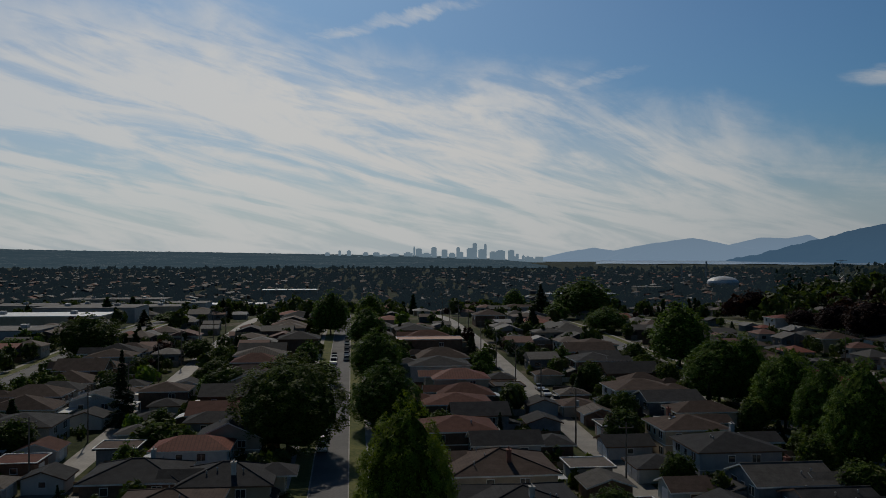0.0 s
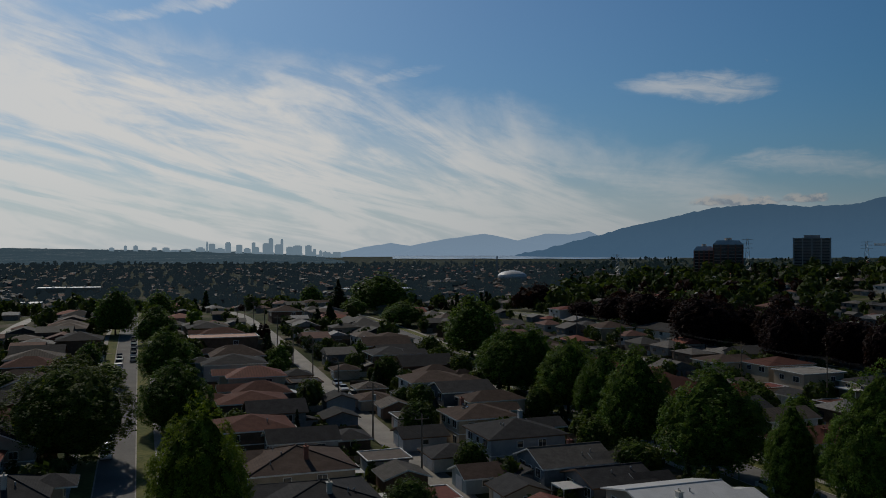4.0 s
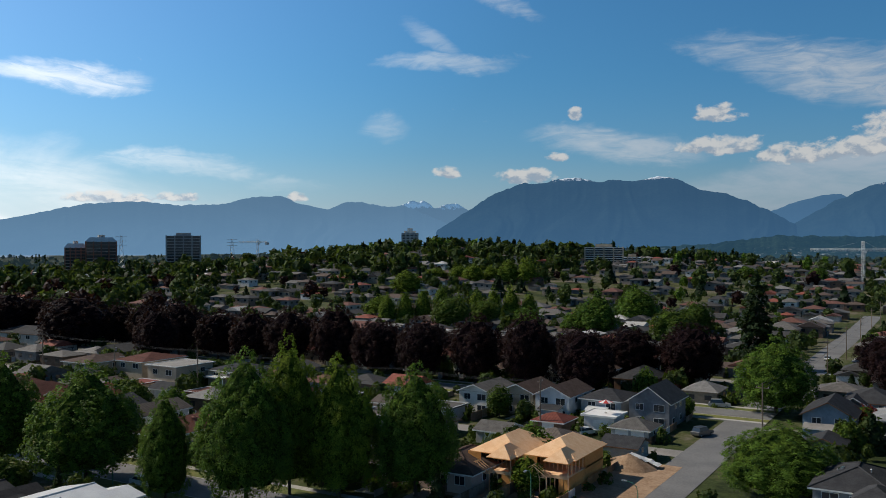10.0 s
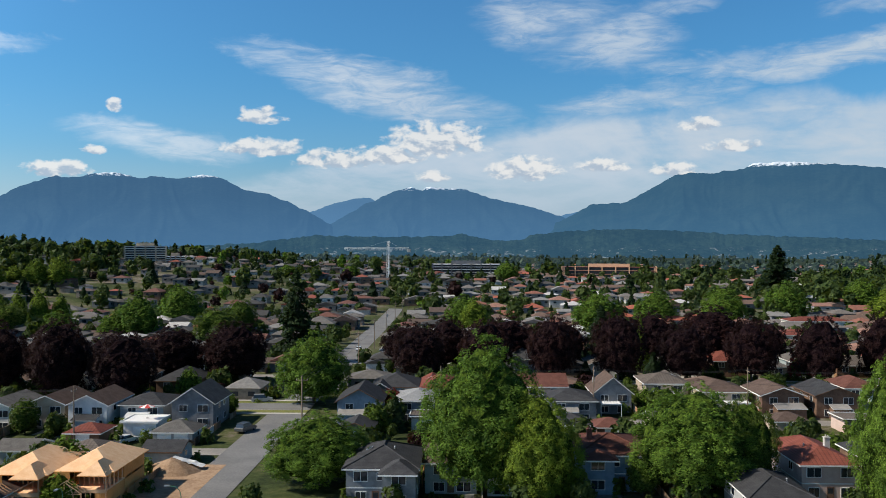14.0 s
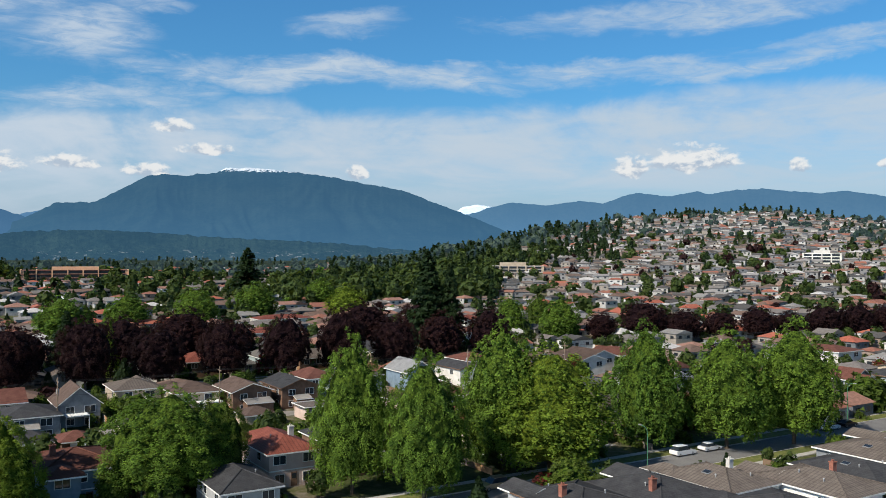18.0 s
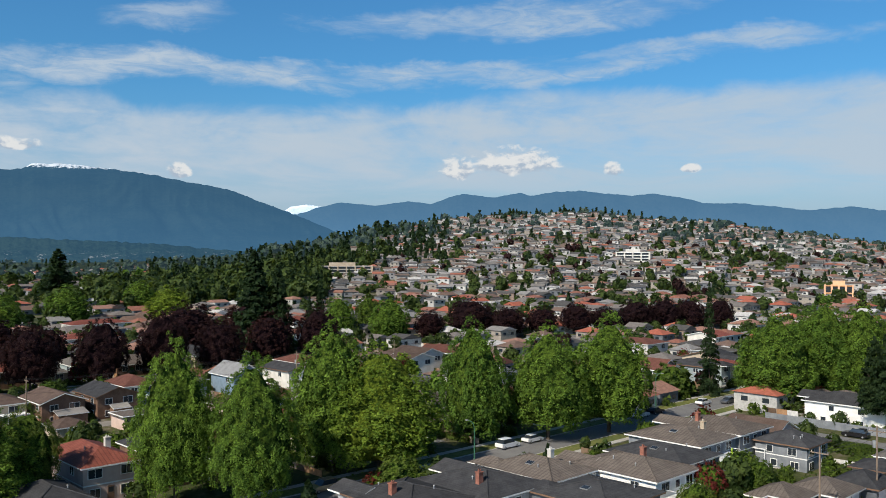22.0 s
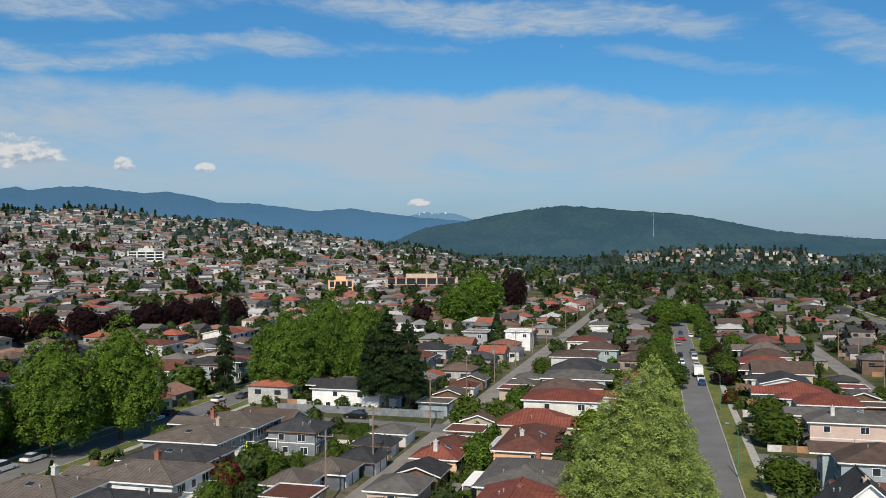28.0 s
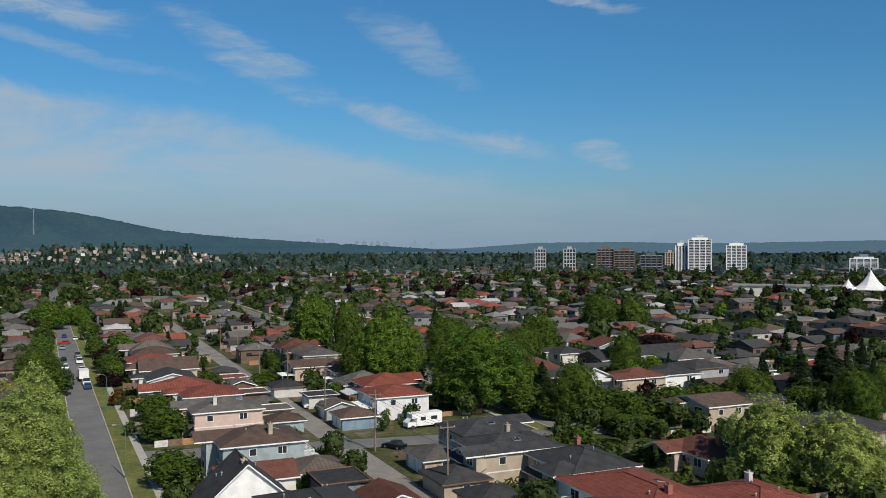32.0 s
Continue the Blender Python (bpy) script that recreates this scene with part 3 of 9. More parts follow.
def lane(y, x0, x1, width=5.0, lift=0.045):
    LANES.append((y, x0, x1))
    return strip("lane", (x0, y), (x1, y), width, M["lane"], lift, "patched pale asphalt back lane", category="lane")


def avenue(x, y0, y1, width=8.0, lift=0.075):
    AVENUES.append((x, y0, y1))
    return strip("avenue", (x, y0), (x, y1), width, M["asphalt"], lift, "grey asphalt avenue crossing the streets", category="road")

# ---------- helpers for things ----------
def part(name, mesh, parent, label="", loc=(0, 0, 0), rz=0.0, scale=None):
    """One mesh as an object under a thing or under a part."""
    ob = new(name, mesh)
    ob.parent = parent
    ob.location = loc
    if rz:
        ob.rotation_euler = (0, 0, rz)
    if scale:
        ob.scale = scale
    if label:
        ob["label"] = label
    return ob


def mesh_from(name, verts, faces, mats, slots=None, smooth=False):
    me = bpy.data.meshes.new(name)
    me.from_pydata([tuple(v) for v in verts], [], faces)
    for m in mats:
        me.materials.append(m)
    if slots:
        me.polygons.foreach_set("material_index", slots)
    if smooth:
        me.polygons.foreach_set("use_smooth", [True] * len(me.polygons))
    me.update()
    return me


class Shape:
    """Collects boxes, prisms and poles into one mesh."""

    def __init__(self):
        self.v, self.f, self.s = [], [], []

    def face(self, pts, slot=0):
        n = len(self.v)
        self.v += pts
        self.f.append(tuple(range(n, n + len(pts))))
        self.s.append(slot)

    def box(self, x0, x1, y0, y1, z0, z1, slot=0):
        n = len(self.v)
        self.v += [(x0, y0, z0), (x1, y0, z0), (x1, y1, z0), (x0, y1, z0), (x0, y0, z1), (x1, y0, z1), (x1, y1, z1), (x0, y1, z1)]
        for q in ((3, 2, 1, 0), (4, 5, 6, 7), (0, 1, 5, 4), (1, 2, 6, 5), (2, 3, 7, 6), (3, 0, 4, 7)):
            self.f.append(tuple(n + i for i in q))
            self.s.append(slot)

    def beam(self, a, b, r0, r1=None, sides=6, slot=0, cap=True):
        a, b = Vector(a), Vector(b)
        r1 = r0 if r1 is None else r1
        w = (b - a).normalized()
        u = w.orthogonal().normalized()
        t = w.cross(u)
        n = len(self.v)
        for c, r in ((a, r0), (b, r1)):
            for i in range(sides):
                k = 2 * math.pi * i / sides
                self.v.append(tuple(c + u * math.cos(k) * r + t * math.sin(k) * r))
        for i in range(sides):
            j = (i + 1) % sides
            self.f.append((n + i, n + j, n + sides + j, n + sides + i))
            self.s.append(slot)
        if cap:
            self.f.append(tuple(n + i for i in range(sides))[::-1])
            self.f.append(tuple(n + sides + i for i in range(sides)))
            self.s += [slot, slot]

    def mesh(self, name, mats, weld=False):
        if weld:                     # share the corners, so that a shape is one piece
            seen, to, verts = {}, [], []
            for v in self.v:
                k = (round(v[0], 3), round(v[1], 3), round(v[2], 3))
                if k not in seen:
                    seen[k] = len(verts)
                    verts.append(v)
                to.append(seen[k])
            self.v = verts
            self.f = [tuple(to[i] for i in f) for f in self.f]
        return mesh_from(name, self.v, self.f, mats, self.s)


def thing(name, x, y, z=None, rz=0.0, label="", category="", group=""):
    root = new(name)
    root.empty_display_size = 0.5
    root.location = (x, y, terrain(x, y) if z is None else z)
    root.rotation_euler = (0, 0, rz)
    return tagged(root, label, category, group)


# ---------- trees ----------
def leaf_cards(rng, centres, normals, size, flat=2.4):
    """Small three-cornered sprays of leaves about the given places, as arrays of corners."""
    n = len(centres)
    nr = normals + rng.normal(0, 0.42, (n, 3))
    nr /= np.linalg.norm(nr, axis=1)[:, None]
    u = np.cross(nr, rng.normal(0, 1, (n, 3)))
    u /= np.linalg.norm(u, axis=1)[:, None] + 1e-9
    w = np.cross(nr, u)
    s = size * rng.uniform(0.55, 1.4, (n, 1))
    k = np.array([1, 1, 1 / flat])
    a, b = u * s * k, w * s * 0.8 * k
    c = centres
    return np.stack([c + a, c - a * 0.6 + b, c - a * 0.6 - b], 1).reshape(-1, 3)


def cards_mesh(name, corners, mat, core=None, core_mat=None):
    """Leaf sprays, and inside them the dense mass of the crown, shade put into its colour."""
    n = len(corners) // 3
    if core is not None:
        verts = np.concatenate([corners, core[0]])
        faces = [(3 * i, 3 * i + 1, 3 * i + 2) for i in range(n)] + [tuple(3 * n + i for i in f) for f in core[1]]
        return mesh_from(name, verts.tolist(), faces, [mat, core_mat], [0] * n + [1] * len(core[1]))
    me = bpy.data.meshes.new(name)
    me.vertices.add(3 * n)
    me.vertices.foreach_set("co", corners.astype(np.float32).ravel())
    me.loops.add(3 * n)
    me.loops.foreach_set("vertex_index", np.arange(3 * n, dtype=np.int32))
    me.polygons.add(n)
    me.polygons.foreach_set("loop_start", np.arange(0, 3 * n, 3, dtype=np.int32))
    me.materials.append(mat)
    me.update(calc_edges=True)
    return me


def lobed_crown(seed, count, size, profile, low, lobes=30, flat=2.4, clumps=12, swell=0.32):
    """Sprays in many small rounded clumps over the lobes of one crown. Unit size: radius 1, height 1."""
    rng = np.random.default_rng(seed)
    lk = (np.arange(lobes) + rng.uniform(0.1, 0.9, lobes)) / lobes
    la = np.arange(lobes) * 2.39996 + rng.uniform(-0.5, 0.5, lobes)
    lw = rng.uniform(0.36, 0.62, lobes)
    lh = rng.uniform(0.55, 1.0, lobes)
    knots = np.linspace(0, 1, 41)
    outline = np.array([profile(k) for k in knots])
    hub = np.array([0, 0, low + (1 - low) * 0.42])

    def skin(a, k, part_of=1.0):
        """Points of the crown's surface by turn and height; the lobes bulge and leave creases."""
        R = np.interp(k, knots, outline)
        da = np.abs((a[:, None] - la[None] + math.pi) % (2 * math.pi) - math.pi) * np.maximum(R, 0.2)[:, None]
        dk = (k[:, None] - lk[None]) * flat * (1 - low)
        q = np.sqrt(da ** 2 + (dk * 0.75) ** 2) / lw[None]
        bulge = (np.maximum(0, 1 - q * q) * lh[None]).max(1)
        m = (1 - swell * 0.62 + swell * bulge) * part_of
        p = np.stack([np.cos(a) * R, np.sin(a) * R, low + (1 - low) * k], 1)
        return hub + (p - hub) * m[:, None], R, bulge

    n = lobes * clumps
    k = rng.choice(knots, n * 3, p=(outline + 0.12) / (outline + 0.12).sum()) + rng.uniform(-0.012, 0.012, n * 3)
    k = np.clip(k, 0, 1)
    a = rng.uniform(0, 2 * math.pi, n * 3)
    c, R, bulge = skin(a, k)
    keep = rng.random(n * 3) < 0.16 + 0.42 * bulge          # thinner in the creases
    c, a, k, R = c[keep], a[keep], k[keep], R[keep]
    slope = (np.interp(k + 0.03, knots, outline) - np.interp(k - 0.03, knots, outline)) / 0.06
    nz = np.clip(-slope / ((1 - low) * flat), -0.5, 1.4) + 0.38
    out = np.stack([np.cos(a), np.sin(a), nz], 1)
    out /= np.linalg.norm(out, axis=1)[:, None]
    cr = rng.uniform(0.09, 0.20, len(c)) * (0.55 + 0.45 * R)
    squash = np.array([1, 1, 1.0 / flat])
    c = c + out * rng.uniform(-0.05, 0.07, (len(c), 1)) * squash
    pick = rng.choice(len(c), count, p=cr ** 2 / (cr ** 2).sum())
    d = rng.normal(0, 0.6, (count, 3)) + out[pick] * 0.8 + np.array([0, 0, 0.55])
    d /= np.linalg.norm(d, axis=1)[:, None]
    p = c[pick] + d * cr[pick][:, None] * rng.uniform(0.55, 1.12, (count, 1)) * squash
    cards = leaf_cards(rng, p, d * np.array([1, 1, 0.8]) + np.array([0, 0, 0.25]), size, flat * 1.35)
    # the dense inside, added as a closed mass for the shade-coloured material
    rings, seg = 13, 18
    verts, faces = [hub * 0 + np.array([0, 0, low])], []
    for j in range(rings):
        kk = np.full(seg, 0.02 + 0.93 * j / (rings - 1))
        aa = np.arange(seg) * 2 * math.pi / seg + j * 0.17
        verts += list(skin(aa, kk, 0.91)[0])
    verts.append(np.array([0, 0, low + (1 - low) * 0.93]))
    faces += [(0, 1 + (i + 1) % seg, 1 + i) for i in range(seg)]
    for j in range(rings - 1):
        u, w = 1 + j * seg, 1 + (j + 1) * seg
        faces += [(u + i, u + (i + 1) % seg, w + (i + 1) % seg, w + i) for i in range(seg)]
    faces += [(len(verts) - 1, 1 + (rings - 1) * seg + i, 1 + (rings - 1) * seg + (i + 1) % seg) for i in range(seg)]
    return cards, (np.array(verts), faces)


def tiered_crown(seed, count, size, flat=3.4, droop=0.5, low=0.06, taper=1.0):
    """Conifer: needles along drooping boughs in tiers."""
    rng = np.random.default_rng(seed)
    tiers = 22
    pts, nrm = [], []
    per = max(1, count // (tiers * 7))
    for i in range(tiers):
        k = i / (tiers - 1)
        z = low + (0.98 - low) * k
        R = (1 - k) ** taper * 0.95 + 0.05
        for b in range(7):
            a = rng.uniform(0, 6.283)
            L = R * rng.uniform(0.72, 1.1)
            m = max(2, int(per * (0.35 + 1.3 * (1 - k))))
            s = rng.uniform(0.1, 1.0, m) ** 0.7
            side = rng.normal(0, 0.13 * L + 0.02, m)
            x = np.cos(a) * s * L - np.sin(a) * side
            y = np.sin(a) * s * L + np.cos(a) * side
            zz = z - droop * (s * L) ** 1.4 * 0.11 + rng.normal(0, 0.008, m)
            pts.append(np.stack([x, y, zz], 1))
            nrm.append(np.stack([np.cos(a) * np.ones(m) * 0.4, np.sin(a) * np.ones(m) * 0.4, np.ones(m)], 1))
    return leaf_cards(rng, np.concatenate(pts), np.concatenate(nrm), size, flat)


def trunk_mesh(name, seed, fork, radius, top=0.75, flat=2.4, limbs=7):
    rng = random.Random(seed)
    s = Shape()
    s.beam((0, 0, -0.01), (0, 0, fork), radius * 1.25, radius * 0.85, 9)
    s.beam((0, 0, fork), (0.02, 0.01, top), radius * 0.85, radius * 0.2, 7)
    for i in range(limbs):
        a = i * 2.4 + rng.uniform(-0.4, 0.4)
        z = fork + (top - fork) * (i / limbs) * 0.8
        L = rng.uniform(0.45, 0.7) * (1 - 0.4 * i / limbs)
        s.beam((0, 0, z), (math.cos(a) * L, math.sin(a) * L, z + L / flat * rng.uniform(0.5, 0.9)), radius * 0.45, radius * 0.1, 5)
    return s.mesh(name, [M["bark"]])


oval = lambda k: max(0.05, (1 - abs(2 * k - 0.85) ** 2.4 * 0.62)) if k < 0.93 else max(0.1, 0.45 - (k - 0.93) * 5)
pyramid = lambda k: 0.66 + 1.36 * k if k < 0.25 else max(0.1, 1 - ((k - 0.25) / 0.75) ** 2.2)
cone = lambda k: 0.06 + 1.0 * (1 - (k - 0.12) / 0.88) ** 0.78 if k > 0.12 else 0.86 + k * 1.6
dome = lambda k: math.sqrt(max(0.06, 1 - k * k))

TREES = {}


def breed(kind, mat, label, category, maker, variants=3, trunk=0.05, fork=0.22, flat=2.4):
    pools = []
    # inner mass darker than the leaves, so gaps show painted shade
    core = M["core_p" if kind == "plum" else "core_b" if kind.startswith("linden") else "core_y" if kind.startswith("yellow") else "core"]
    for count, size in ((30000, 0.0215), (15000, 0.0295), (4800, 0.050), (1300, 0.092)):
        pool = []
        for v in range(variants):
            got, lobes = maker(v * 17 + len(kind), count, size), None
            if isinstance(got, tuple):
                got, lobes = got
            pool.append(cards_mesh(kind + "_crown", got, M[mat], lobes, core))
        pools.append(pool)
    TREES[kind] = (pools, trunk_mesh(kind + "_trunk", len(kind), fork, trunk, flat=flat), label, category)


breed("maple", "leaf", "tall broad-leaved street tree in full green leaf", "tree", lambda s, n, z: lobed_crown(s, n, z, pyramid, 0.12, 40), 4)
breed("yellow", "leaf_y", "yellow-green broad-leaved street tree in sunlight", "tree", lambda s, n, z: lobed_crown(s, n, z, pyramid, 0.1, 40), 2)
breed("tall", "leaf", "narrow upright green tree beside the street", "tree", lambda s, n, z: lobed_crown(s, n, z, pyramid, 0.06, 40, 3.4), 1, flat=3.6)
breed("dark", "leaf_s", "dark green broad-leaved garden tree", "tree", lambda s, n, z: lobed_crown(s, n, z, oval, 0.12, 36), 2)
breed("plum", "leaf_p", "dark purple-leaved street tree in a long row", "tree", lambda s, n, z: lobed_crown(s, n, z, oval, 0.14, 26, 2.1), 3, flat=2.1)
breed("redtree", "leaf_r", "small red-leaved maple in a garden", "tree", lambda s, n, z: lobed_crown(s, n, z, dome, 0.2, 18, 1.8), 1, flat=1.8)
breed("linden", "leaf_b", "large conical linden covered in pale blossom", "tree", lambda s, n, z: lobed_crown(s, int(n * 1.8), z * 0.78, cone, 0.08, 60, 2.6, 12, 0.2), 2)
breed("linden2", "leaf_b", "pale green linden tree beside the pavement", "tree", lambda s, n, z: lobed_crown(s, n, z, oval, 0.12, 30, 2.3), 1)
breed("yellow2", "leaf_y", "upright yellow-green poplar standing in a row", "tree", lambda s, n, z: lobed_crown(s, n, z, pyramid, 0.06, 40, 3.0), 2)
breed("shrub", "leaf_s", "rounded green garden shrub", "shrub", lambda s, n, z: lobed_crown(s, int(n * 0.5), z * 1.5, dome, 0.05, 16, 1.4), 2, 0.04, 0.1, 1.4)
breed("hedge", "leaf_s", "clipped dense green hedge", "hedge", lambda s, n, z: lobed_crown(s, int(n * 0.5), z * 1.3, lambda k: 0.9, 0.05, 20, 1.3), 1, 0.04, 0.1, 1.3)
breed("goldtree", "leaf_y", "golden narrow conifer in a garden", "tree", lambda s, n, z: tiered_crown(s, n, z * 1.4), 1, 0.04, 0.1)
breed("conifer", "leaf_c", "dark green conifer in a garden", "tree", lambda s, n, z: tiered_crown(s, n, z * 1.5), 2, 0.045, 0.1)
breed("bigfir", "leaf_c", "very tall dark fir with drooping boughs", "tree", lambda s, n, z: tiered_crown(s, int(n * 1.3), z * 1.7, 3.0, 0.7, 0.1, 0.6), 2, 0.05, 0.1)
breed("bluetree", "leaf_c", "grey-green spruce in a garden", "tree", lambda s, n, z: tiered_crown(s, n, z * 1.5, 2.4, 0.4, 0.05, 0.8), 1, 0.05, 0.1)
breed("pine", "leaf_c", "old pine with bare lower trunk beside a fence", "tree", lambda s, n, z: tiered_crown(s, n, z * 1.5, 2.6, 0.5, 0.26, 0.55), 2, 0.06, 0.3)
PLANTED = []


def plant(kind, x, y, h, w):
    pools, trunk, label, category = TREES[kind]
    r = math.hypot(x, y)
    seed = int(abs(x * 13 + y * 7)) 
    z = terrain(x, y)
    root = thing(category if category != "tree" else {"plum": "plum_tree", "conifer": "conifer", "bigfir": "fir_tree", "pine": "pine_tree", "linden": "linden_tree", "linden2": "linden_tree"}.get(kind, "street_tree" if kind in ("maple", "yellow") else "garden_tree"),
                 x, y, z, (seed % 63) / 10, label, category, {"plum": "purple trees along the street", "maple": "green street trees", "yellow": "green street trees"}.get(kind, ""))
    h = max(1.5, h - z)
    w = max(1.0, w) / 2 * (0.98 if kind in ("maple", "yellow", "tall", "yellow2") and h > 7 else 1.05 if kind == "linden" else 0.86 if kind == "plum" else 1.0)
    pool = pools[0 if r < 135 else 1 if r < 265 else 2]
    if h < 8:
        pool = pools[3 if r > 120 or h < 4 else 2]
    part("trunk", trunk, root, scale=(w * 0.9, w * 0.9, h))
    part("crown", pool[seed % len(pool)], root, scale=(w, w, h))
    PLANTED.append((x, y, w))
    return root

# ---------- houses ----------
WINDOWS = {}


def window_meshes(w, h):
    key = (round(w, 2), round(h, 2))
    if key not in WINDOWS:
        s = Shape()
        f, out = 0.09, 0.07
        s.box(-w / 2 - f, w / 2 + f, -out, 0, -h / 2 - f, -h / 2)
        s.box(-w / 2 - f, w / 2 + f, -out, 0, h / 2, h / 2 + f)
        s.box(-w / 2 - f, -w / 2, -out, 0, -h / 2, h / 2)
        s.box(w / 2, w / 2 + f, -out, 0, -h / 2, h / 2)
        if w > 1.2:
            s.box(-0.03, 0.03, -out + 0.01, 0, -h / 2, h / 2)
        g = Shape()
        g.box(-w / 2, w / 2, -0.03, 0, -h / 2, h / 2)
        WINDOWS[key] = (s.mesh("window_frame", [M["trim"]]), g.mesh("window_pane", [M["glass"]]))
    return WINDOWS[key]


def whole_window(w, h):
    """Frame and pane in one, for houses farther off."""
    key = ("whole", round(w, 2), round(h, 2))
    if key not in WINDOWS:
        s = Shape()
        f = 0.09
        s.box(-w / 2 - f, w / 2 + f, -0.06, 0, -h / 2 - f, h / 2 + f)
        s.box(-w / 2, w / 2, -0.075, -0.06, -h / 2, h / 2, 1)
        if w > 1.2:
            s.box(-0.03, 0.03, -0.09, -0.075, -h / 2, h / 2)
        WINDOWS[key] = s.mesh("window", [M["trim"], M["glass"]])
    return WINDOWS[key]


def door_mesh(kind):
    if kind not in WINDOWS:
        s = Shape()
        if kind == "garage":
            for i in range(4):
                s.box(-1.25, 1.25, -0.06 - 0.01 * (i % 2), 0, 0.05 + i * 0.52, 0.55 + i * 0.52)
        else:
            s.box(-0.5, 0.5, -0.06, 0, 0, 2.1)
            s.box(-0.36, 0.36, -0.075, -0.06, 1.15, 1.9, 1)
            s.box(0.36, 0.42, -0.13, -0.06, 0.95, 1.05, 1)
        WINDOWS[kind] = s.mesh(kind + "_door", [M["white"] if kind == "garage" else M["brown"], M["glass"]])
    return WINDOWS[kind]


def chimney_mesh(mat):
    key = "chimney_" + mat
    if key not in WINDOWS:
        s = Shape()
        s.box(-0.4, 0.4, -0.32, 0.32, -2.2, 0.9)
        s.box(-0.48, 0.48, -0.4, 0.4, 0.9, 1.02)
        s.beam((-0.15, 0, 1.02), (-0.15, 0, 1.35), 0.11, 0.1, 8)
        s.beam((0.18, 0, 1.02), (0.18, 0, 1.25), 0.09, 0.09, 8)
        WINDOWS[key] = s.mesh("chimney", [M[mat]])
    return WINDOWS[key]


def small_mesh(key):
    if key not in WINDOWS:
        s = Shape()
        if key == "skylight":
            s.box(-0.45, 0.45, -0.6, 0.6, -0.02, 0.1)
            s.box(-0.38, 0.38, -0.53, 0.53, 0.1, 0.13, 1)
            WINDOWS[key] = s.mesh(key, [M["steel"], M["glass"]])
        elif key == "vent":
            s.beam((0, 0, -0.3), (0, 0, 0.35), 0.09, 0.09, 8)
            s.beam((0, 0, 0.35), (0, 0, 0.47), 0.16, 0.05, 8)
            WINDOWS[key] = s.mesh(key, [M["steel"]])
    return WINDOWS[key]


def roof_shape(s, w, d, eave, top, form, ridge, over=0.55, thick=0.22):
    """A hip, gable or flat roof over a plan w by d about the origin, with eaves and fascia."""
    if ridge == "y":                     # build along x, then swap
        t = Shape()
        roof_shape(t, d, w, eave, top, form, "x", over, thick)
        n = len(s.v)
        s.v += [(-y, x, z) for x, y, z in t.v]
        s.lines = [tuple((-p[1], p[0], p[2]) for p in l) for l in t.lines]
        s.f += [tuple(n + i for i in f) for f in t.f]
        s.s += t.s
        return
    s.lines = []
    W, D = w / 2 + over, d / 2 + over
    drop = (top - eave) * over / max(0.5, d / 2)
    e = eave - drop if form != "flat" else eave
    if form == "flat":
        s.box(-W, W, -D, D, e, e + thick, 0)
        s.box(-W, W, -D, -D + 0.2, e + thick, e + thick + 0.14, 1)
        s.box(-W, W, D - 0.2, D, e + thick, e + thick + 0.14, 1)
        s.box(-W, -W + 0.2, -D + 0.2, D - 0.2, e + thick, e + thick + 0.14, 1)
        s.box(W - 0.2, W, -D + 0.2, D - 0.2, e + thick, e + thick + 0.14, 1)
        return
    R = max(0.25, W - D) if form == "hip" else W
    a, b, c, dd = (-W, -D, e), (W, -D, e), (W, D, e), (-W, D, e)
    r0, r1 = (-R, 0, top), (R, 0, top)
    s.face([a, b, r1, r0])
    s.face([c, dd, r0, r1])
    if form == "hip":
        s.face([b, c, r1])
        s.face([dd, a, r0])
    lo = lambda p: (p[0], p[1], p[2] - thick)
    if form == "gable":
        for p, q in ((a, r0), (r0, dd), (b, r1), (r1, c)):
            s.face([lo(p), lo(q), q, p], 1)
        s.face([lo(a), lo(r0), lo(r1), lo(b)], 1)
        s.face([lo(r0), lo(dd), lo(c), lo(r1)], 1)
        for p, q in ((b, a), (dd, c)):
            s.face([p, q, lo(q), lo(p)], 1)
    else:
        for p, q in ((a, b), (b, c), (c, dd), (dd, a)):
            s.face([lo(p), lo(q), q, p], 1)
        s.face([lo(dd), lo(c), lo(b), lo(a)], 1)
    s.lines = [(r0, r1), (a, r0), (b, r1), (c, r1), (dd, r0)][: 5 if form == "hip" else 1]


WALL_WORDS = {"stucco_w": "white stucco", "stucco_b": "beige stucco", "stucco_p": "pale pink stucco", "stucco_g": "grey stucco", "stucco_t": "orange-tan stucco", "side_b": "blue siding", "side_t": "pale teal siding",
              "side_g": "blue-grey siding", "side_d": "dark grey siding", "side_w": "white siding", "brick": "red brick", "brown": "dark brown wood"}
ROOF_WORDS = {"roof_d": "charcoal shingle roof", "roof_g": "grey shingle roof", "roof_b": "brown shingle roof", "roof_m": "maroon shingle roof", "roof_r": "red tile roof", "roof_t": "tan-grey tile roof",
              "roof_l": "pale grey shingle roof", "tar": "flat gravel roof", "copper": "flat salmon-coloured roof", "sheet": "white sheet-metal roof", "white": "flat white roof"}
HOUSES = []


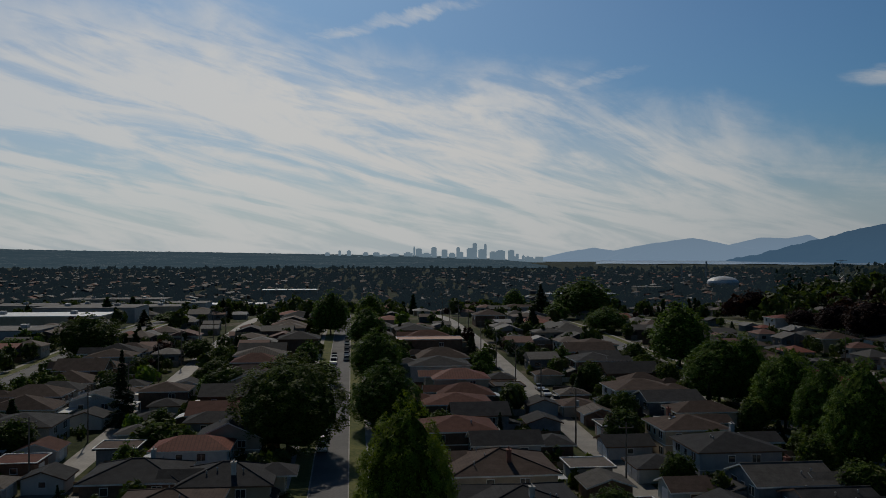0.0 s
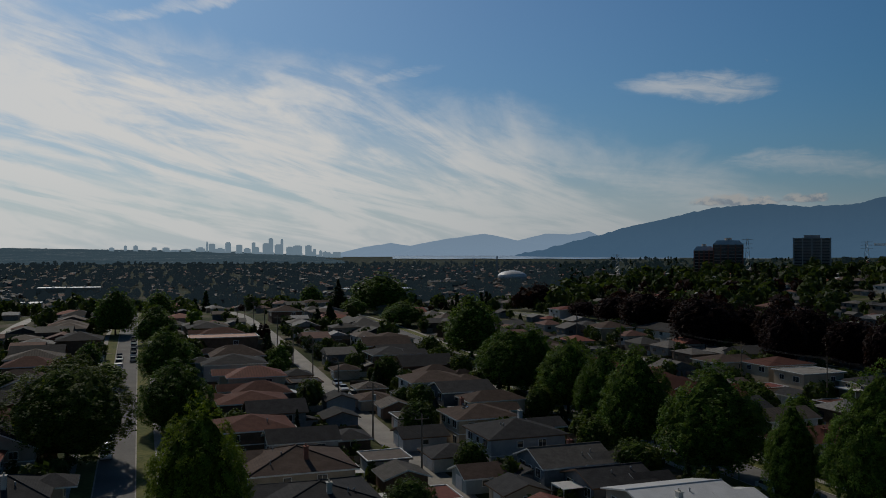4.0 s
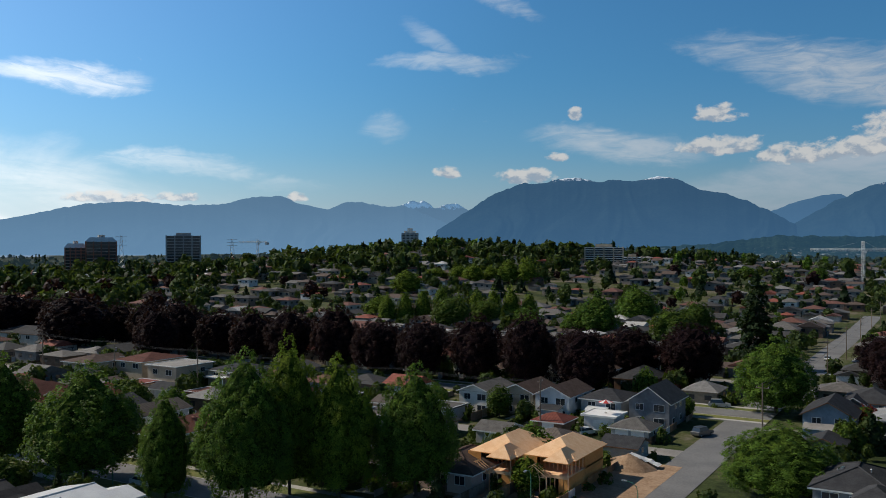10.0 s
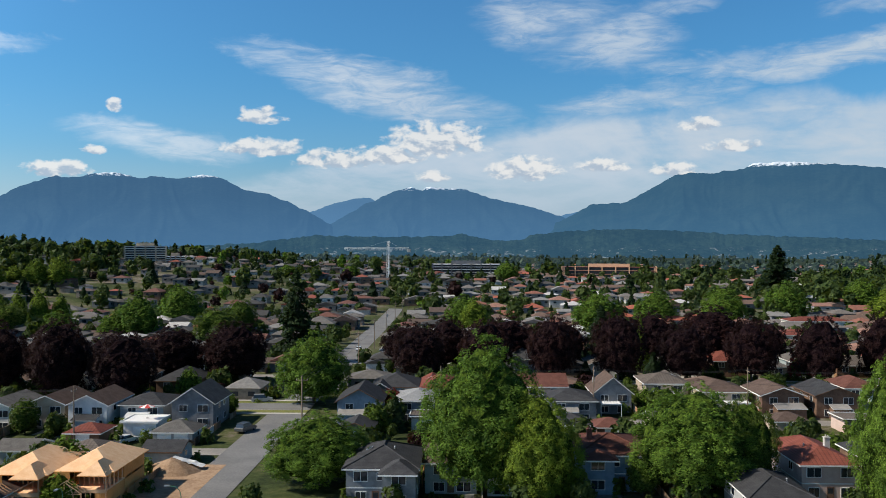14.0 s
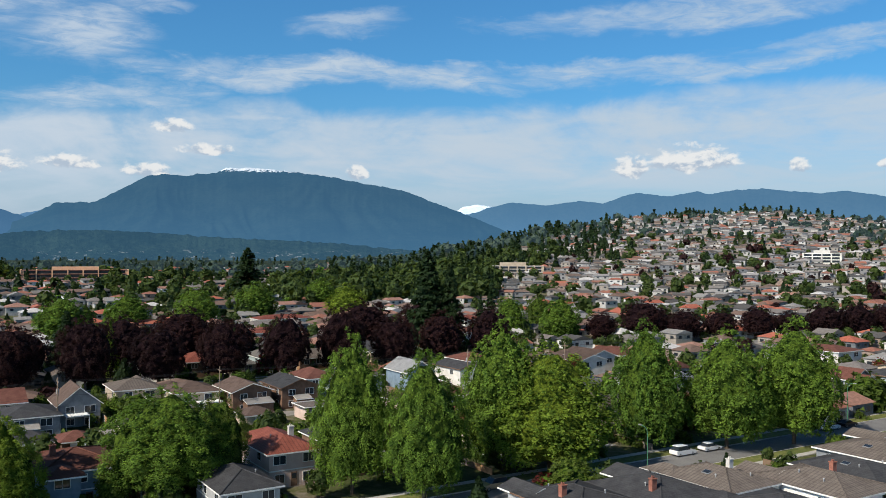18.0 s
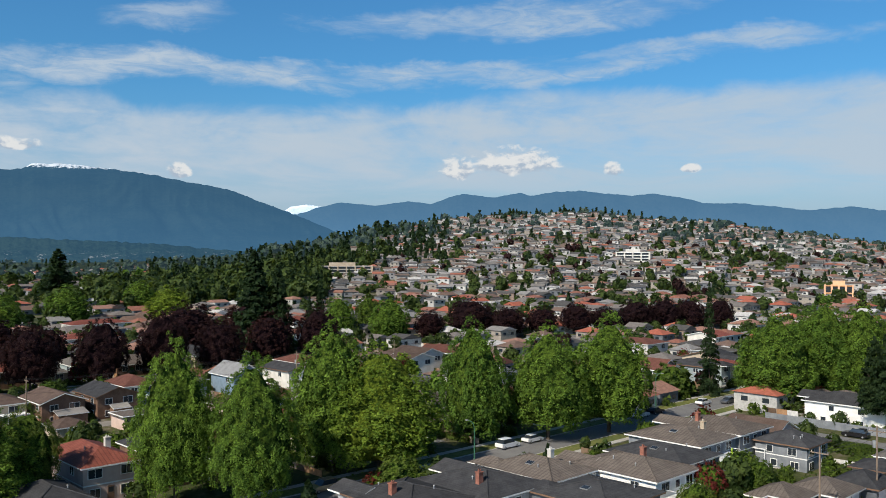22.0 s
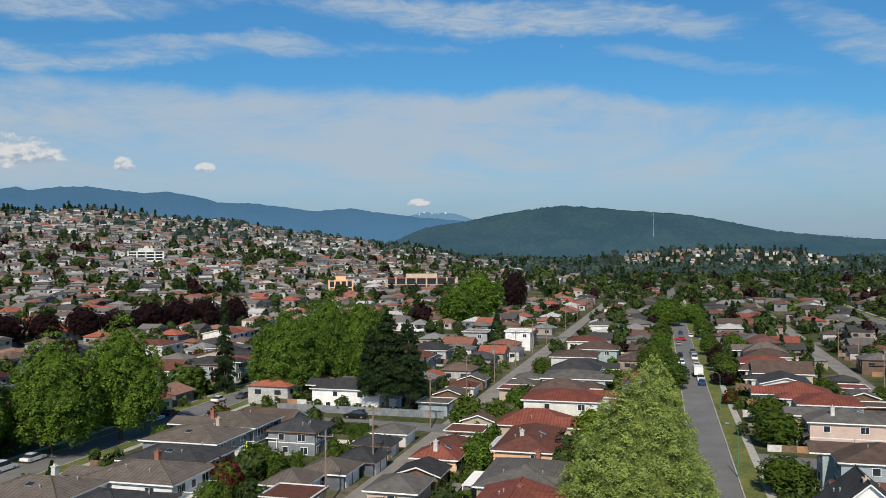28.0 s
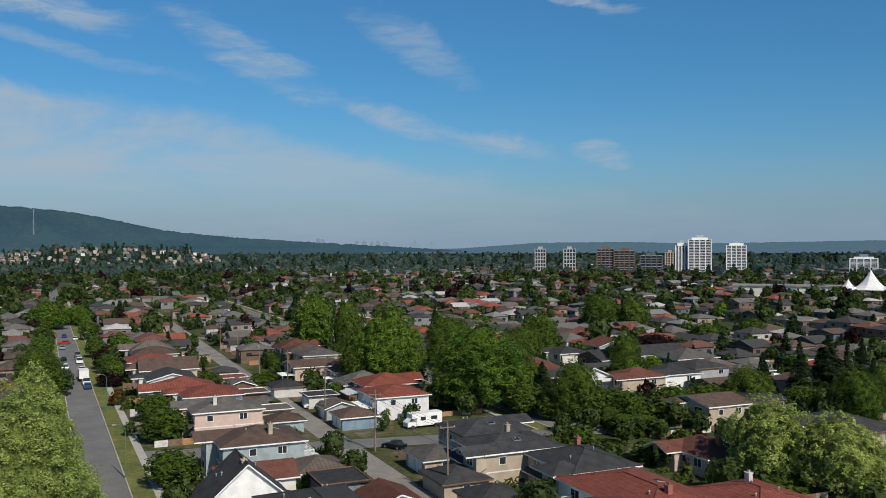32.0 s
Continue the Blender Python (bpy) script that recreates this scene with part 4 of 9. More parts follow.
def house(x, y, top, w, d, form, ridge, wall, roof, eave, detail=None, front=None):
    """A detached house or a garage, long side by its ridge, with windows, doors and chimney."""
    rng = random.Random(int(x * 31 + y * 17))
    if detail is None:
        detail = 2 if math.hypot(x, y) < 178 else 1
    small = eave < 3.5 and top < 4.3
    r = math.hypot(x, y)
    z = terrain(x, y)
    HOUSES.append((x, y, w, d))
    if front is None:
        front = min(((abs(y - sy), 1 if sy > y else -1) for sy, a, b in STREETS if a - 20 < x < b + 20), default=(0, -1))[1]
    label = ("%s %s with %s" % ({"flat": "flat-topped", "hip": "hip-roofed", "gable": "gabled"}[form], "garage" if small else "house", ROOF_WORDS[roof])) + ", " + WALL_WORDS[wall] + " walls"
    root = thing("garage" if small else "house", x, y, z, 0, label, "garage" if small else "house", "garages by the lanes" if small else "houses of the neighbourhood")
    # walls, with gable ends up to the roof
    s = Shape()
    hw, hd = w / 2, d / 2
    s.box(-hw, hw, -hd, hd, -1.2, eave - 0.1)
    if form == "gable":
        if ridge == "x":
            for sx in (-hw, hw):
                s.face([(sx, -hd, eave - 0.1), (sx, hd, eave - 0.1), (sx, 0, top - 0.3)][:: 1 if sx > 0 else -1])
        else:
            for sy in (-hd, hd):
                s.face([(-hw, sy, eave - 0.1), (hw, sy, eave - 0.1), (0, sy, top - 0.3)][:: -1 if sy > 0 else 1])
    if not small and eave > 4.2 and detail > 1 and wall not in ("side_d",):
        b = Shape()                       # belt between the storeys
        b.box(-hw - 0.03, hw + 0.03, -hd - 0.03, hd + 0.03, eave * 0.46, eave * 0.46 + 0.18)
        part("belt_course", b.mesh("belt_course", [M["trim"]]), root)
    part("wall", s.mesh("wall", [M[wall]], True), root)
    s = Shape()
    roof_shape(s, w, d, eave, top, form, ridge)
    wing = (not small) and form != "flat" and min(w, d) > 8 and rng.random() < (0.75 if r < 230 else 0.35)
    if wing:                              # a cross wing on the street side
        t = Shape()
        ww, wd = w * rng.uniform(0.4, 0.52), 3.2
        wform = rng.choice(("hip", "gable", "gable"))
        side = rng.choice((-1, 1)) * (hw - ww / 2)
        wing_at = (side, ww)
        roof_shape(t, ww, wd + 2.5, eave - 0.05, eave + (top - eave) * 0.55, wform, "y", 0.4)
        t.v = [(vx + side, vy + front * (hd + 0.2), vz) for vx, vy, vz in t.v]
        part("wing_roof", t.mesh("wing_roof", [M[roof], M["trim"]], True), root)
        b = Shape()
        b.box(side - ww / 2, side + ww / 2, front * hd + (0 if front > 0 else -wd / 2), front * hd + (wd / 2 if front > 0 else 0), -1.0, eave - 0.15)
        if wform == "gable":
            yf = front * (hd + wd / 2)
            zt = eave + (top - eave) * 0.5
            for k in (0, 1):
                b.face([(side - ww / 2, yf - front * 0.01 * k, eave - 0.15), (side + ww / 2, yf - front * 0.01 * k, eave - 0.15), (side, yf - front * 0.01 * k, zt)][:: 1 if (front < 0) != bool(k) else -1])
        part("wing_wall", b.mesh("wing_wall", [M[wall]]), root)
    part("roof", s.mesh("roof", [M[roof], M["trim"] if roof != "roof_d" or rng.random() < 0.6 else M["brown"]], True), root)
    if r < 138 and not small:
        for p, q in s.lines:
            c = Shape()
            c.beam(Vector(p) + Vector((0, 0, 0.02)), Vector(q) + Vector((0, 0, 0.02)), 0.11, 0.11, 5, 0)
            part("ridge_cap", c.mesh("ridge_cap", [M[roof]]), root)
    # openings: side name -> outward turn and half depth
    sides = {"s": (0.0, hd, hw), "e": (math.pi / 2, hw, hd), "n": (math.pi, hd, hw), "w": (-math.pi / 2, hw, hd)}
    fr = "n" if front > 0 else "s"
    bk = "s" if front > 0 else "n"

    def opening(side, u, zc, ww, hh):
        turn, off, half = sides[side]
        fm, gm = window_meshes(ww, hh)
        loc = (math.cos(turn) * u + math.sin(turn) * off, math.sin(turn) * u - math.cos(turn) * off, zc)
        if r < 118:
            win = part("window", fm, root, loc=loc, rz=turn)
            part("pane", gm, win)
        else:
            part("window", whole_window(ww, hh), root, loc=loc, rz=turn)

    def place(side, u, z0=0.0):
        turn, off, half = sides[side]
        return (math.cos(turn) * u + math.sin(turn) * off, math.sin(turn) * u - math.cos(turn) * off, z0), turn

    if small:
        back = bk if abs(y) > 0 else fr
        for u in ((-1.5, 1.5) if w > 6.4 else (0.0,)):
            loc, turn = place(bk, u)
            part("garage_door", door_mesh("garage"), root, "panelled white garage door", loc, turn)
        if r < 170:
            opening("w" if x > 0 else "e", 0.0, 1.5, 1.0, 0.8)
        return root
    floors = [eave * 0.5 - 1.35, eave - 1.35] if eave > 4.0 else [eave - 1.35]
    seen = {"s" if y > 0 else "n", "w" if x > 0 else "e"}
    for i, zc in enumerate(floors):
        upper = i == len(floors) - 1
        if r > 205 and not upper:
            continue
        for side in (fr, bk):
            half = sides[side][2]
            if detail > 1:
                for u, ow in ((-half * 0.58, 1.9 if upper else 1.4), (half * 0.58, 1.6)):
                    if wing and side == fr and abs((u if side == "s" else -u) - wing_at[0]) < wing_at[1] / 2 + 0.9:
                        continue
                    opening(side, u, zc, ow, 1.25)
                if upper and half > 4.4:
                    opening(side, 0.0, zc, 1.0, 1.0)
            elif side in seen:
                opening(side, half * 0.5, zc, 2.0, 1.3)
                opening(side, -half * 0.45, zc, 1.5, 1.2)
            elif upper and r < 230:
                opening(side, half * 0.4, zc, 2.2, 1.3)
        for side in ("e", "w"):
            half = sides[side][2]
            if detail > 1 or side in seen:
                opening(side, half * rng.uniform(0.3, 0.6), zc, 1.3, 1.1)
                if r < 205 and rng.random() < 0.75:
                    opening(side, -half * rng.uniform(0.2, 0.6), zc, 1.0, 1.0)
    if wing:
        turn, off, half = sides[fr]
        for zc in floors:
            loc = (wing_at[0], front * (hd + wd / 2), zc)
            part("window", whole_window(1.9, 1.3), root, loc=loc, rz=turn)
    loc, turn = place(fr, 0.0 if not wing else -wing_at[0] * 0.3 * (1 if fr == "s" else -1), 0.15)
    part("door", door_mesh("front"), root, "brown front door with a glazed light", loc, turn)
    sb = -front
    if r < 240 and rng.random() < 0.42:               # ribbed white patio cover over the yard side
        pw, pd, zp = w * rng.uniform(0.4, 0.75), rng.uniform(2.4, 3.4), 2.7
        px = rng.uniform(-0.5, 0.5) * (w - pw)
        b = Shape()
        y0, y1 = sb * hd, sb * (hd + pd)
        n = max(5, int(pw / 0.55)) * 2
        ya, yb = min(y0, y1), max(y0, y1)
        rib = [(px - pw / 2 + pw * i / n, zp + 0.07 * (i % 2)) for i in range(n + 1)]
        for (xa, za), (xb, zb) in zip(rib, rib[1:]):
            b.face([(xa, ya, za), (xb, ya, zb), (xb, yb, zb), (xa, yb, za)])
            b.face([(xa, yb, za - 0.05), (xb, yb, zb - 0.05), (xb, ya, zb - 0.05), (xa, ya, za - 0.05)])
            b.face([(xa, ya, za - 0.05), (xb, ya, zb - 0.05), (xb, ya, zb), (xa, ya, za)])
            b.face([(xa, yb, za), (xb, yb, zb), (xb, yb, zb - 0.05), (xa, yb, za - 0.05)])
        f = Shape()
        ym = y1 - sb * 0.14
        for xa, xb in ((px - pw / 2, px - pw / 2 + 0.12), (px - pw / 2 + 0.12, px + pw / 2 - 0.12), (px + pw / 2 - 0.12, px + pw / 2)):
            f.box(xa, xb, ym - 0.06, ym + 0.06, zp - 0.25, zp - 0.06)
            if xb - xa < 0.2:
                f.box(xa, xb, ym - 0.06, ym + 0.06, -0.8, zp - 0.25)
        part("patio_frame", f.mesh("patio_frame", [M["white"]], True), root)
        part("patio_cover", b.mesh("patio_cover", [M["white"]], True), root, "ribbed white patio cover")
    elif r < 240 and rng.random() < 0.5:              # low lean-to against the yard side
        pw, pd = w * rng.uniform(0.35, 0.7), rng.uniform(2.0, 3.2)
        px = rng.uniform(-0.5, 0.5) * (w - pw)
        b = Shape()
        y0, y1 = sb * hd, sb * (hd + pd)
        b.box(px - pw / 2, px + pw / 2, min(y0, y1), max(y0, y1), -1.0, 2.3, 1)
        q = [(px - pw / 2 - 0.2, y0, 3.1), (px + pw / 2 + 0.2, y0, 3.1), (px + pw / 2 + 0.2, y1 + sb * 0.25, 2.35), (px - pw / 2 - 0.2, y1 + sb * 0.25, 2.35)]
        b.face(q if sb < 0 else q[::-1])
        b.face([(v0, v1, v2 - 0.14) for v0, v1, v2 in (q[::-1] if sb < 0 else q)], 2)
        b.face([q[3], q[2], (q[2][0], q[2][1], q[2][2] - 0.14), (q[3][0], q[3][1], q[3][2] - 0.14)], 2)
        part("lean_to", b.mesh("lean_to", [M[rng.choice(("roof_d", "tar", "sheet"))], M[wall], M["trim"]]), root, "low lean-to at the back of the house")
    if r < 200 and eave > 4.4 and rng.random() < 0.45:  # pent roof between the storeys on the street side
        b = Shape()
        zp = eave * 0.5
        y0, y1 = front * hd, front * (hd + 1.1)
        q = [(-hw - 0.2, y0, zp + 0.55), (hw + 0.2, y0, zp + 0.55), (hw + 0.2, y1, zp), (-hw - 0.2, y1, zp)]
        b.face(q if front < 0 else q[::-1])
        b.face([(v0, v1, v2 - 0.14) for v0, v1, v2 in (q[::-1] if front < 0 else q)], 1)
        b.face([q[3], q[2], (q[2][0], q[2][1], q[2][2] - 0.14), (q[3][0], q[3][1], q[3][2] - 0.14)], 1)
        part("pent_roof", b.mesh("pent_roof", [M[roof], M["trim"]]), root)
    if detail > 1:
        if rng.random() < 0.75:
            cm = rng.choice(("brick", "stucco_b", "stucco_w"))
            cx = rng.choice((-1, 1)) * (hw * 0.55)
            part("chimney", chimney_mesh(cm), root, "", (cx, rng.uniform(-0.4, 0.4) * hd, top - (0.4 if form != "gable" else 0.9)))
        for k in range(rng.randint(1, 3) if r < 160 else 1):
            slope = (top - eave) / (hd if ridge == "x" else hw)
            u, v = rng.uniform(-0.35, 0.35), rng.choice((-1, 1)) * rng.uniform(0.3, 0.6)
            px, py = (u * w, v * hd) if ridge == "x" else (v * hw, u * d)
            zz = top - (abs(py) if ridge == "x" else abs(px)) * slope
            if form == "hip":
                zz = min(zz, top - max(0.0, (abs(px) - max(0.25, hw - hd)) if ridge == "x" else (abs(py) - max(0.25, hd - hw))) * (top - eave) / (hw if ridge == "y" else hd))
            if form == "flat":
                zz = eave + 0.22
            part("vent", small_mesh("vent"), root, "", (px, py, zz))
        if rng.random() < 0.3 and form == "hip":
            slope = (top - eave) / (hd if ridge == "x" else hw)
            sl = part("skylight", small_mesh("skylight"), root, "", (0, -hd * 0.45, top - hd * 0.45 * slope + 0.04) if ridge == "x" else (-hw * 0.45, 0, top - hw * 0.45 * slope + 0.04))
            sl.rotation_euler = (math.atan(slope), 0, 0) if ridge == "x" else (0, -math.atan(slope), 0)
        if eave > 4.7 and rng.random() < 0.6:      # balcony or sun deck at the back or front
            side = rng.choice((fr, bk))
            sg = 1 if side == "n" else -1
            bw = w * rng.uniform(0.5, 0.9)
            b = Shape()
            zf = eave * 0.48
            b.box(-bw / 2, bw / 2, min(sg * hd, sg * (hd + 1.9)), max(sg * hd, sg * (hd + 1.9)), zf - 0.2, zf)
            for px in (-bw / 2 + 0.1, bw / 2 - 0.1):
                b.box(px - 0.07, px + 0.07, sg * (hd + 1.75) - 0.07, sg * (hd + 1.75) + 0.07, -0.8, zf - 0.2)
            part("deck", b.mesh("deck", [M["trim"]]), root)
            b = Shape()
            yo = sg * (hd + 1.85)
            b.box(-bw / 2, bw / 2, yo - 0.04, yo + 0.04, zf + 0.95, zf + 1.03)
            n = int(bw / 0.45)
            for i in range(n + 1):
                px = -bw / 2 + bw * i / n
                b.box(px - 0.03, px + 0.03, yo - 0.03, yo + 0.03, zf, zf + 0.95)
            for px in (-bw / 2, bw / 2):
                b.box(px - 0.04, px + 0.04, min(sg * hd, yo), max(sg * hd, yo), zf + 0.95, zf + 1.03)
            part("railing", b.mesh("railing", [M["white"]]), root, "white railing of the deck")
    return root


def clear(x, y, w, d, gap=1.0):
    """True where no house, road or tree trunk stands yet."""
    for hx, hy, hw, hd in HOUSES:
        if abs(x - hx) < (w + hw) / 2 + gap and abs(y - hy) < (d + hd) / 2 + gap:
            return False
    for sy, a, b in STREETS:
        if abs(y - sy) < d / 2 + 6 and a < x < b:
            return False
    for sy, a, b in LANES:
        if abs(y - sy) < d / 2 + 3 and a < x < b:
            return False
    for sx, a, b in AVENUES:
        if abs(x - sx) < w / 2 + 6 and a < y < b:
            return False
    return all(math.hypot(x - tx, y - ty) > max(w, d) / 2 + 0.3 for tx, ty, tw in PLANTED)

# ---------- streets ----------
street(-3.5, -640, 30, 5.8)
street(-7.8, 30, 1200, 6.4, rise=0.0173)
street(92, -640, -30)
street(103, -34, 345)
street(192, -640, -34)
street(224, -42, 520)
street(-92, 146, 620)
street(-92, -640, -100)
lane(44, -520, 620)
lane(-46.5, -520, 620)
lane(150, -520, -42)
lane(178, -34, 345)
lane(238, -420, -42)
lane(266, -34, 345)
lane(-138, 160, 620)
avenue(-38, 88, 480)
avenue(346, -420, 520)
avenue(-520, -300, 420)
strip("avenue", (140.5, -100), (157, -7), 7.2, M["asphalt"], 0.075, "grey asphalt side street with a stop line")
strip("avenue", (167, 44), (169, 103), 7.6, M["asphalt"], 0.075, "grey asphalt side street beside a grass corner")
AVENUES.append((150, -130, -8))
AVENUES.append((168, 44, 103))

# ---------- trees, then houses, along the streets ----------
plant("bigfir", -51.9, 265.9, 28.3, 13.2)
plant("bigfir", 149.2, 244.7, 35.6, 18.3)
plant("bigfir", 154.5, 239.7, 31.1, 12.8)
plant("bigfir", 222.5, 621.5, 36.7, 28.6)
plant("bluetree", 43.8, 278.8, 16.9, 14.2)
plant("bluetree", 169.9, -99.7, 9.6, 7.7)
plant("conifer", -494.5, 109.0, 19.2, 14.4)
plant("conifer", -446.8, -64.6, 14.3, 10.0)
plant("conifer", -405.9, -93.9, 11.3, 9.2)
plant("conifer", -184.1, -47.0, 16.5, 7.2)
plant("conifer", 86.8, 253.9, 12.4, 6.6)
plant("conifer", 110.3, 286.0, 6.0, 10.0)
plant("conifer", 119.9, -143.6, 6.6, 5.5)
plant("conifer", 138.6, -159.0, 15.0, 6.2)
plant("conifer", 148.8, -145.2, 9.5, 7.6)
plant("conifer", 151.8, -164.9, 10.7, 8.0)
plant("conifer", 196.7, 110.2, 28.1, 7.0)
plant("conifer", 206.4, 289.1, 21.8, 10.3)
plant("conifer", 214.3, 307.2, 17.1, 7.3)
plant("conifer", 245.6, -106.0, 17.5, 7.9)
plant("conifer", 326.0, -327.5, 11.2, 5.6)
plant("conifer", 519.2, -121.8, 15.4, 8.5)
plant("dark", -282.0, -82.4, 16.8, 16.8)
plant("dark", -271.7, -46.9, 10.4, 8.7)
plant("dark", -208.7, -28.8, 9.6, 9.3)
plant("dark", -182.0, 310.3, 15.3, 15.3)
plant("dark", -177.8, 333.2, 12.8, 14.0)
plant("dark", -155.5, -11.2, 17.2, 17.5)
plant("dark", -88.4, 307.1, 13.5, 14.5)
plant("dark", -85.1, 327.3, 15.4, 11.0)
plant("dark", 40.5, 126.3, 13.6, 8.6)
plant("dark", 205.4, -68.7, 16.2, 9.8)
plant("dark", 226.4, 1.2, 7.7, 7.0)
plant("dark", 234.3, 5.4, 11.4, 8.8)
plant("dark", 235.7, 294.6, 15.9, 9.8)
plant("dark", 257.2, -81.5, 19.3, 8.7)
plant("dark", 267.8, 3.0, 5.0, 6.7)
plant("dark", 289.6, -212.3, 13.7, 11.4)
plant("dark", 295.5, -200.0, 16.0, 13.7)
plant("goldtree", 50.4, 249.6, 16.2, 7.3)
plant("hedge", 135.0, -98.9, 3.7, 8.5)
plant("linden", 112.0, 4.9, 19.5, 16.6)
plant("linden", 150.0, 3.6, 17.2, 10.8)
plant("linden2", 87.6, -105.5, 8.8, 4.8)
plant("linden2", 90.2, -101.2, 11.5, 10.1)
plant("linden2", 98.6, -96.8, 12.9, 10.5)
plant("maple", -480.7, 90.8, 16.8, 12.2)
plant("maple", -426.0, -86.7, 8.9, 13.5)
plant("maple", -419.3, 114.4, 24.1, 29.1)
plant("maple", -401.1, 96.1, 13.1, 11.8)
plant("maple", -361.9, 7.6, 20.0, 11.8)
plant("maple", -340.7, 102.2, 14.8, 17.1)
plant("maple", -327.2, -7.9, 22.6, 13.1)
plant("maple", -299.2, -112.6, 8.4, 11.2)
plant("maple", -294.7, 5.2, 17.6, 12.4)
plant("maple", -248.7, 96.8, 21.6, 16.4)
plant("maple", -224.7, -7.6, 8.7, 8.7)
plant("maple", -223.3, 6.1, 16.7, 12.3)
plant("maple", -200.5, 96.6, 14.5, 8.7)
plant("maple", -192.6, 84.4, 17.1, 15.1)
plant("maple", -189.1, 88.7, 17.7, 10.4)
plant("maple", -180.8, 95.2, 14.7, 12.0)
plant("maple", -174.0, 6.5, 14.5, 13.0)
plant("maple", -167.3, 87.3, 16.6, 12.4)
plant("maple", -153.9, 88.0, 15.6, 10.7)
plant("maple", -150.7, 733.8, 19.5, 14.6)
plant("maple", -149.8, 315.9, 12.1, 13.1)
plant("maple", -133.6, 83.2, 17.8, 12.1)
plant("maple", -130.4, 319.4, 11.0, 11.0)
plant("maple", -125.9, 381.7, 18.1, 18.1)
plant("maple", -121.8, 320.9, 17.6, 15.4)
plant("maple", -114.9, 85.6, 17.2, 14.9)
plant("maple", -91.6, 696.6, 20.6, 13.7)
plant("maple", -85.4, 89.2, 20.9, 12.4)
plant("maple", -67.7, 105.2, 18.4, 11.4)
plant("maple", -34.4, 197.1, 15.9, 15.7)
plant("maple", -21.9, 130.0, 10.7, 15.0)
plant("maple", -0.6, 364.6, 15.3, 14.1)
plant("maple", 3.0, 127.0, 22.1, 17.5)
plant("maple", 33.2, 126.0, 15.6, 16.7)
plant("maple", 37.6, 770.2, 22.1, 19.7)
plant("maple", 54.0, 351.8, 17.7, 19.9)
plant("maple", 57.1, 114.6, 22.7, 10.8)
plant("maple", 64.6, 106.6, 20.0, 12.1)
plant("maple", 83.2, 379.4, 16.5, 17.7)
plant("maple", 84.5, 114.4, 23.7, 13.6)
plant("maple", 113.6, 384.8, 15.3, 18.9)
plant("maple", 115.5, 112.9, 22.7, 12.2)
plant("maple", 121.6, 412.5, 16.9, 18.2)
plant("maple", 128.4, 105.6, 21.0, 14.5)
plant("maple", 142.4, 101.6, 22.1, 15.7)
plant("maple", 150.6, 409.2, 18.9, 18.9)
plant("maple", 169.7, -84.0, 18.9, 18.5)
plant("maple", 188.5, -85.8, 16.2, 9.5)
plant("maple", 193.4, 91.3, 20.8, 16.6)
plant("maple", 199.9, 94.0, 19.1, 16.8)
plant("maple", 202.4, -75.1, 21.1, 16.2)
plant("maple", 208.4, 87.0, 23.5, 16.2)
plant("maple", 211.0, 78.7, 23.2, 13.2)
plant("maple", 212.3, 283.6, 17.2, 11.5)
plant("maple", 217.7, 90.4, 21.4, 14.1)
plant("maple", 220.3, 261.2, 17.8, 14.5)
plant("maple", 222.3, 98.1, 19.0, 11.7)
plant("maple", 227.6, 503.0, 17.5, 17.5)
plant("maple", 282.3, -77.6, 20.2, 14.2)
plant("maple", 302.0, -18.6, 7.3, 7.3)
plant("maple", 395.9, 99.4, 18.6, 18.6)
plant("maple", 410.1, 4.5, 12.8, 15.3)
plant("maple", 413.9, 94.0, 24.8, 24.8)
plant("maple", 428.7, -6.7, 9.3, 11.9)
plant("dark", 134.4, -15.2, 5.6, 6.6)
plant("dark", 166.5, -17.5, 6.2, 8.2)
plant("dark", 187.0, -18.0, 5.6, 7.0)
plant("pine", 179.5, 56.4, 20.6, 9.8)
plant("pine", 180.0, 61.2, 22.3, 11.2)
plant("pine", 182.0, 65.8, 18.9, 7.6)
plant("plum", -459.8, 221.5, 16.5, 18.0)
plant("plum", -375.8, 204.1, 11.5, 15.4)
plant("plum", -339.4, 199.4, 15.6, 16.8)
plant("plum", -298.3, 189.3, 19.6, 20.7)
plant("plum", -249.2, 182.0, 20.4, 23.3)
plant("plum", -240.2, 222.0, 13.7, 19.0)
plant("plum", -222.4, 222.0, 12.4, 20.4)
plant("plum", -206.9, 178.3, 17.5, 13.1)
plant("plum", -203.1, 222.0, 11.4, 15.7)
plant("plum", -189.0, 222.0, 13.0, 17.1)
plant("plum", -172.1, 222.0, 12.0, 14.7)
plant("plum", -154.3, 222.0, 12.0, 19.4)
plant("plum", -137.8, 222.0, 12.9, 16.9)
plant("plum", -124.4, 222.0, 11.2, 18.0)
plant("plum", -106.7, 222.0, 13.8, 17.2)
plant("plum", -90.4, 222.0, 13.3, 16.5)
plant("plum", -76.3, 224.0, 14.4, 16.0)
plant("plum", -76.2, 224.0, 13.2, 16.0)
plant("plum", -60.9, 224.0, 13.5, 16.7)
plant("plum", -59.8, 224.0, 15.6, 16.6)
plant("plum", -16.5, 250.0, 13.1, 15.5)
plant("plum", -5.2, 250.0, 14.9, 14.5)
plant("plum", 12.3, 252.0, 15.0, 17.7)
plant("plum", 27.9, 252.0, 14.5, 15.9)
plant("plum", 54.6, 256.0, 16.1, 19.1)
plant("plum", 71.7, 258.0, 15.4, 17.4)
plant("plum", 73.8, 262.0, 17.3, 19.3)
plant("plum", 84.7, 262.0, 13.7, 12.9)
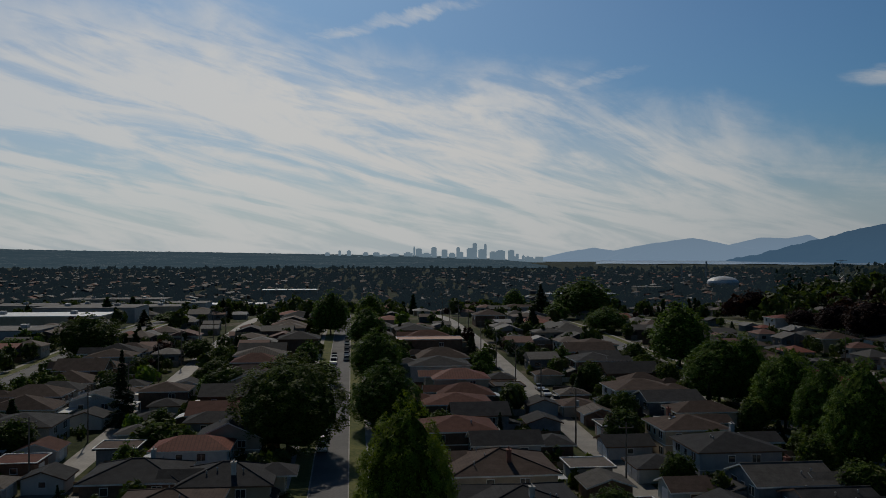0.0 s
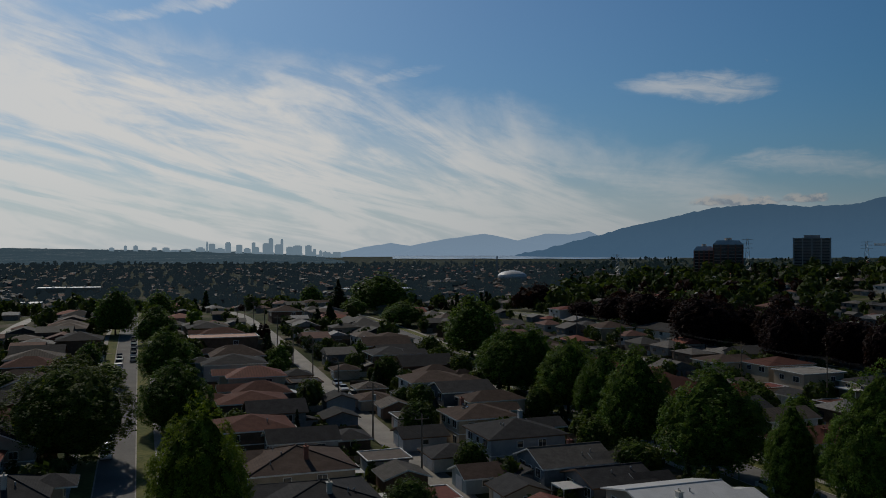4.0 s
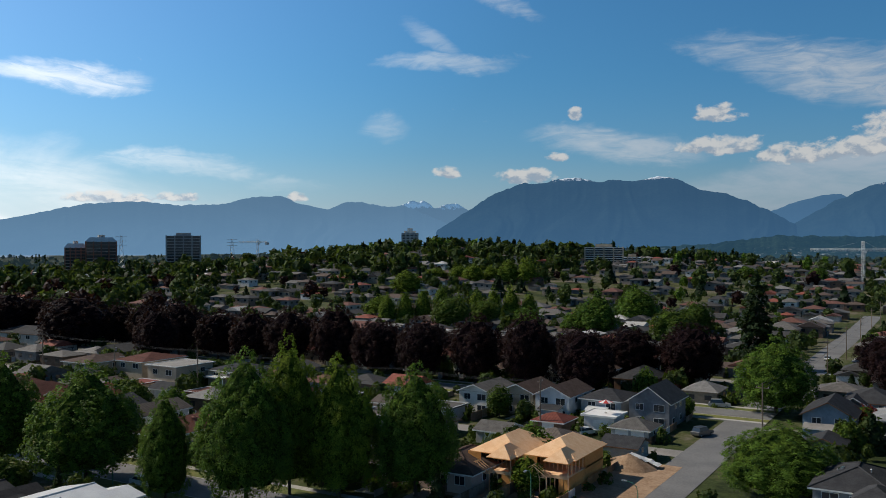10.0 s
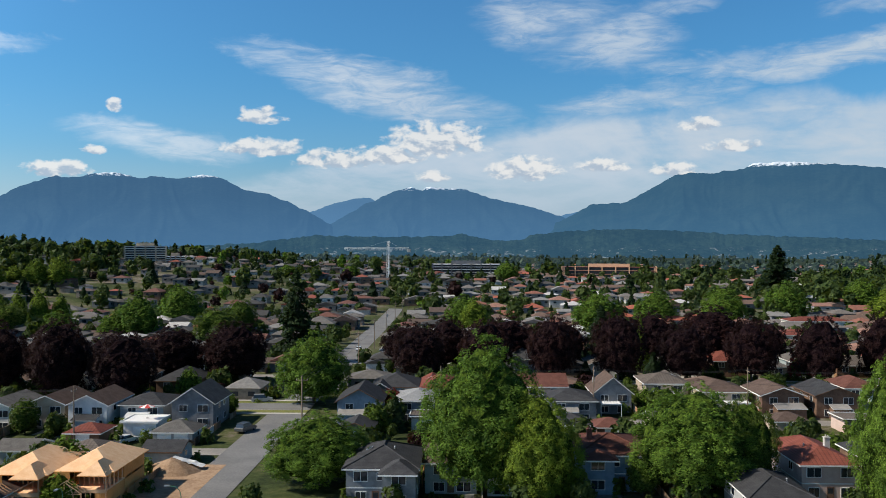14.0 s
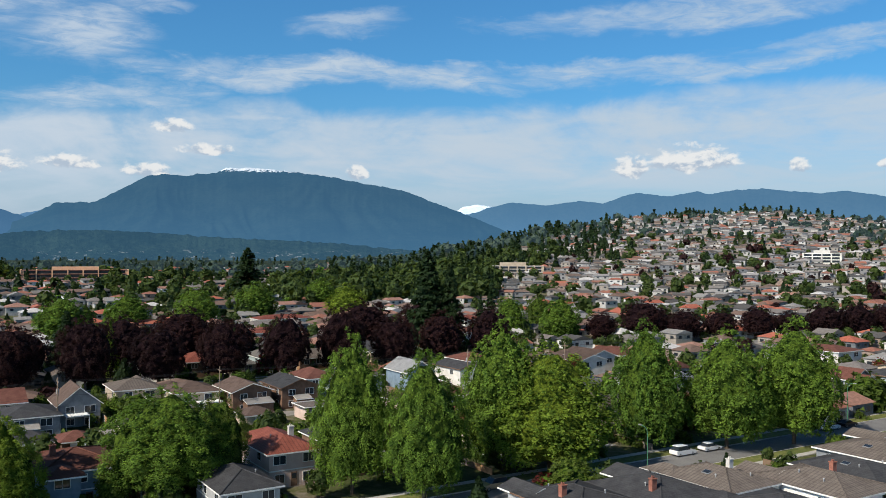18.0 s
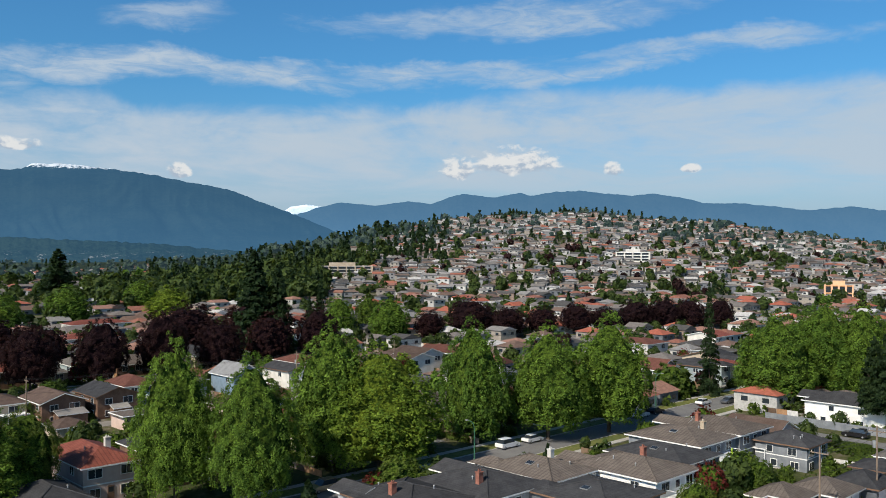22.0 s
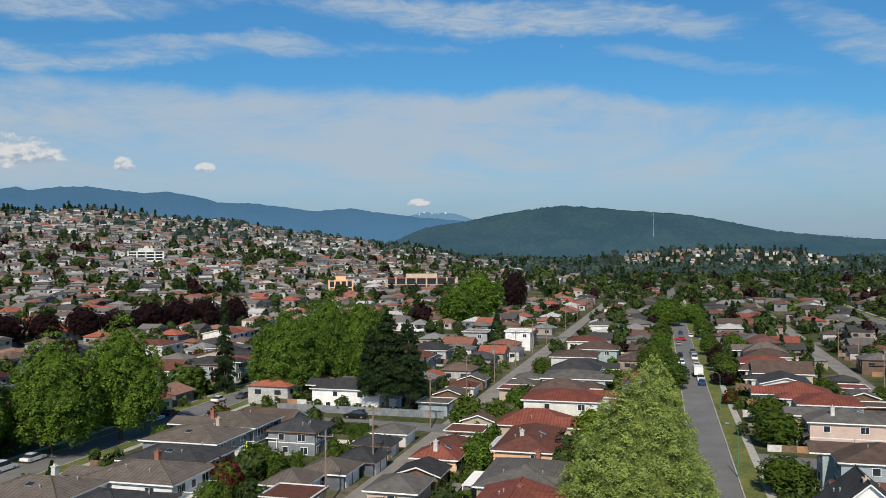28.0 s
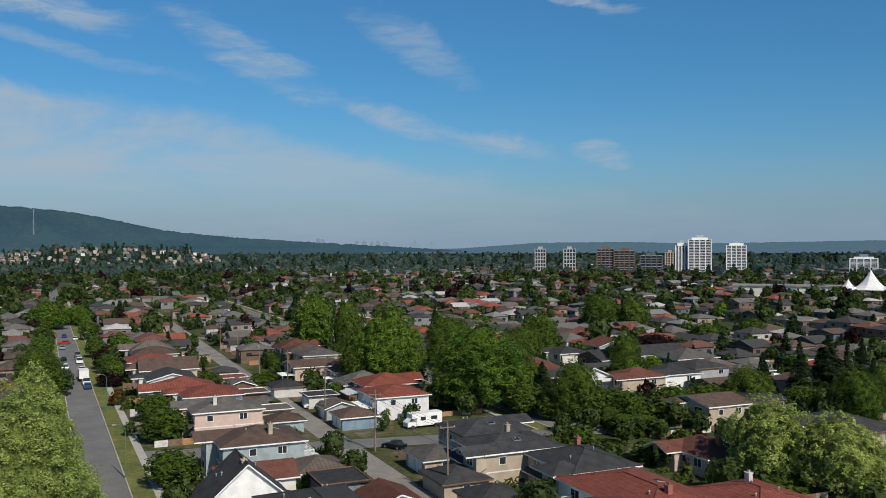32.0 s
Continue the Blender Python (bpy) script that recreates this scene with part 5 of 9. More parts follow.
plant("plum", 90.4, 262.0, 13.4, 12.6)
plant("plum", 134.9, 262.0, 17.5, 22.1)
plant("plum", 163.0, 264.0, 18.7, 25.1)
plant("plum", 216.8, -167.3, 8.7, 12.1)
plant("plum", 236.1, 255.4, 11.3, 13.6)
plant("plum", 236.7, -11.7, 4.3, 6.5)
plant("plum", 254.1, 250.8, 15.8, 17.5)
plant("plum", 266.0, 239.7, 12.3, 16.3)
plant("plum", 270.2, -11.1, 6.1, 5.2)
plant("plum", 277.1, 266.9, 11.3, 18.1)
plant("plum", 279.9, 233.2, 12.0, 14.2)
plant("plum", 298.1, 229.6, 13.1, 14.6)
plant("plum", 311.2, 224.3, 11.1, 14.8)
plant("plum", 325.6, 218.0, 13.7, 16.2)
plant("plum", 339.4, 212.5, 14.2, 15.2)
plant("plum", 350.3, 206.1, 14.0, 14.0)
plant("plum", 368.4, 200.8, 13.6, 13.0)
plant("plum", 473.5, 86.8, 23.3, 14.0)
plant("redtree", -15.7, 184.7, 5.4, 5.4)
plant("shrub", -239.7, 82.8, 8.2, 9.8)
plant("shrub", -214.6, -71.1, 8.0, 8.1)
plant("shrub", -163.3, -35.2, 5.7, 9.3)
plant("shrub", -144.8, 80.7, 5.5, 8.0)
plant("shrub", -130.8, -14.4, 3.5, 7.5)
plant("shrub", -99.5, 203.6, 7.1, 7.1)
plant("shrub", -17.0, 167.3, 5.5, 5.5)
plant("shrub", 42.2, 184.8, 6.1, 7.3)
plant("shrub", 94.9, -96.4, 2.9, 7.4)
plant("shrub", 117.9, -89.8, 3.3, 5.6)
plant("shrub", 127.2, -104.5, 2.1, 4.1)
plant("shrub", 131.6, -84.2, 4.0, 6.0)
plant("shrub", 139.4, -127.6, 4.7, 5.8)
plant("shrub", 141.8, -122.3, 4.7, 7.0)
plant("shrub", 142.9, -113.1, 5.2, 9.2)
plant("shrub", 149.2, -99.5, 6.4, 9.2)
plant("shrub", 169.0, -93.4, 6.9, 6.3)
plant("shrub", 169.8, 34.6, 5.6, 5.6)
plant("shrub", 170.8, 40.6, 6.3, 6.8)
plant("shrub", 188.5, 115.6, 7.9, 9.8)
plant("shrub", 192.0, 34.6, 4.4, 5.0)
plant("shrub", 204.3, 19.1, 3.9, 5.2)
plant("shrub", 221.2, -55.5, 2.9, 5.9)
plant("shrub", 224.3, -48.8, 2.9, 7.3)
plant("tall", -97.4, 85.5, 15.1, 7.1)
plant("yellow", -95.0, 6.0, 20.2, 10.5)
plant("yellow", -83.7, 96.3, 22.2, 9.1)
plant("yellow", -76.7, 98.9, 19.6, 9.8)
plant("yellow", -55.0, 116.0, 5.1, 4.8)
plant("yellow", 10.1, 121.0, 15.8, 11.1)
plant("yellow", 89.4, 108.6, 20.2, 18.1)
plant("yellow2", -328.0, 538.1, 20.9, 17.1)
plant("yellow2", -311.3, 541.2, 22.9, 13.3)
plant("yellow2", -302.3, 460.9, 21.3, 19.7)
plant("yellow2", -293.9, 532.0, 23.9, 14.9)
plant("yellow2", -287.1, 545.7, 22.9, 13.3)
plant("yellow2", -274.1, 548.2, 26.7, 15.3)
plant("yellow2", -261.0, 550.6, 28.6, 15.3)
plant("yellow2", -243.7, 346.7, 12.4, 14.9)
plant("yellow2", 3.8, 343.0, 15.4, 11.0)
plant("yellow2", 194.3, 396.3, 18.3, 19.7)


for i in range(16):                      # the purple row continues on both sides of its street
    plant("plum", -78 - i * 15.5, 196.5 + (i % 3), 15.5 + (i * 7 % 4), 14.5)
for i in range(11):
    plant("plum", -12 + i * 17.5, 229 + (i % 2), 15.0 + (i * 5 % 4), 14.5)
for px, py, hh, ww in ((150, -96, 12, 9), (172, -98, 9, 8), (190, -103, 14, 9), (215, -120, 13, 10), (232, -104, 15, 12), (140, -132, 10, 9), (150, -142, 8, 8), (176, -128, 9, 9), (120, -140, 12, 9), (130, -160, 11, 8), (195, -140, 12, 8), (240, -140, 14, 10), (260, -120, 12, 9)):
    plant("dark", px, py, hh, ww)

# evergreens and bushes of the south-eastern gardens
for kind, px, py, hh, ww in (("conifer", 140.6, -136.5, 13, 8), ("conifer", 140.6, -146.9, 15, 9), ("bigfir", 139.5, -154.0, 16, 10), ("conifer", 138.3, -163.0, 15, 9), ("conifer", 129.5, -156.0, 12, 8), ("conifer", 302.2, -212.9, 13, 8), ("conifer", 295.5, -200.0, 11, 7), ("conifer", 293.3, -215.0, 12, 7), ("conifer", 199.9, -203.1, 10, 6), ("dark", 148.7, -100.6, 7, 9), ("dark", 144.9, -104.8, 6.5, 8), ("dark", 143.8, -115.2, 7, 9), ("dark", 144.2, -124.4, 6.5, 8), ("dark", 140.5, -127.9, 6, 7), ("dark", 160.1, -89.9, 7, 8), ("dark", 153.8, -93.6, 6, 8), ("dark", 245.7, -212.0, 8, 9), ("dark", 253.0, -240.0, 8, 9), ("bluetree", 166.9, -98.0, 9, 7)):
    plant(kind, px, py, hh + terrain(px, py), ww)

house(174.4, -147.8, 7.0, 10.56, 10.56, "hip", "y", "stucco_g", "roof_d", 5.6)
house(201.4, -138.1, 7.0, 12.32, 9.68, "gable", "y", "brown", "roof_d", 5)
house(112.1, -127.2, 6.0, 15.84, 11.44, "hip", "x", "stucco_b", "roof_d", 4.4)
house(137.7, -130.5, 6.0, 10.56, 10.56, "hip", "x", "stucco_b", "roof_d", 4.8)
house(137.6, -119.4, 6.0, 12.32, 10.56, "gable", "y", "stucco_b", "roof_b", 4.8)
house(168.6, -124.3, 7.0, 8.8, 10.56, "hip", "y", "stucco_b", "roof_m", 5.4)
house(169.9, -135.4, 7.0, 9.68, 10.56, "hip", "y", "side_w", "roof_d", 5.4)
house(174.7, -113.3, 7.4, 9.68, 10.56, "gable", "x", "side_w", "roof_d", 5.2)
house(217.4, -135.3, 6.4, 10.56, 9.68, "hip", "x", "stucco_w", "roof_d", 5)
house(103.6, -104.2, 5.0, 10.56, 8.8, "hip", "x", "side_g", "roof_d", 3.2)
house(110.2, -94.9, 5.2, 11.44, 8.8, "hip", "x", "stucco_p", "roof_m", 3.4)
house(82.6, -79.0, 6.0, 12.32, 10.56, "hip", "x", "side_w", "roof_r", 4.8)
house(89.8, -67.0, 6.4, 19.36, 12.32, "hip", "x", "side_w", "roof_r", 5)
house(106.2, -68.8, 6.8, 12.32, 10.56, "hip", "x", "stucco_p", "roof_d", 5.2)
house(118.2, -63.4, 7.0, 10.56, 13.2, "hip", "y", "stucco_b", "roof_d", 5.6)
house(130.6, -65.4, 7.0, 10.56, 12.32, "hip", "y", "stucco_b", "roof_d", 5.6)
house(173.0, -64.8, 6.4, 12.32, 11.44, "hip", "x", "side_w", "roof_r", 5)
house(244.7, -68.1, 6.4, 12.32, 10.56, "hip", "x", "stucco_b", "roof_g", 5)
house(-203.7, -42.1, 5.5, 7.92, 10.56, "hip", "x", "brown", "roof_b", 4)
house(-195.3, -54.1, 5.5, 9.68, 10.56, "gable", "x", "stucco_g", "roof_d", 4)
house(-169.9, -60.8, 6.0, 11.44, 12.32, "hip", "x", "stucco_g", "roof_d", 4.4)
house(-137.8, -46.0, 3.6, 5.28, 6.16, "gable", "x", "stucco_w", "roof_d", 2.5)
house(103.7, -53.0, 4.0, 7.04, 7.04, "hip", "x", "stucco_p", "roof_d", 2.7)
house(108.8, -40.3, 3.8, 7.92, 6.16, "gable", "x", "stucco_w", "roof_m", 2.6)
house(114.8, -52.7, 4.0, 7.92, 7.04, "hip", "x", "stucco_b", "roof_d", 2.7)
house(137.5, -28.5, 7.6, 11.0, 12.5, "hip", "x", "side_t", "roof_b", 5.9)
house(127.9, -55.2, 4.0, 7.92, 7.04, "hip", "x", "stucco_b", "roof_g", 2.7)
house(164.8, -53.5, 4.0, 7.04, 7.04, "hip", "x", "side_b", "roof_b", 2.7)
house(168.0, -28.6, 7.2, 10.56, 12.4, "hip", "x", "stucco_p", "roof_g", 5.6)
house(205.9, -49.6, 4.0, 7.04, 7.04, "hip", "x", "stucco_w", "roof_d", 2.7)
house(223.9, -60.8, 6.0, 11.44, 11.44, "gable", "y", "stucco_p", "roof_b", 4.8)
house(-365.5, -21.7, 7.0, 11.44, 12.32, "hip", "x", "brown", "roof_d", 5)
house(-281.1, -16.7, 7.0, 11.44, 12.32, "hip", "x", "brown", "roof_d", 5)
house(-209.2, -23.7, 6.5, 10.56, 11.44, "gable", "x", "stucco_b", "roof_d", 4.5)
house(-154.9, -20.9, 7.0, 7.92, 10.56, "gable", "x", "stucco_b", "roof_d", 4.6)
house(-129.5, -30.7, 6.5, 11.44, 13.2, "hip", "y", "brown", "roof_d", 4.6)
house(-126.4, -17.4, 6.5, 10.56, 12.32, "hip", "y", "stucco_b", "roof_d", 4.6)
house(-113.8, -23.1, 6.2, 11.44, 12.32, "hip", "y", "stucco_g", "roof_b", 4.6)
house(102.0, -28.5, 6.0, 15.84, 11.44, "hip", "x", "brown", "roof_d", 4.2)
house(114.4, -21.7, 8.4, 7.92, 11.44, "gable", "x", "side_w", "roof_d", 3.4)
house(118.6, -36.1, 3.6, 7.04, 6.16, "flat", "x", "side_g", "roof_d", 3)
house(128.7, -35.7, 4.0, 7.92, 7.04, "hip", "x", "stucco_g", "roof_t", 2.7)
house(187.0, -28.8, 6.8, 11.44, 11.44, "hip", "x", "stucco_w", "roof_r", 5.4)
house(215.2, -23.9, 6.4, 11.44, 10.56, "gable", "x", "stucco_w", "roof_d", 5)
house(246.5, -22.3, 7.0, 12.32, 11.44, "hip", "x", "stucco_b", "roof_r", 5.6)
house(-298.2, 21.3, 6.5, 10.56, 12.32, "hip", "x", "brown", "roof_d", 5)
house(-268.1, 23.9, 5.5, 9.68, 19.36, "flat", "y", "brown", "copper", 5.3)
house(-223.8, 22.3, 7.0, 11.44, 14.96, "hip", "x", "stucco_g", "roof_d", 5.2)
house(-177.7, 21.3, 6.5, 10.56, 13.2, "hip", "x", "brown", "roof_m", 5)
house(-155.8, 18.6, 6.5, 11.44, 13.2, "hip", "x", "brown", "roof_m", 4.8)
house(-152.2, 35.5, 3.6, 7.04, 6.16, "hip", "x", "brown", "roof_d", 2.5)
house(-128.5, 21.9, 7.0, 13.2, 14.96, "hip", "x", "stucco_b", "roof_b", 4.8)
house(-111.8, 22.1, 6.0, 11.44, 13.2, "hip", "x", "stucco_w", "roof_d", 4.6)
house(104.5, 19.8, 5.6, 17.6, 8.8, "gable", "x", "stucco_w", "roof_r", 4.4)
house(121.3, 20.4, 5.8, 14.96, 11.44, "hip", "x", "stucco_b", "roof_g", 4.2)
house(134.4, 37.0, 4.8, 6.16, 7.04, "hip", "x", "stucco_t", "roof_r", 3.2)
house(145.1, 23.8, 5.6, 18.48, 8.8, "hip", "x", "stucco_t", "roof_m", 4)
house(180.4, 22.6, 6.8, 12.32, 14.96, "hip", "x", "stucco_w", "roof_r", 5.4)
house(211.7, 24.4, 6.6, 12.32, 13.2, "hip", "x", "stucco_g", "roof_g", 5.2)
house(253.0, 28.4, 6.6, 13.2, 12.32, "hip", "x", "stucco_w", "roof_b", 5.2)
house(296.7, 29.5, 6.4, 12.32, 11.44, "hip", "x", "stucco_w", "roof_m", 5)
house(358.0, 27.8, 6.2, 11.44, 10.56, "hip", "x", "stucco_w", "roof_g", 5)
house(466.6, 29.0, 6.2, 11.44, 11.44, "hip", "x", "brown", "roof_m", 5)
house(-362.2, 57.3, 7.0, 10.56, 12.32, "hip", "x", "brown", "roof_b", 5)
house(-186.0, 41.0, 3.6, 6.16, 6.16, "gable", "x", "stucco_g", "roof_d", 2.5)
house(-185.1, 48.6, 3.6, 7.04, 7.04, "hip", "x", "stucco_b", "roof_b", 2.5)
house(-150.5, 59.7, 7.0, 10.56, 11.44, "hip", "x", "stucco_b", "roof_b", 5.4)
house(-149.9, 48.1, 3.8, 7.04, 7.92, "gable", "y", "stucco_g", "roof_d", 2.6)
house(-135.4, 48.7, 3.8, 7.04, 7.92, "hip", "x", "stucco_w", "roof_d", 2.6)
house(-134.1, 59.8, 7.5, 11.44, 13.2, "hip", "x", "stucco_g", "roof_d", 5.7)
house(-122.0, 48.4, 3.8, 6.16, 6.16, "gable", "y", "side_t", "roof_b", 2.6)
house(-119.6, 61.7, 6.0, 9.68, 11.44, "gable", "y", "side_g", "roof_g", 4.2)
house(116.9, 54.5, 4.0, 7.04, 6.16, "hip", "x", "stucco_g", "roof_t", 2.6)
house(117.5, 38.2, 4.0, 7.92, 7.04, "hip", "x", "stucco_p", "roof_g", 2.7)
house(124.4, 51.6, 4.0, 7.04, 7.04, "hip", "x", "side_d", "roof_t", 2.6)
house(132.5, 49.4, 4.0, 7.04, 6.16, "hip", "x", "side_d", "roof_d", 2.6)
house(305.6, 54.0, 6.8, 8.8, 8.8, "flat", "x", "side_w", "white", 6.5)
house(-451.5, 85.3, 6.5, 10.56, 12.32, "hip", "x", "stucco_g", "roof_b", 5)
house(-261.5, 73.9, 6.5, 11.44, 12.32, "hip", "x", "stucco_b", "roof_b", 5)
house(-228.7, 64.7, 7.0, 11.44, 11.44, "hip", "x", "brown", "roof_d", 5.4)
house(-188.7, 63.8, 7.0, 11.44, 13.2, "hip", "y", "stucco_g", "roof_b", 5.4)
house(-177.6, 66.5, 6.5, 9.68, 11.44, "gable", "y", "side_d", "roof_d", 5)
house(-109.8, 63.8, 5.0, 8.8, 9.68, "gable", "y", "side_d", "roof_d", 3.6)
house(-94.3, 64.3, 6.2, 11.44, 13.2, "gable", "y", "stucco_b", "sheet", 5)
house(73.0, 82.9, 6.4, 10.56, 12.32, "hip", "y", "stucco_g", "roof_d", 5)
house(84.5, 81.0, 6.6, 11.44, 13.2, "hip", "y", "stucco_g", "roof_d", 5)
house(92.4, 67.7, 6.2, 11.44, 11.44, "hip", "y", "side_d", "roof_d", 4.8)
house(95.6, 80.1, 6.6, 9.68, 12.32, "hip", "y", "stucco_w", "roof_t", 5.2)
house(106.2, 71.4, 6.6, 10.56, 14.08, "hip", "y", "side_w", "roof_t", 5.2)
house(117.3, 73.6, 6.4, 10.56, 13.2, "hip", "y", "side_g", "roof_d", 5)
house(128.8, 77.2, 6.8, 11.44, 13.2, "hip", "y", "side_g", "roof_t", 5.4)
house(140.3, 76.7, 7.0, 10.56, 13.2, "hip", "y", "side_g", "roof_t", 5.6)
house(143.4, 65.2, 6.0, 7.92, 8.8, "hip", "x", "side_g", "roof_d", 4.4)
house(185.6, 71.5, 6.6, 9.0, 16.0, "hip", "y", "side_w", "roof_d", 4.9)
house(309.4, 70.2, 6.0, 9.68, 8.8, "flat", "x", "stucco_g", "tar", 5.6)
house(-144.0, 111.4, 6.5, 9.68, 12.32, "gable", "y", "stucco_g", "roof_d", 4.8)
house(-116.6, 107.7, 6.5, 9.68, 12.32, "gable", "y", "side_w", "roof_m", 5)
house(-11.5, 125.1, 7.5, 9.68, 12.32, "hip", "y", "side_g", "roof_d", 5.6)
house(22.2, 134.0, 7.2, 10.56, 13.2, "hip", "x", "side_b", "roof_m", 5.6)
house(40.2, 116.1, 6.0, 7.92, 11.44, "hip", "y", "stucco_g", "roof_d", 4.4)
house(51.4, 130.4, 7.2, 7.92, 14.96, "hip", "y", "stucco_p", "roof_r", 5.6)
house(89.6, 133.3, 6.8, 7.92, 13.2, "hip", "y", "stucco_p", "roof_r", 5.4)
house(212.2, 123.5, 7.0, 10.56, 12.32, "hip", "x", "side_t", "roof_d", 5.6)
house(222.4, 120.8, 6.0, 8.8, 11.44, "hip", "x", "stucco_w", "roof_r", 5)
house(-203.8, 154.7, 6.0, 10.56, 12.32, "hip", "x", "stucco_b", "roof_b", 4.6)
house(-174.9, 158.6, 5.5, 10.56, 12.32, "flat", "x", "stucco_b", "tar", 5.2)
house(-20.1, 161.4, 3.8, 6.16, 7.04, "gable", "y", "side_g", "roof_d", 2.6)
house(251.5, 138.8, 6.0, 9.68, 10.56, "hip", "x", "stucco_g", "roof_g", 4.8)
house(-288.9, 168.2, 7.0, 11.44, 13.2, "hip", "x", "stucco_b", "roof_b", 5)
house(-279.2, 186.5, 7.0, 22.88, 11.44, "hip", "x", "stucco_w", "roof_d", 5)
house(-192.7, 164.3, 6.5, 10.56, 14.96, "hip", "x", "stucco_b", "roof_m", 5)
house(-162.9, 167.9, 5.5, 10.56, 12.32, "hip", "y", "stucco_b", "roof_d", 4.2)
house(-21.3, 180.1, 7.2, 8.8, 11.44, "gable", "y", "side_b", "roof_d", 4.8)
house(-9.6, 182.2, 6.0, 8.8, 11.44, "hip", "y", "side_g", "roof_l", 4.6)
house(20.1, 167.2, 4.0, 7.04, 7.04, "hip", "x", "side_t", "roof_d", 2.6)
house(22.1, 184.1, 6.0, 9.68, 11.44, "hip", "x", "side_g", "roof_d", 4.4)
house(27.4, 165.2, 3.6, 5.28, 6.16, "hip", "x", "brown", "roof_m", 2.5)
house(253.8, 166.9, 6.4, 12.32, 11.44, "hip", "x", "stucco_w", "roof_m", 5)
house(292.4, 163.8, 6.4, 11.44, 11.44, "gable", "x", "stucco_w", "roof_r", 5)
house(-384.8, 199.6, 6.0, 11.44, 13.2, "hip", "x", "stucco_w", "roof_r", 4.8)
house(31.8, 191.8, 8.0, 7.92, 10.56, "gable", "y", "side_g", "roof_b", 4.8)
house(46.0, 203.7, 6.6, 9.68, 11.44, "hip", "x", "stucco_b", "roof_t", 5)
house(56.3, 194.5, 6.4, 9.68, 12.32, "hip", "x", "stucco_b", "roof_b", 4.8)
house(67.1, 190.3, 6.4, 8.8, 12.32, "gable", "y", "brown", "roof_b", 4.8)
house(78.1, 189.4, 6.6, 8.8, 12.32, "gable", "y", "brown", "roof_d", 5)
house(114.3, 196.1, 7.5, 7.92, 11.44, "gable", "y", "side_b", "roof_l", 5)
house(127.5, 192.4, 6.6, 7.92, 12.32, "gable", "y", "stucco_w", "roof_d", 5.4)
house(139.0, 204.2, 7.0, 8.8, 11.44, "hip", "y", "stucco_b", "roof_m", 5.4)
house(168.1, 191.4, 6.4, 9.68, 12.32, "gable", "y", "stucco_w", "roof_b", 5)
house(187.6, 275.6, 6.5, 10.56, 11.44, "hip", "x", "stucco_w", "roof_m", 5.2)
house(121.9, 313.1, 6.4, 21.12, 11.44, "hip", "x", "stucco_w", "roof_r", 5)
house(218.1, 322.8, 7.0, 9.68, 10.56, "hip", "x", "stucco_w", "roof_r", 5.4)
house(148.4, 370.7, 6.4, 24.64, 11.44, "hip", "x", "stucco_w", "roof_r", 5)
house(-52.7, 158.3, 4.0, 7.2, 6.6, "hip", "x", "stucco_g", "roof_g", 2.6)
house(-53.4, 174.5, 8.2, 8.2, 11.6, "gable", "y", "side_g", "roof_g", 5.4)
house(-73.6, 173.5, 6.9, 7.6, 12.6, "gable", "y", "side_w", "roof_b", 5.1)
house(-91.0, 171.0, 6.2, 7.4, 12.0, "gable", "y", "stucco_w", "roof_g", 4.8)
house(-82.2, 174.0, 6.6, 7.6, 12.0, "gable", "y", "stucco_b", "roof_b", 5.0)
house(-60.8, 163.6, 3.1, 6.2, 6.0, "flat", "x", "side_w", "white", 2.8)
house(-64.0, 175.6, 6.1, 8.6, 11.0, "hip", "x", "stucco_g", "roof_d", 4.6)



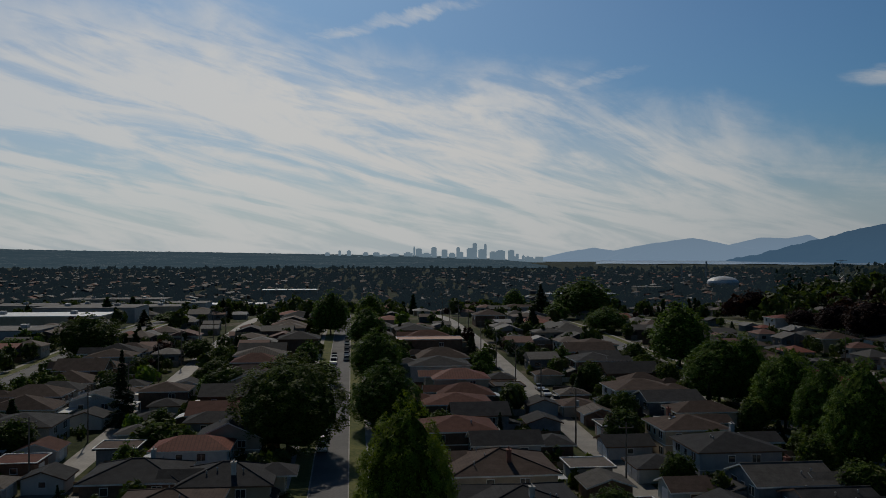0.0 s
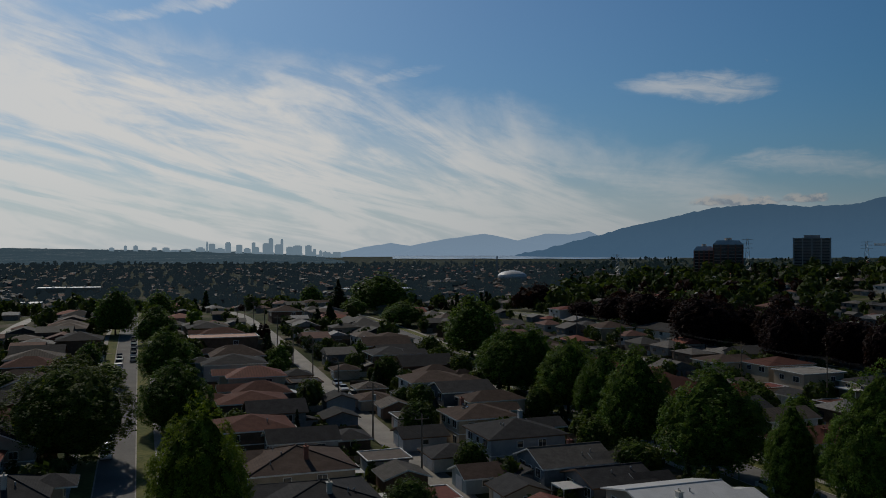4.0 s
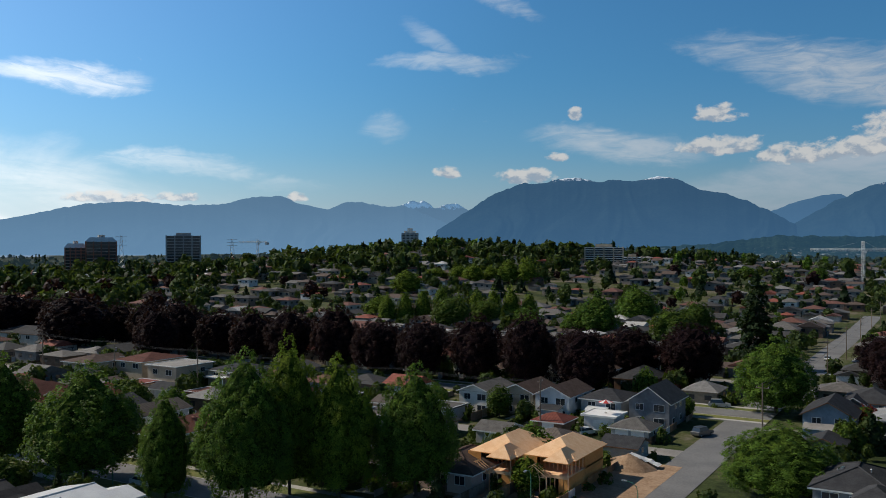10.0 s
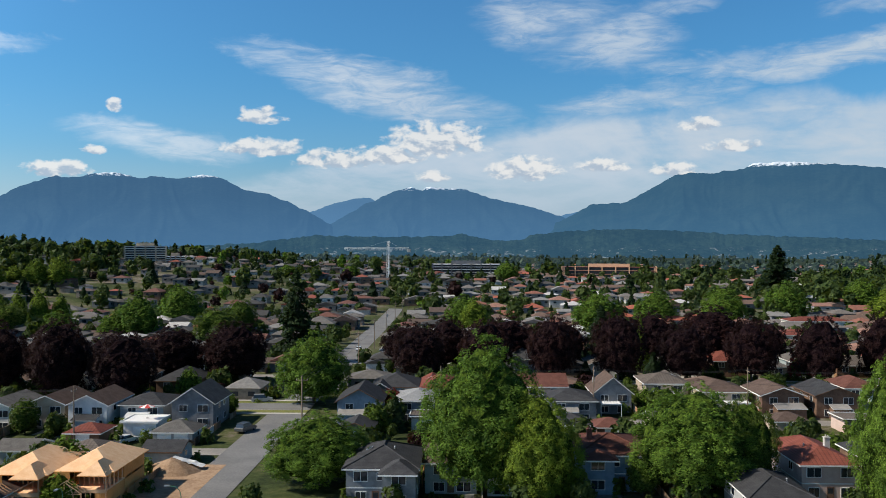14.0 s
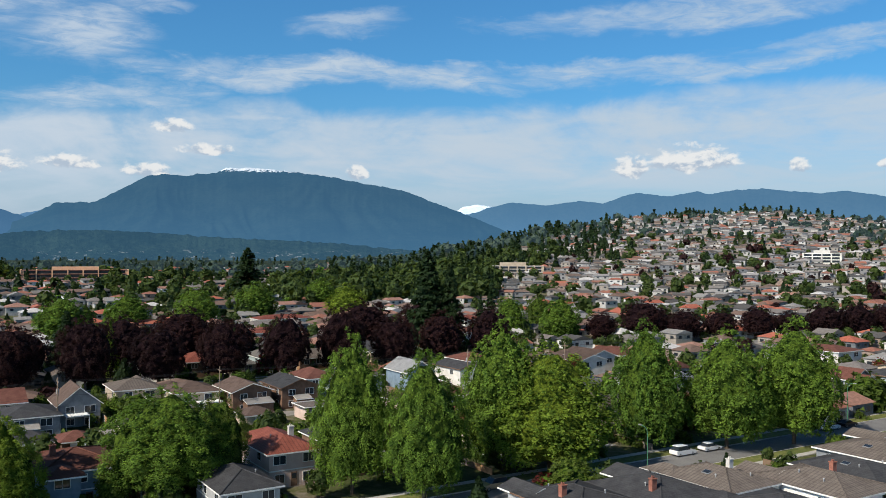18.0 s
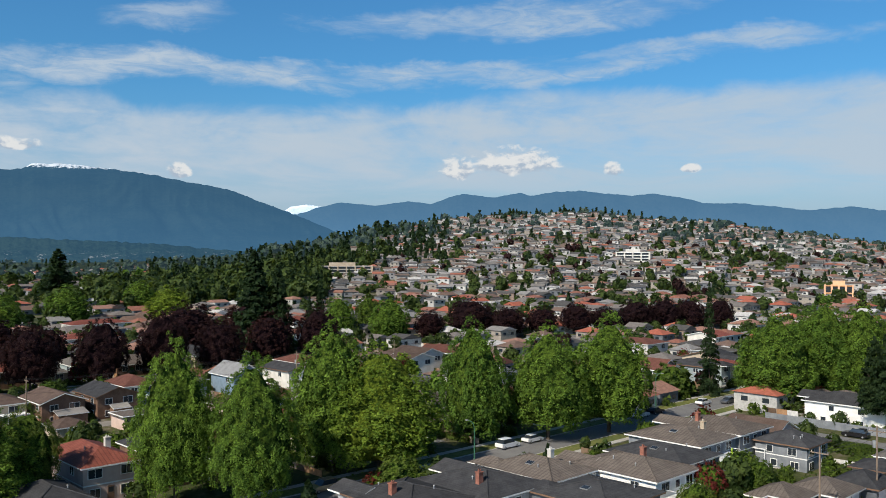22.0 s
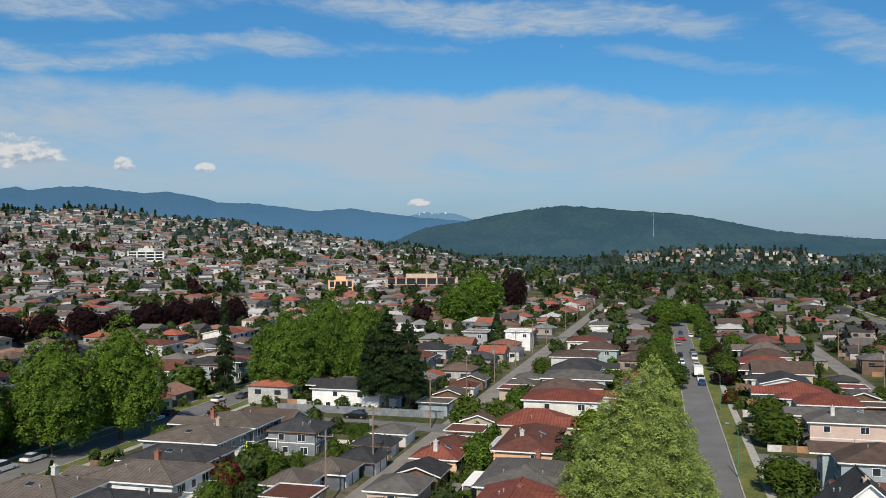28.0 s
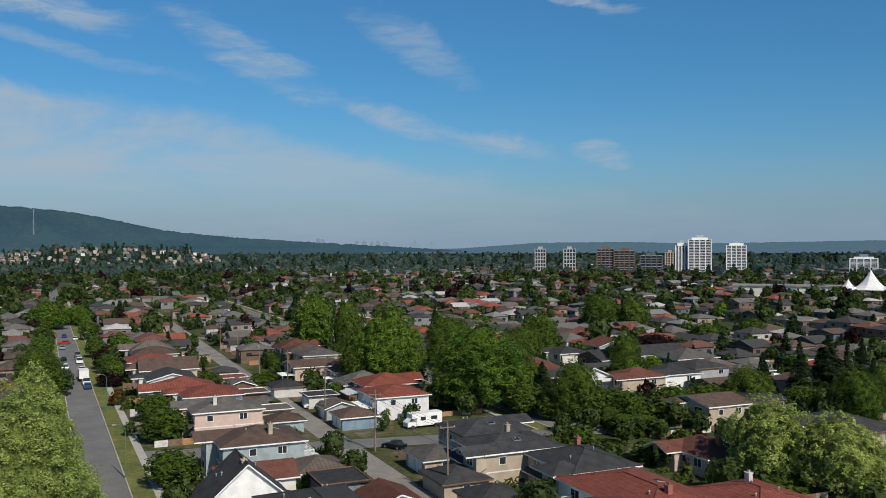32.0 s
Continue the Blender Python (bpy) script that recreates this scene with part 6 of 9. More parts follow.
# ---------- the rest of the lots ----------
def fill_rows():
    rng = random.Random(5)
    walls = ["stucco_w", "stucco_w", "stucco_b", "stucco_b", "stucco_b", "stucco_p", "stucco_g", "stucco_g", "side_w", "side_g", "side_t", "brown", "brown"]
    roofs = ["roof_d", "roof_d", "roof_d", "roof_g", "roof_g", "roof_b", "roof_b", "roof_b", "roof_m", "roof_m", "roof_r", "roof_t", "roof_t", "roof_t"]
    rows = [(-25, -500, 330), (25, -500, 330), (69, -500, -60), (76, 60, 330), (115, -500, -60), (132, -20, 330), (199, -20, 330), (214, -420, -60), (247, -20, 330),
            (260, -400, -60), (287, -20, 330), (-68, 170, 330), (-68, -440, -120), (-114, 170, 330), (-160, 170, 330), (310, -380, -60), (336, -380, -60)]
    for y, x0, x1 in rows:
        x = x0 + rng.uniform(0, 6)
        while x < x1:
            w, d = rng.uniform(8.6, 10.2), rng.uniform(11.5, 14)
            if 105 < math.hypot(x, y) < 285 and clear(x, y, w, d, 0.6):
                tall = rng.random() < 0.6
                eave = rng.uniform(4.5, 5.1) if tall else rng.uniform(3.2, 3.8)
                red = 0.2 if x > 60 else 0.05
                # western lots draw darker roofs and walls, in place of backlit shade
                roof = "roof_r" if rng.random() < red else rng.choice(roofs if x > -20 else ["roof_d", "roof_d", "roof_b", "roof_b", "roof_b", "roof_m", "roof_t"])
                house(x, y + rng.uniform(-1.2, 1.2), eave + rng.uniform(1.7, 2.4), w, d, rng.choice(("hip", "hip", "hip", "gable")), rng.choice("xyy"), rng.choice(walls if x > -90 or y > 150 else ["brown", "brown", "side_d", "side_g", "stucco_g", "stucco_b", "brick"]), roof, eave, 2 if math.hypot(x, y) < 175 else 1)
            x += rng.uniform(10.2, 12.4)
    for y, x0, x1 in rows:                # narrower houses in what is left
        x = x0
        while x < x1:
            w, d = rng.uniform(6.6, 7.8), rng.uniform(10, 12)
            if 110 < math.hypot(x, y) < 250 and clear(x, y, w, d, 0.5):
                eave = rng.uniform(3.6, 5.2)
                house(x, y + rng.uniform(-1, 1), eave + rng.uniform(1.2, 1.8), w, d, rng.choice(("hip", "gable")), "y", rng.choice(walls), rng.choice(roofs), eave, 1)
            x += 3.0
    for y, s in ((44, 1), (44, -1), (-46.5, 1), (-46.5, -1), (150, -1), (150, 1), (178, 1), (178, -1), (238, 1), (238, -1)):
        a, b = [(l[1], l[2]) for l in LANES if l[0] == y][0]
        x = max(a, -400) + 4
        while x < min(b, 320):
            yy = y + s * (2.5 + 4.2)
            if 105 < math.hypot(x, yy) < 230 and clear(x, yy, 6, 6.6, 0.8) and rng.random() < 0.9:
                house(x, yy, 3.7, 6, 6.4, rng.choice(("hip", "gable", "flat")), "x", rng.choice(walls), rng.choice(roofs), 2.6, 1)
            x += rng.uniform(9.5, 14)


fill_rows()


far_trees_first = []


def yard_trees():
    """Small garden trees behind and between the houses, on the free places of the lots."""
    rng = random.Random(77)
    kinds = ["dark", "dark", "maple", "yellow", "shrub", "shrub", "hedge", "conifer", "redtree", "dark"]
    made = 0
    for hx, hy, w, d in list(HOUSES):
        r = math.hypot(hx, hy)
        if r > 270 or w < 7.0:
            continue
        for k in range(5 if hx < -100 and hy < 140 else 2):
            px = hx + rng.choice((-1, 1)) * (w / 2 + rng.uniform(-2.0, 1.6))
            py = hy + rng.choice((-1, 1)) * (d / 2 + rng.uniform(2.0, 6.5))
            if -17 < py < 2 and px > 40:
                continue
            if made < 240 and rng.random() < 0.55 and clear(px, py, 2.2, 2.2, 0.3):
                kind = rng.choice(kinds if hx > -100 else ["dark", "dark", "dark", "maple", "shrub", "conifer"])
                h = rng.uniform(2.6, 4.2) if kind in ("shrub", "hedge") else rng.uniform(4.0, 7.5)
                plant(kind, px, py, h + terrain(px, py), h * (rng.uniform(0.7, 1.0) if kind != "conifer" else 0.45))
                made += 1
    for i in range(4):                        # small trees on the grass strip beside the long street
        px = 108 + i * 34 + rng.uniform(-5, 5)
        py = -11.2 + rng.uniform(-0.8, 0.8)
        if clear(px, py, 1.0, 0.5, 0.0) and abs(px - 157) > 9:
            h = rng.uniform(3.2, 5.2)
            plant(rng.choice(("dark", "maple", "dark", "redtree", "yellow")), px, py, h + terrain(px, py), h * 0.9)

    for i in range(8):                        # larger trees over the far part of the street
        for sg in (-1, 1):
            px, py = 240 + i * 31 + sg * 6 + rng.uniform(-6, 6), 0.0
            py = -7.8 + 0.0173 * (px - 30) + sg * rng.uniform(6.8, 8.8)
            h = rng.uniform(5.0, 7.5)
            plant(rng.choice(("dark", "maple", "dark")), px, py, h + terrain(px, py), h * 0.95)

    for i in range(34):                       # trees over the far end of the northern avenue
        far_trees_first.append((-38 + rng.uniform(-8, 8), 490 + i * 13 + rng.uniform(-4, 4), rng.uniform(5, 9)))
    for i in range(9):                        # a row of poplars beyond the purple trees
        px, py = -222 + i * 6.6, 322 + i * 4.6
        plant("yellow2", px, py, 15 + (i * 5 % 4) + terrain(px, py), 8.0)


yard_trees()

# ---------- beyond: houses and trees too many to count ----------
FAR_WALLS = island("far_walls", [(0, (0.42, 0.40, 0.37)), (0.14, (0.28, 0.23, 0.175)), (0.34, (0.19, 0.19, 0.185)), (0.54, (0.26, 0.21, 0.18)), (0.7, (0.11, 0.12, 0.13)), (0.84, (0.14, 0.095, 0.07)), (0.95, (0.62, 0.61, 0.59))], 0.85)
FAR_ROOFS = island("far_roofs", [(0, (0.055, 0.054, 0.054)), (0.28, (0.13, 0.122, 0.115)), (0.48, (0.10, 0.072, 0.06)), (0.66, (0.15, 0.07, 0.055)), (0.78, (0.24, 0.075, 0.052)), (0.86, (0.20, 0.195, 0.19)), (0.96, (0.42, 0.41, 0.40))], 0.8)
HILL_WALLS = island("hill_walls", [(0, (0.40, 0.39, 0.37)), (0.2, (0.30, 0.27, 0.235)), (0.42, (0.22, 0.22, 0.225)), (0.62, (0.54, 0.53, 0.51)), (0.74, (0.14, 0.15, 0.165)), (0.88, (0.26, 0.20, 0.165))], 0.85)
EAST_ROOFS = island("east_roofs", [(0, (0.075, 0.072, 0.07)), (0.16, (0.16, 0.145, 0.135)), (0.34, (0.15, 0.10, 0.08)), (0.50, (0.24, 0.105, 0.075)), (0.66, (0.33, 0.105, 0.068)), (0.78, (0.27, 0.15, 0.115)), (0.86, (0.22, 0.215, 0.21)), (0.95, (0.46, 0.45, 0.44))], 0.8)
HILL_ROOFS = island("hill_roofs", [(0, (0.085, 0.082, 0.08)), (0.24, (0.17, 0.16, 0.15)), (0.44, (0.15, 0.11, 0.09)), (0.60, (0.24, 0.12, 0.09)), (0.72, (0.30, 0.115, 0.078)), (0.80, (0.25, 0.24, 0.235)), (0.93, (0.45, 0.44, 0.43))], 0.8)
FAR_GLASS = M["glass"]


class Town:
    """Houses joined into one mesh: walls, roofs and window bands are islands of their own."""

    def __init__(self):
        self.s = Shape()

    def house(self, x, y, w, d, eave, top, hip, turn, windows=True):
        z = terrain(x, y)
        t = Shape()
        hw, hd = w / 2, d / 2
        t.box(-hw, hw, -hd, hd, -3.0, eave, 0)
        W, D = hw + 0.5, hd + 0.5
        R = max(0.3, W - D) if hip else W
        n = len(t.v)
        t.v += [(-W, -D, eave), (W, -D, eave), (W, D, eave), (-W, D, eave), (-R, 0, top), (R, 0, top)]
        for q in ((0, 1, 5, 4), (2, 3, 4, 5), (1, 2, 5), (3, 0, 4), (3, 2, 1, 0)):
            t.f.append(tuple(n + i for i in q))
            t.s.append(1)
        if windows:
            for zc in ((eave - 1.9, eave - 0.8), (eave - 4.5, eave - 3.4))[: 2 if eave > 5 else 1]:
                for k in (-0.5, 0.5):
                    for sg in (-1, 1):
                        t.face([(k * hw - 0.8, sg * (hd + 0.03), zc[0]), (k * hw + 0.8, sg * (hd + 0.03), zc[0]), (k * hw + 0.8, sg * (hd + 0.03), zc[1]), (k * hw - 0.8, sg * (hd + 0.03), zc[1])], 2)
                        t.face([(sg * (hw + 0.03), k * hd - 0.8, zc[0]), (sg * (hw + 0.03), k * hd + 0.8, zc[0]), (sg * (hw + 0.03), k * hd + 0.8, zc[1]), (sg * (hw + 0.03), k * hd - 0.8, zc[1])], 2)
        c, sn = math.cos(turn), math.sin(turn)
        n = len(self.s.v)
        self.s.v += [(x + vx * c - vy * sn, y + vx * sn + vy * c, z + vz) for vx, vy, vz in t.v]
        self.s.f += [tuple(n + i for i in f) for f in t.f]
        self.s.s += t.s

    def done(self, name, label, walls, roofs):
        ob = new(name, self.s.mesh(name, [walls, roofs, FAR_GLASS]))
        tagged(ob, label, "houses", kind="stuff")


WOODS = {}
# haze over the far woods is emitted by the trees' own materials
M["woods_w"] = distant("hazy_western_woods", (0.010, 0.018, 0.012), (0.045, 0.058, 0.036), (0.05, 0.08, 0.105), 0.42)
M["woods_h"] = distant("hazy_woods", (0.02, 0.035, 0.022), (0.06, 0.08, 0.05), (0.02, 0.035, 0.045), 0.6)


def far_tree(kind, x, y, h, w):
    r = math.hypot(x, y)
    # distant trees swap to the foliage with emitted haze
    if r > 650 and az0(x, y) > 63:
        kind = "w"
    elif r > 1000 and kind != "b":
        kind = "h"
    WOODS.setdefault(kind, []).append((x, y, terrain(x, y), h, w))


def az0(x, y):
    return math.degrees(math.atan2(-x, y))


def far_town():
    rng = random.Random(11)
    near, east, hill = Town(), Town(), Town()
    rows = [-3.5 - 88.5 * k for k in range(15)] + [97.0, 208.0] + [300.0 + 92.0 * k for k in range(12)]
    for base in rows:
        for side in (-21, 21, -38, 38):
            back = abs(side) == 38
            x = -1900.0 + rng.uniform(0, 9)
            while x < 1500:
                x += rng.uniform(9.0, 11.6)
                y = base + side + rng.uniform(-4, 4)
                r = math.hypot(x, y)
                if r > (1900 if az0(x, y) > 60 else 1420) or r < 200:
                    continue
                az = math.degrees(math.atan2(-x, y))
                if az > 118 or az < -150 or (-78 < az < -26 and r > 560):
                    continue
                cross = (x + 38) % 192
                if cross < 7 or cross > 185:
                    continue
                dens = 0.74 if az < -60 else 0.62 if az < 10 else 0.56
                if r < 520 and not clear(x, y, 6 if back else 10, 6 if back else 11, 0.6):
                    continue
                if back:
                    dens *= 0.6
                if rng.random() > dens:
                    h = rng.uniform(2.5, 5) if back else rng.uniform(3.5, 9.5)
                    far_tree(rng.choice(("a", "a", "e", "b", "e")) if rng.random() < 0.9 else rng.choice(("c", "d")), x, y, h, h * rng.uniform(0.6, 0.95))
                    continue
                if back:
                    (east if -84 < az < 0 else near).house(x, y, 6.2, 6.2, 2.6, 3.8, rng.random() < 0.5, rng.choice((0, math.pi / 2)), False)
                    continue
                w, d = rng.uniform(8.4, 10.5), rng.uniform(9.5, 12.5)
                eave = rng.uniform(3.8, 4.9) if rng.random() < 0.5 else rng.uniform(2.8, 3.6)
                for _ in range(2):
                    if rng.random() < 0.55:
                        h = rng.uniform(2.5, 7.5) if rng.random() < 0.85 else rng.uniform(8, 13)
                        far_tree(rng.choice("aaeeebbd" if rng.random() < 0.3 else "aeeab"), x + rng.uniform(-6, 6), y + rng.choice((-1, 1)) * rng.uniform(6.0, 10), h, h * rng.uniform(0.6, 0.95))
                (east if -84 < az < 0 else near).house(x, y, w, d, eave, eave + rng.uniform(1.4, 2.2), rng.random() < 0.7, rng.choice((0, math.pi / 2)), r < 900)
    # the eastern hill: close terraces of houses along the slope, with gardens between
    for row in range(0, 70):
        r = 560 + row * 11.2
        az = -26.0 - rng.uniform(0, 0.5)
        while az > -79:
            az -= math.degrees(rng.uniform(8.6, 12.4) / r)
            rr = r + rng.uniform(-3, 3)
            a = radians(az)
            x, y = -math.sin(a) * rr, math.cos(a) * rr
            woods = az > -33 - (rr - 575) * 0.011 or (az > -40 and rng.random() < 0.45)
            grove = noise.noise(Vector((x * 0.011, y * 0.011, 4.0)))
            if woods or rng.random() < 0.06:
                continue
            if rng.random() < 0.36 + 0.7 * max(0.0, grove):
                h = rng.uniform(3.0, 7.0) if rng.random() < 0.8 else rng.uniform(7, 11)
                far_tree(rng.choice("aaeebbd"), x, y, h, h * rng.uniform(0.6, 1.0))
                continue
            eave = rng.uniform(2.6, 3.7) if rng.random() < 0.7 else rng.uniform(4.2, 5.4)
            hill.house(x, y, rng.uniform(7.6, 11.0), rng.uniform(6.0, 8.0), eave, eave + rng.uniform(0.9, 1.7), rng.random() < 0.65, a + rng.choice((0, 0, 0, math.pi / 2)) + rng.uniform(-0.25, 0.25), rr < 1000)
            if rng.random() < 0.45:
                h = rng.uniform(2.0, 4.5)
                far_tree(rng.choice("aeeb"), x + rng.uniform(-5, 5), y + rng.uniform(-5, 5), h, h * 0.9)
    # pale terraces under the wooded mountain
    for row in range(9):
        r = 1560 + row * 34
        az = -86.5
        while az > -99:
            az -= math.degrees(rng.uniform(10.5, 15) / r)
            a = radians(az)
            if rng.random() < 0.6:
                near.house(-math.sin(a) * r, math.cos(a) * r, 8, 7, 4.4, 5.8, True, 0.0, False)
            elif rng.random() < 0.7:
                far_tree("b", -math.sin(a) * r, math.cos(a) * r, 8, 5)
    # what is still free between the nearer lots
    y = -230.0
    while y < 420:
        x = -330.0
        while x < 560:
            px, py = x + rng.uniform(-2.5, 2.5), y + rng.uniform(-2.5, 2.5)
            r, az = math.hypot(px, py), az0(px, py)
            x += 7.5
            if not 112 < r < (575 if az < -20 else 430) or az > 118 or az < -152 or (-66 < px < -40 and 104 < py < 145):
                continue
            if r > 190 and rng.random() < 0.5 and clear(px, py, 8.5, 10, 0.4):
                eave = rng.uniform(2.8, 4.4)
                (east if -84 < az < 0 else near).house(px, py, rng.uniform(7.4, 8.6), rng.uniform(8.5, 10.5), eave, eave + rng.uniform(1.3, 2.0), rng.random() < 0.6, rng.choice((0, math.pi / 2)))
                HOUSES.append((px, py, 8.5, 10))
            elif rng.random() < 0.62 and clear(px, py, 2.6, 2.6, 0.2):
                h = rng.uniform(2.4, 6.5)
                far_tree(rng.choice("aaeeeaab") if rng.random() < 0.93 else rng.choice("cd"), px, py, h, h * rng.uniform(0.7, 1.0))
        y += 7.5
    near.done("far_houses", "distant houses with brown and grey roofs among trees", FAR_WALLS, FAR_ROOFS)
    east.done("far_houses", "distant houses with red, brown and grey roofs among trees", HILL_WALLS, EAST_ROOFS)
    hill.done("hillside_houses", "dense pale houses climbing the hillside", HILL_WALLS, HILL_ROOFS)


far_town()


def wooded():
    rng = random.Random(21)
    for px, py, h in far_trees_first:
        far_tree(rng.choice("aae"), px, py, h, h * 0.9)
    # belts of trees: (compass from, to, distance from, to, how many, kinds, height)
    belts = [(64, 20, 620, 1000, 380, "aaabe", 13), (40, 12, 880, 1010, 160, "abbc", 13), (20, -26, 800, 1250, 260, "aabc", 12), (66, 46, 420, 640, 90, "aad", 12), (112, 62, 430, 900, 560, "aaaeb", 8), (112, 60, 900, 2300, 1900, "aaaeb", 8),
             (-25, -44, 780, 1360, 620, "bbab", 12), (-22, -36, 560, 820, 520, "aaebb", 11), (-10, -26, 540, 1100, 260, "aaeb", 9), (-44, -76, 1270, 1330, 130, "ba", 8), (-46, -57, 1285, 1330, 46, "b", 11), (-70, -100, 700, 1500, 560, "aabbb", 10), (-84, -142, 420, 1000, 620, "aaeebd", 8), (-84, -142, 1000, 1500, 640, "aab", 10), (-100, -142, 1500, 2600, 750, "aab", 12), (60, -30, 1700, 3000, 1100, "aab", 9),
             (64, -24, 1000, 1900, 500, "aab", 11), (-142, -150, 300, 1500, 60, "ab", 11), (-66, -98, 1500, 2300, 350, "aabb", 12)]
    for a0, a1, r0, r1, n, kinds, h in belts:
        for i in range(n):
            az = radians(rng.uniform(a1, a0))
            r = math.sqrt(rng.uniform(r0 * r0, r1 * r1))
            x, y = -math.sin(az) * r, math.cos(az) * r
            hh = h * rng.uniform(0.6, 1.35)
            k = rng.choice(kinds)
            if r < 520 and not clear(x, y, 8, 8, 0):
                continue
            far_tree(k, x, y, hh, hh * (rng.uniform(0.4, 0.55) if k in "bc" else rng.uniform(0.7, 1.0)))


wooded()


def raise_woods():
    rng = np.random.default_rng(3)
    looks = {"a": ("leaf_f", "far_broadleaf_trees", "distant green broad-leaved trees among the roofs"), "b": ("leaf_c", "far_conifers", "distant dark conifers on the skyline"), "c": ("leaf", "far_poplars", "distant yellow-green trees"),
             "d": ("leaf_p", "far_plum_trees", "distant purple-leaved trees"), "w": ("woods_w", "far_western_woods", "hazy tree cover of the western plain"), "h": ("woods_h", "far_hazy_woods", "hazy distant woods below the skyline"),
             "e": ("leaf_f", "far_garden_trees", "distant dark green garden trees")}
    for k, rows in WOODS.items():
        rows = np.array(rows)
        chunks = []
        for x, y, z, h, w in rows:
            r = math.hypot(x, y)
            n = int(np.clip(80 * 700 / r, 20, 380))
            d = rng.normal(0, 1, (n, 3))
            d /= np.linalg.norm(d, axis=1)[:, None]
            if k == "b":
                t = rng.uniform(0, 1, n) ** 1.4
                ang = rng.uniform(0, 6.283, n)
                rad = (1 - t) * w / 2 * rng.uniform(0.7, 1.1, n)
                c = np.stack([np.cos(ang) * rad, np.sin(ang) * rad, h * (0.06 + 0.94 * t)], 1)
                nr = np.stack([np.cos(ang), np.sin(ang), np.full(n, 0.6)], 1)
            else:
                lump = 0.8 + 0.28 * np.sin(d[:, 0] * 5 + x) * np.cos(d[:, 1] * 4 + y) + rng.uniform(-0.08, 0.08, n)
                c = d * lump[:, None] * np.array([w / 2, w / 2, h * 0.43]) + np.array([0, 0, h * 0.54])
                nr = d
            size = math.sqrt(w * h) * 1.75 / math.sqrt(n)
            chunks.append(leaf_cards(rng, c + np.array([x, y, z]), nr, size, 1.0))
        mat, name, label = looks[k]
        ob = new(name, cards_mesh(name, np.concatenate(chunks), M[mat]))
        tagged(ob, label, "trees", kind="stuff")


raise_woods()


# ---------- mountains, inlet and skyline ----------
def line(knots, v):
    """Straight lines through (place, height) knots."""
    if v <= knots[0][0]:
        return knots[0][1]
    for (a, x), (b, y) in zip(knots, knots[1:]):
        if v <= b:
            return x + (y - x) * (v - a) / (b - a)
    return knots[-1][1]


def mountain(name, label, ridge, r0, r1, mat, base=-20.0, rough=1.0, seed=0.0, trees=0.0):
    """A range whose crest stands at the given heights (degrees) by compass direction, with spurs and ravines."""
    ridge = sorted(ridge)
    a0, a1 = ridge[0][0], ridge[-1][0]
    n, m = max(60, int((a1 - a0) * 14)), 30
    verts, faces = [], []
    for i in range(n + 1):
        az = a0 + (a1 - a0) * i / n
        el = (line(ridge, az - 0.12) + 2 * line(ridge, az) + line(ridge, az + 0.12)) / 4
        jag = 6.5 * noise.noise(Vector((az * 1.6, seed, 0))) + 3.4 * noise.noise(Vector((az * 4.1, seed, 1))) + 1.0 * noise.noise(Vector((az * 10.3, seed, 3)))
        crest = 36 + r1 * math.tan(radians(el)) + rough * jag + trees * noise.noise(Vector((az * 23.0, seed, 2)))
        for j in range(m + 4):
            k = j / m
            r = r0 + (r1 - r0) * k
            if k <= 1:
                # spurs run down from the crest and part towards the foot
                u = az * 0.3 + 1.3 * noise.noise(Vector((az * 0.2, k * 2.2, seed)))
                spur = (1 - abs(noise.noise(Vector((u, k * 0.35, seed + 4))) * 2)) * 0.55 + (1 - abs(noise.noise(Vector((u * 2.7, k * 0.9, seed + 6))) * 2)) * 0.28
                fold = (spur - 0.55) * 0.2 * math.sin(k * math.pi) ** 0.8
                z = base + (crest - base) * max(0.0, k ** 1.4 + fold)
                z = min(z, 36 + (crest - 36) * r / r1) if crest > 36 else z
            else:
                z = crest - (k - 1) * 600
            a = radians(az)
            verts.append((-math.sin(a) * r, math.cos(a) * r, z))
    w = m + 4
    for i in range(n):
        for j in range(w - 1):
            a, b = i * w + j, (i + 1) * w + j
            faces.append((a + 1, b + 1, b, a))
    ob = mesh_object(name, verts, faces, [mat], smooth=True)
    tagged(ob, label, "mountain", kind="structure")
    return ob


# the blue of these ranges is haze given by each material's emission
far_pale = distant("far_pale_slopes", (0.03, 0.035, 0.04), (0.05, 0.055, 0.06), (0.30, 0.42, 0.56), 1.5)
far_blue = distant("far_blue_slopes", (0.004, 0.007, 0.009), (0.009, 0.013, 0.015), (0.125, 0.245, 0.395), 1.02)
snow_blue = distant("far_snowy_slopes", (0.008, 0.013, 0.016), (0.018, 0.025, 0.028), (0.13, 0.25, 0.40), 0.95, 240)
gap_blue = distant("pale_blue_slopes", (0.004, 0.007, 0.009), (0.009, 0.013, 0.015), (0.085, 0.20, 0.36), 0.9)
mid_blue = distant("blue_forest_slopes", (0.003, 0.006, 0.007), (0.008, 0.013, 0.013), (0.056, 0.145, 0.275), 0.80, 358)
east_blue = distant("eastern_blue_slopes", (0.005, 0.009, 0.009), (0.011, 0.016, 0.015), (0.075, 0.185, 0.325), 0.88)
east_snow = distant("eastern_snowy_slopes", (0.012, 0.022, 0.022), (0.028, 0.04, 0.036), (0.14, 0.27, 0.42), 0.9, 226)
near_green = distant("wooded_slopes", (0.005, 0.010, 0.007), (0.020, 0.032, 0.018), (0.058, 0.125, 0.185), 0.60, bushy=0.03)
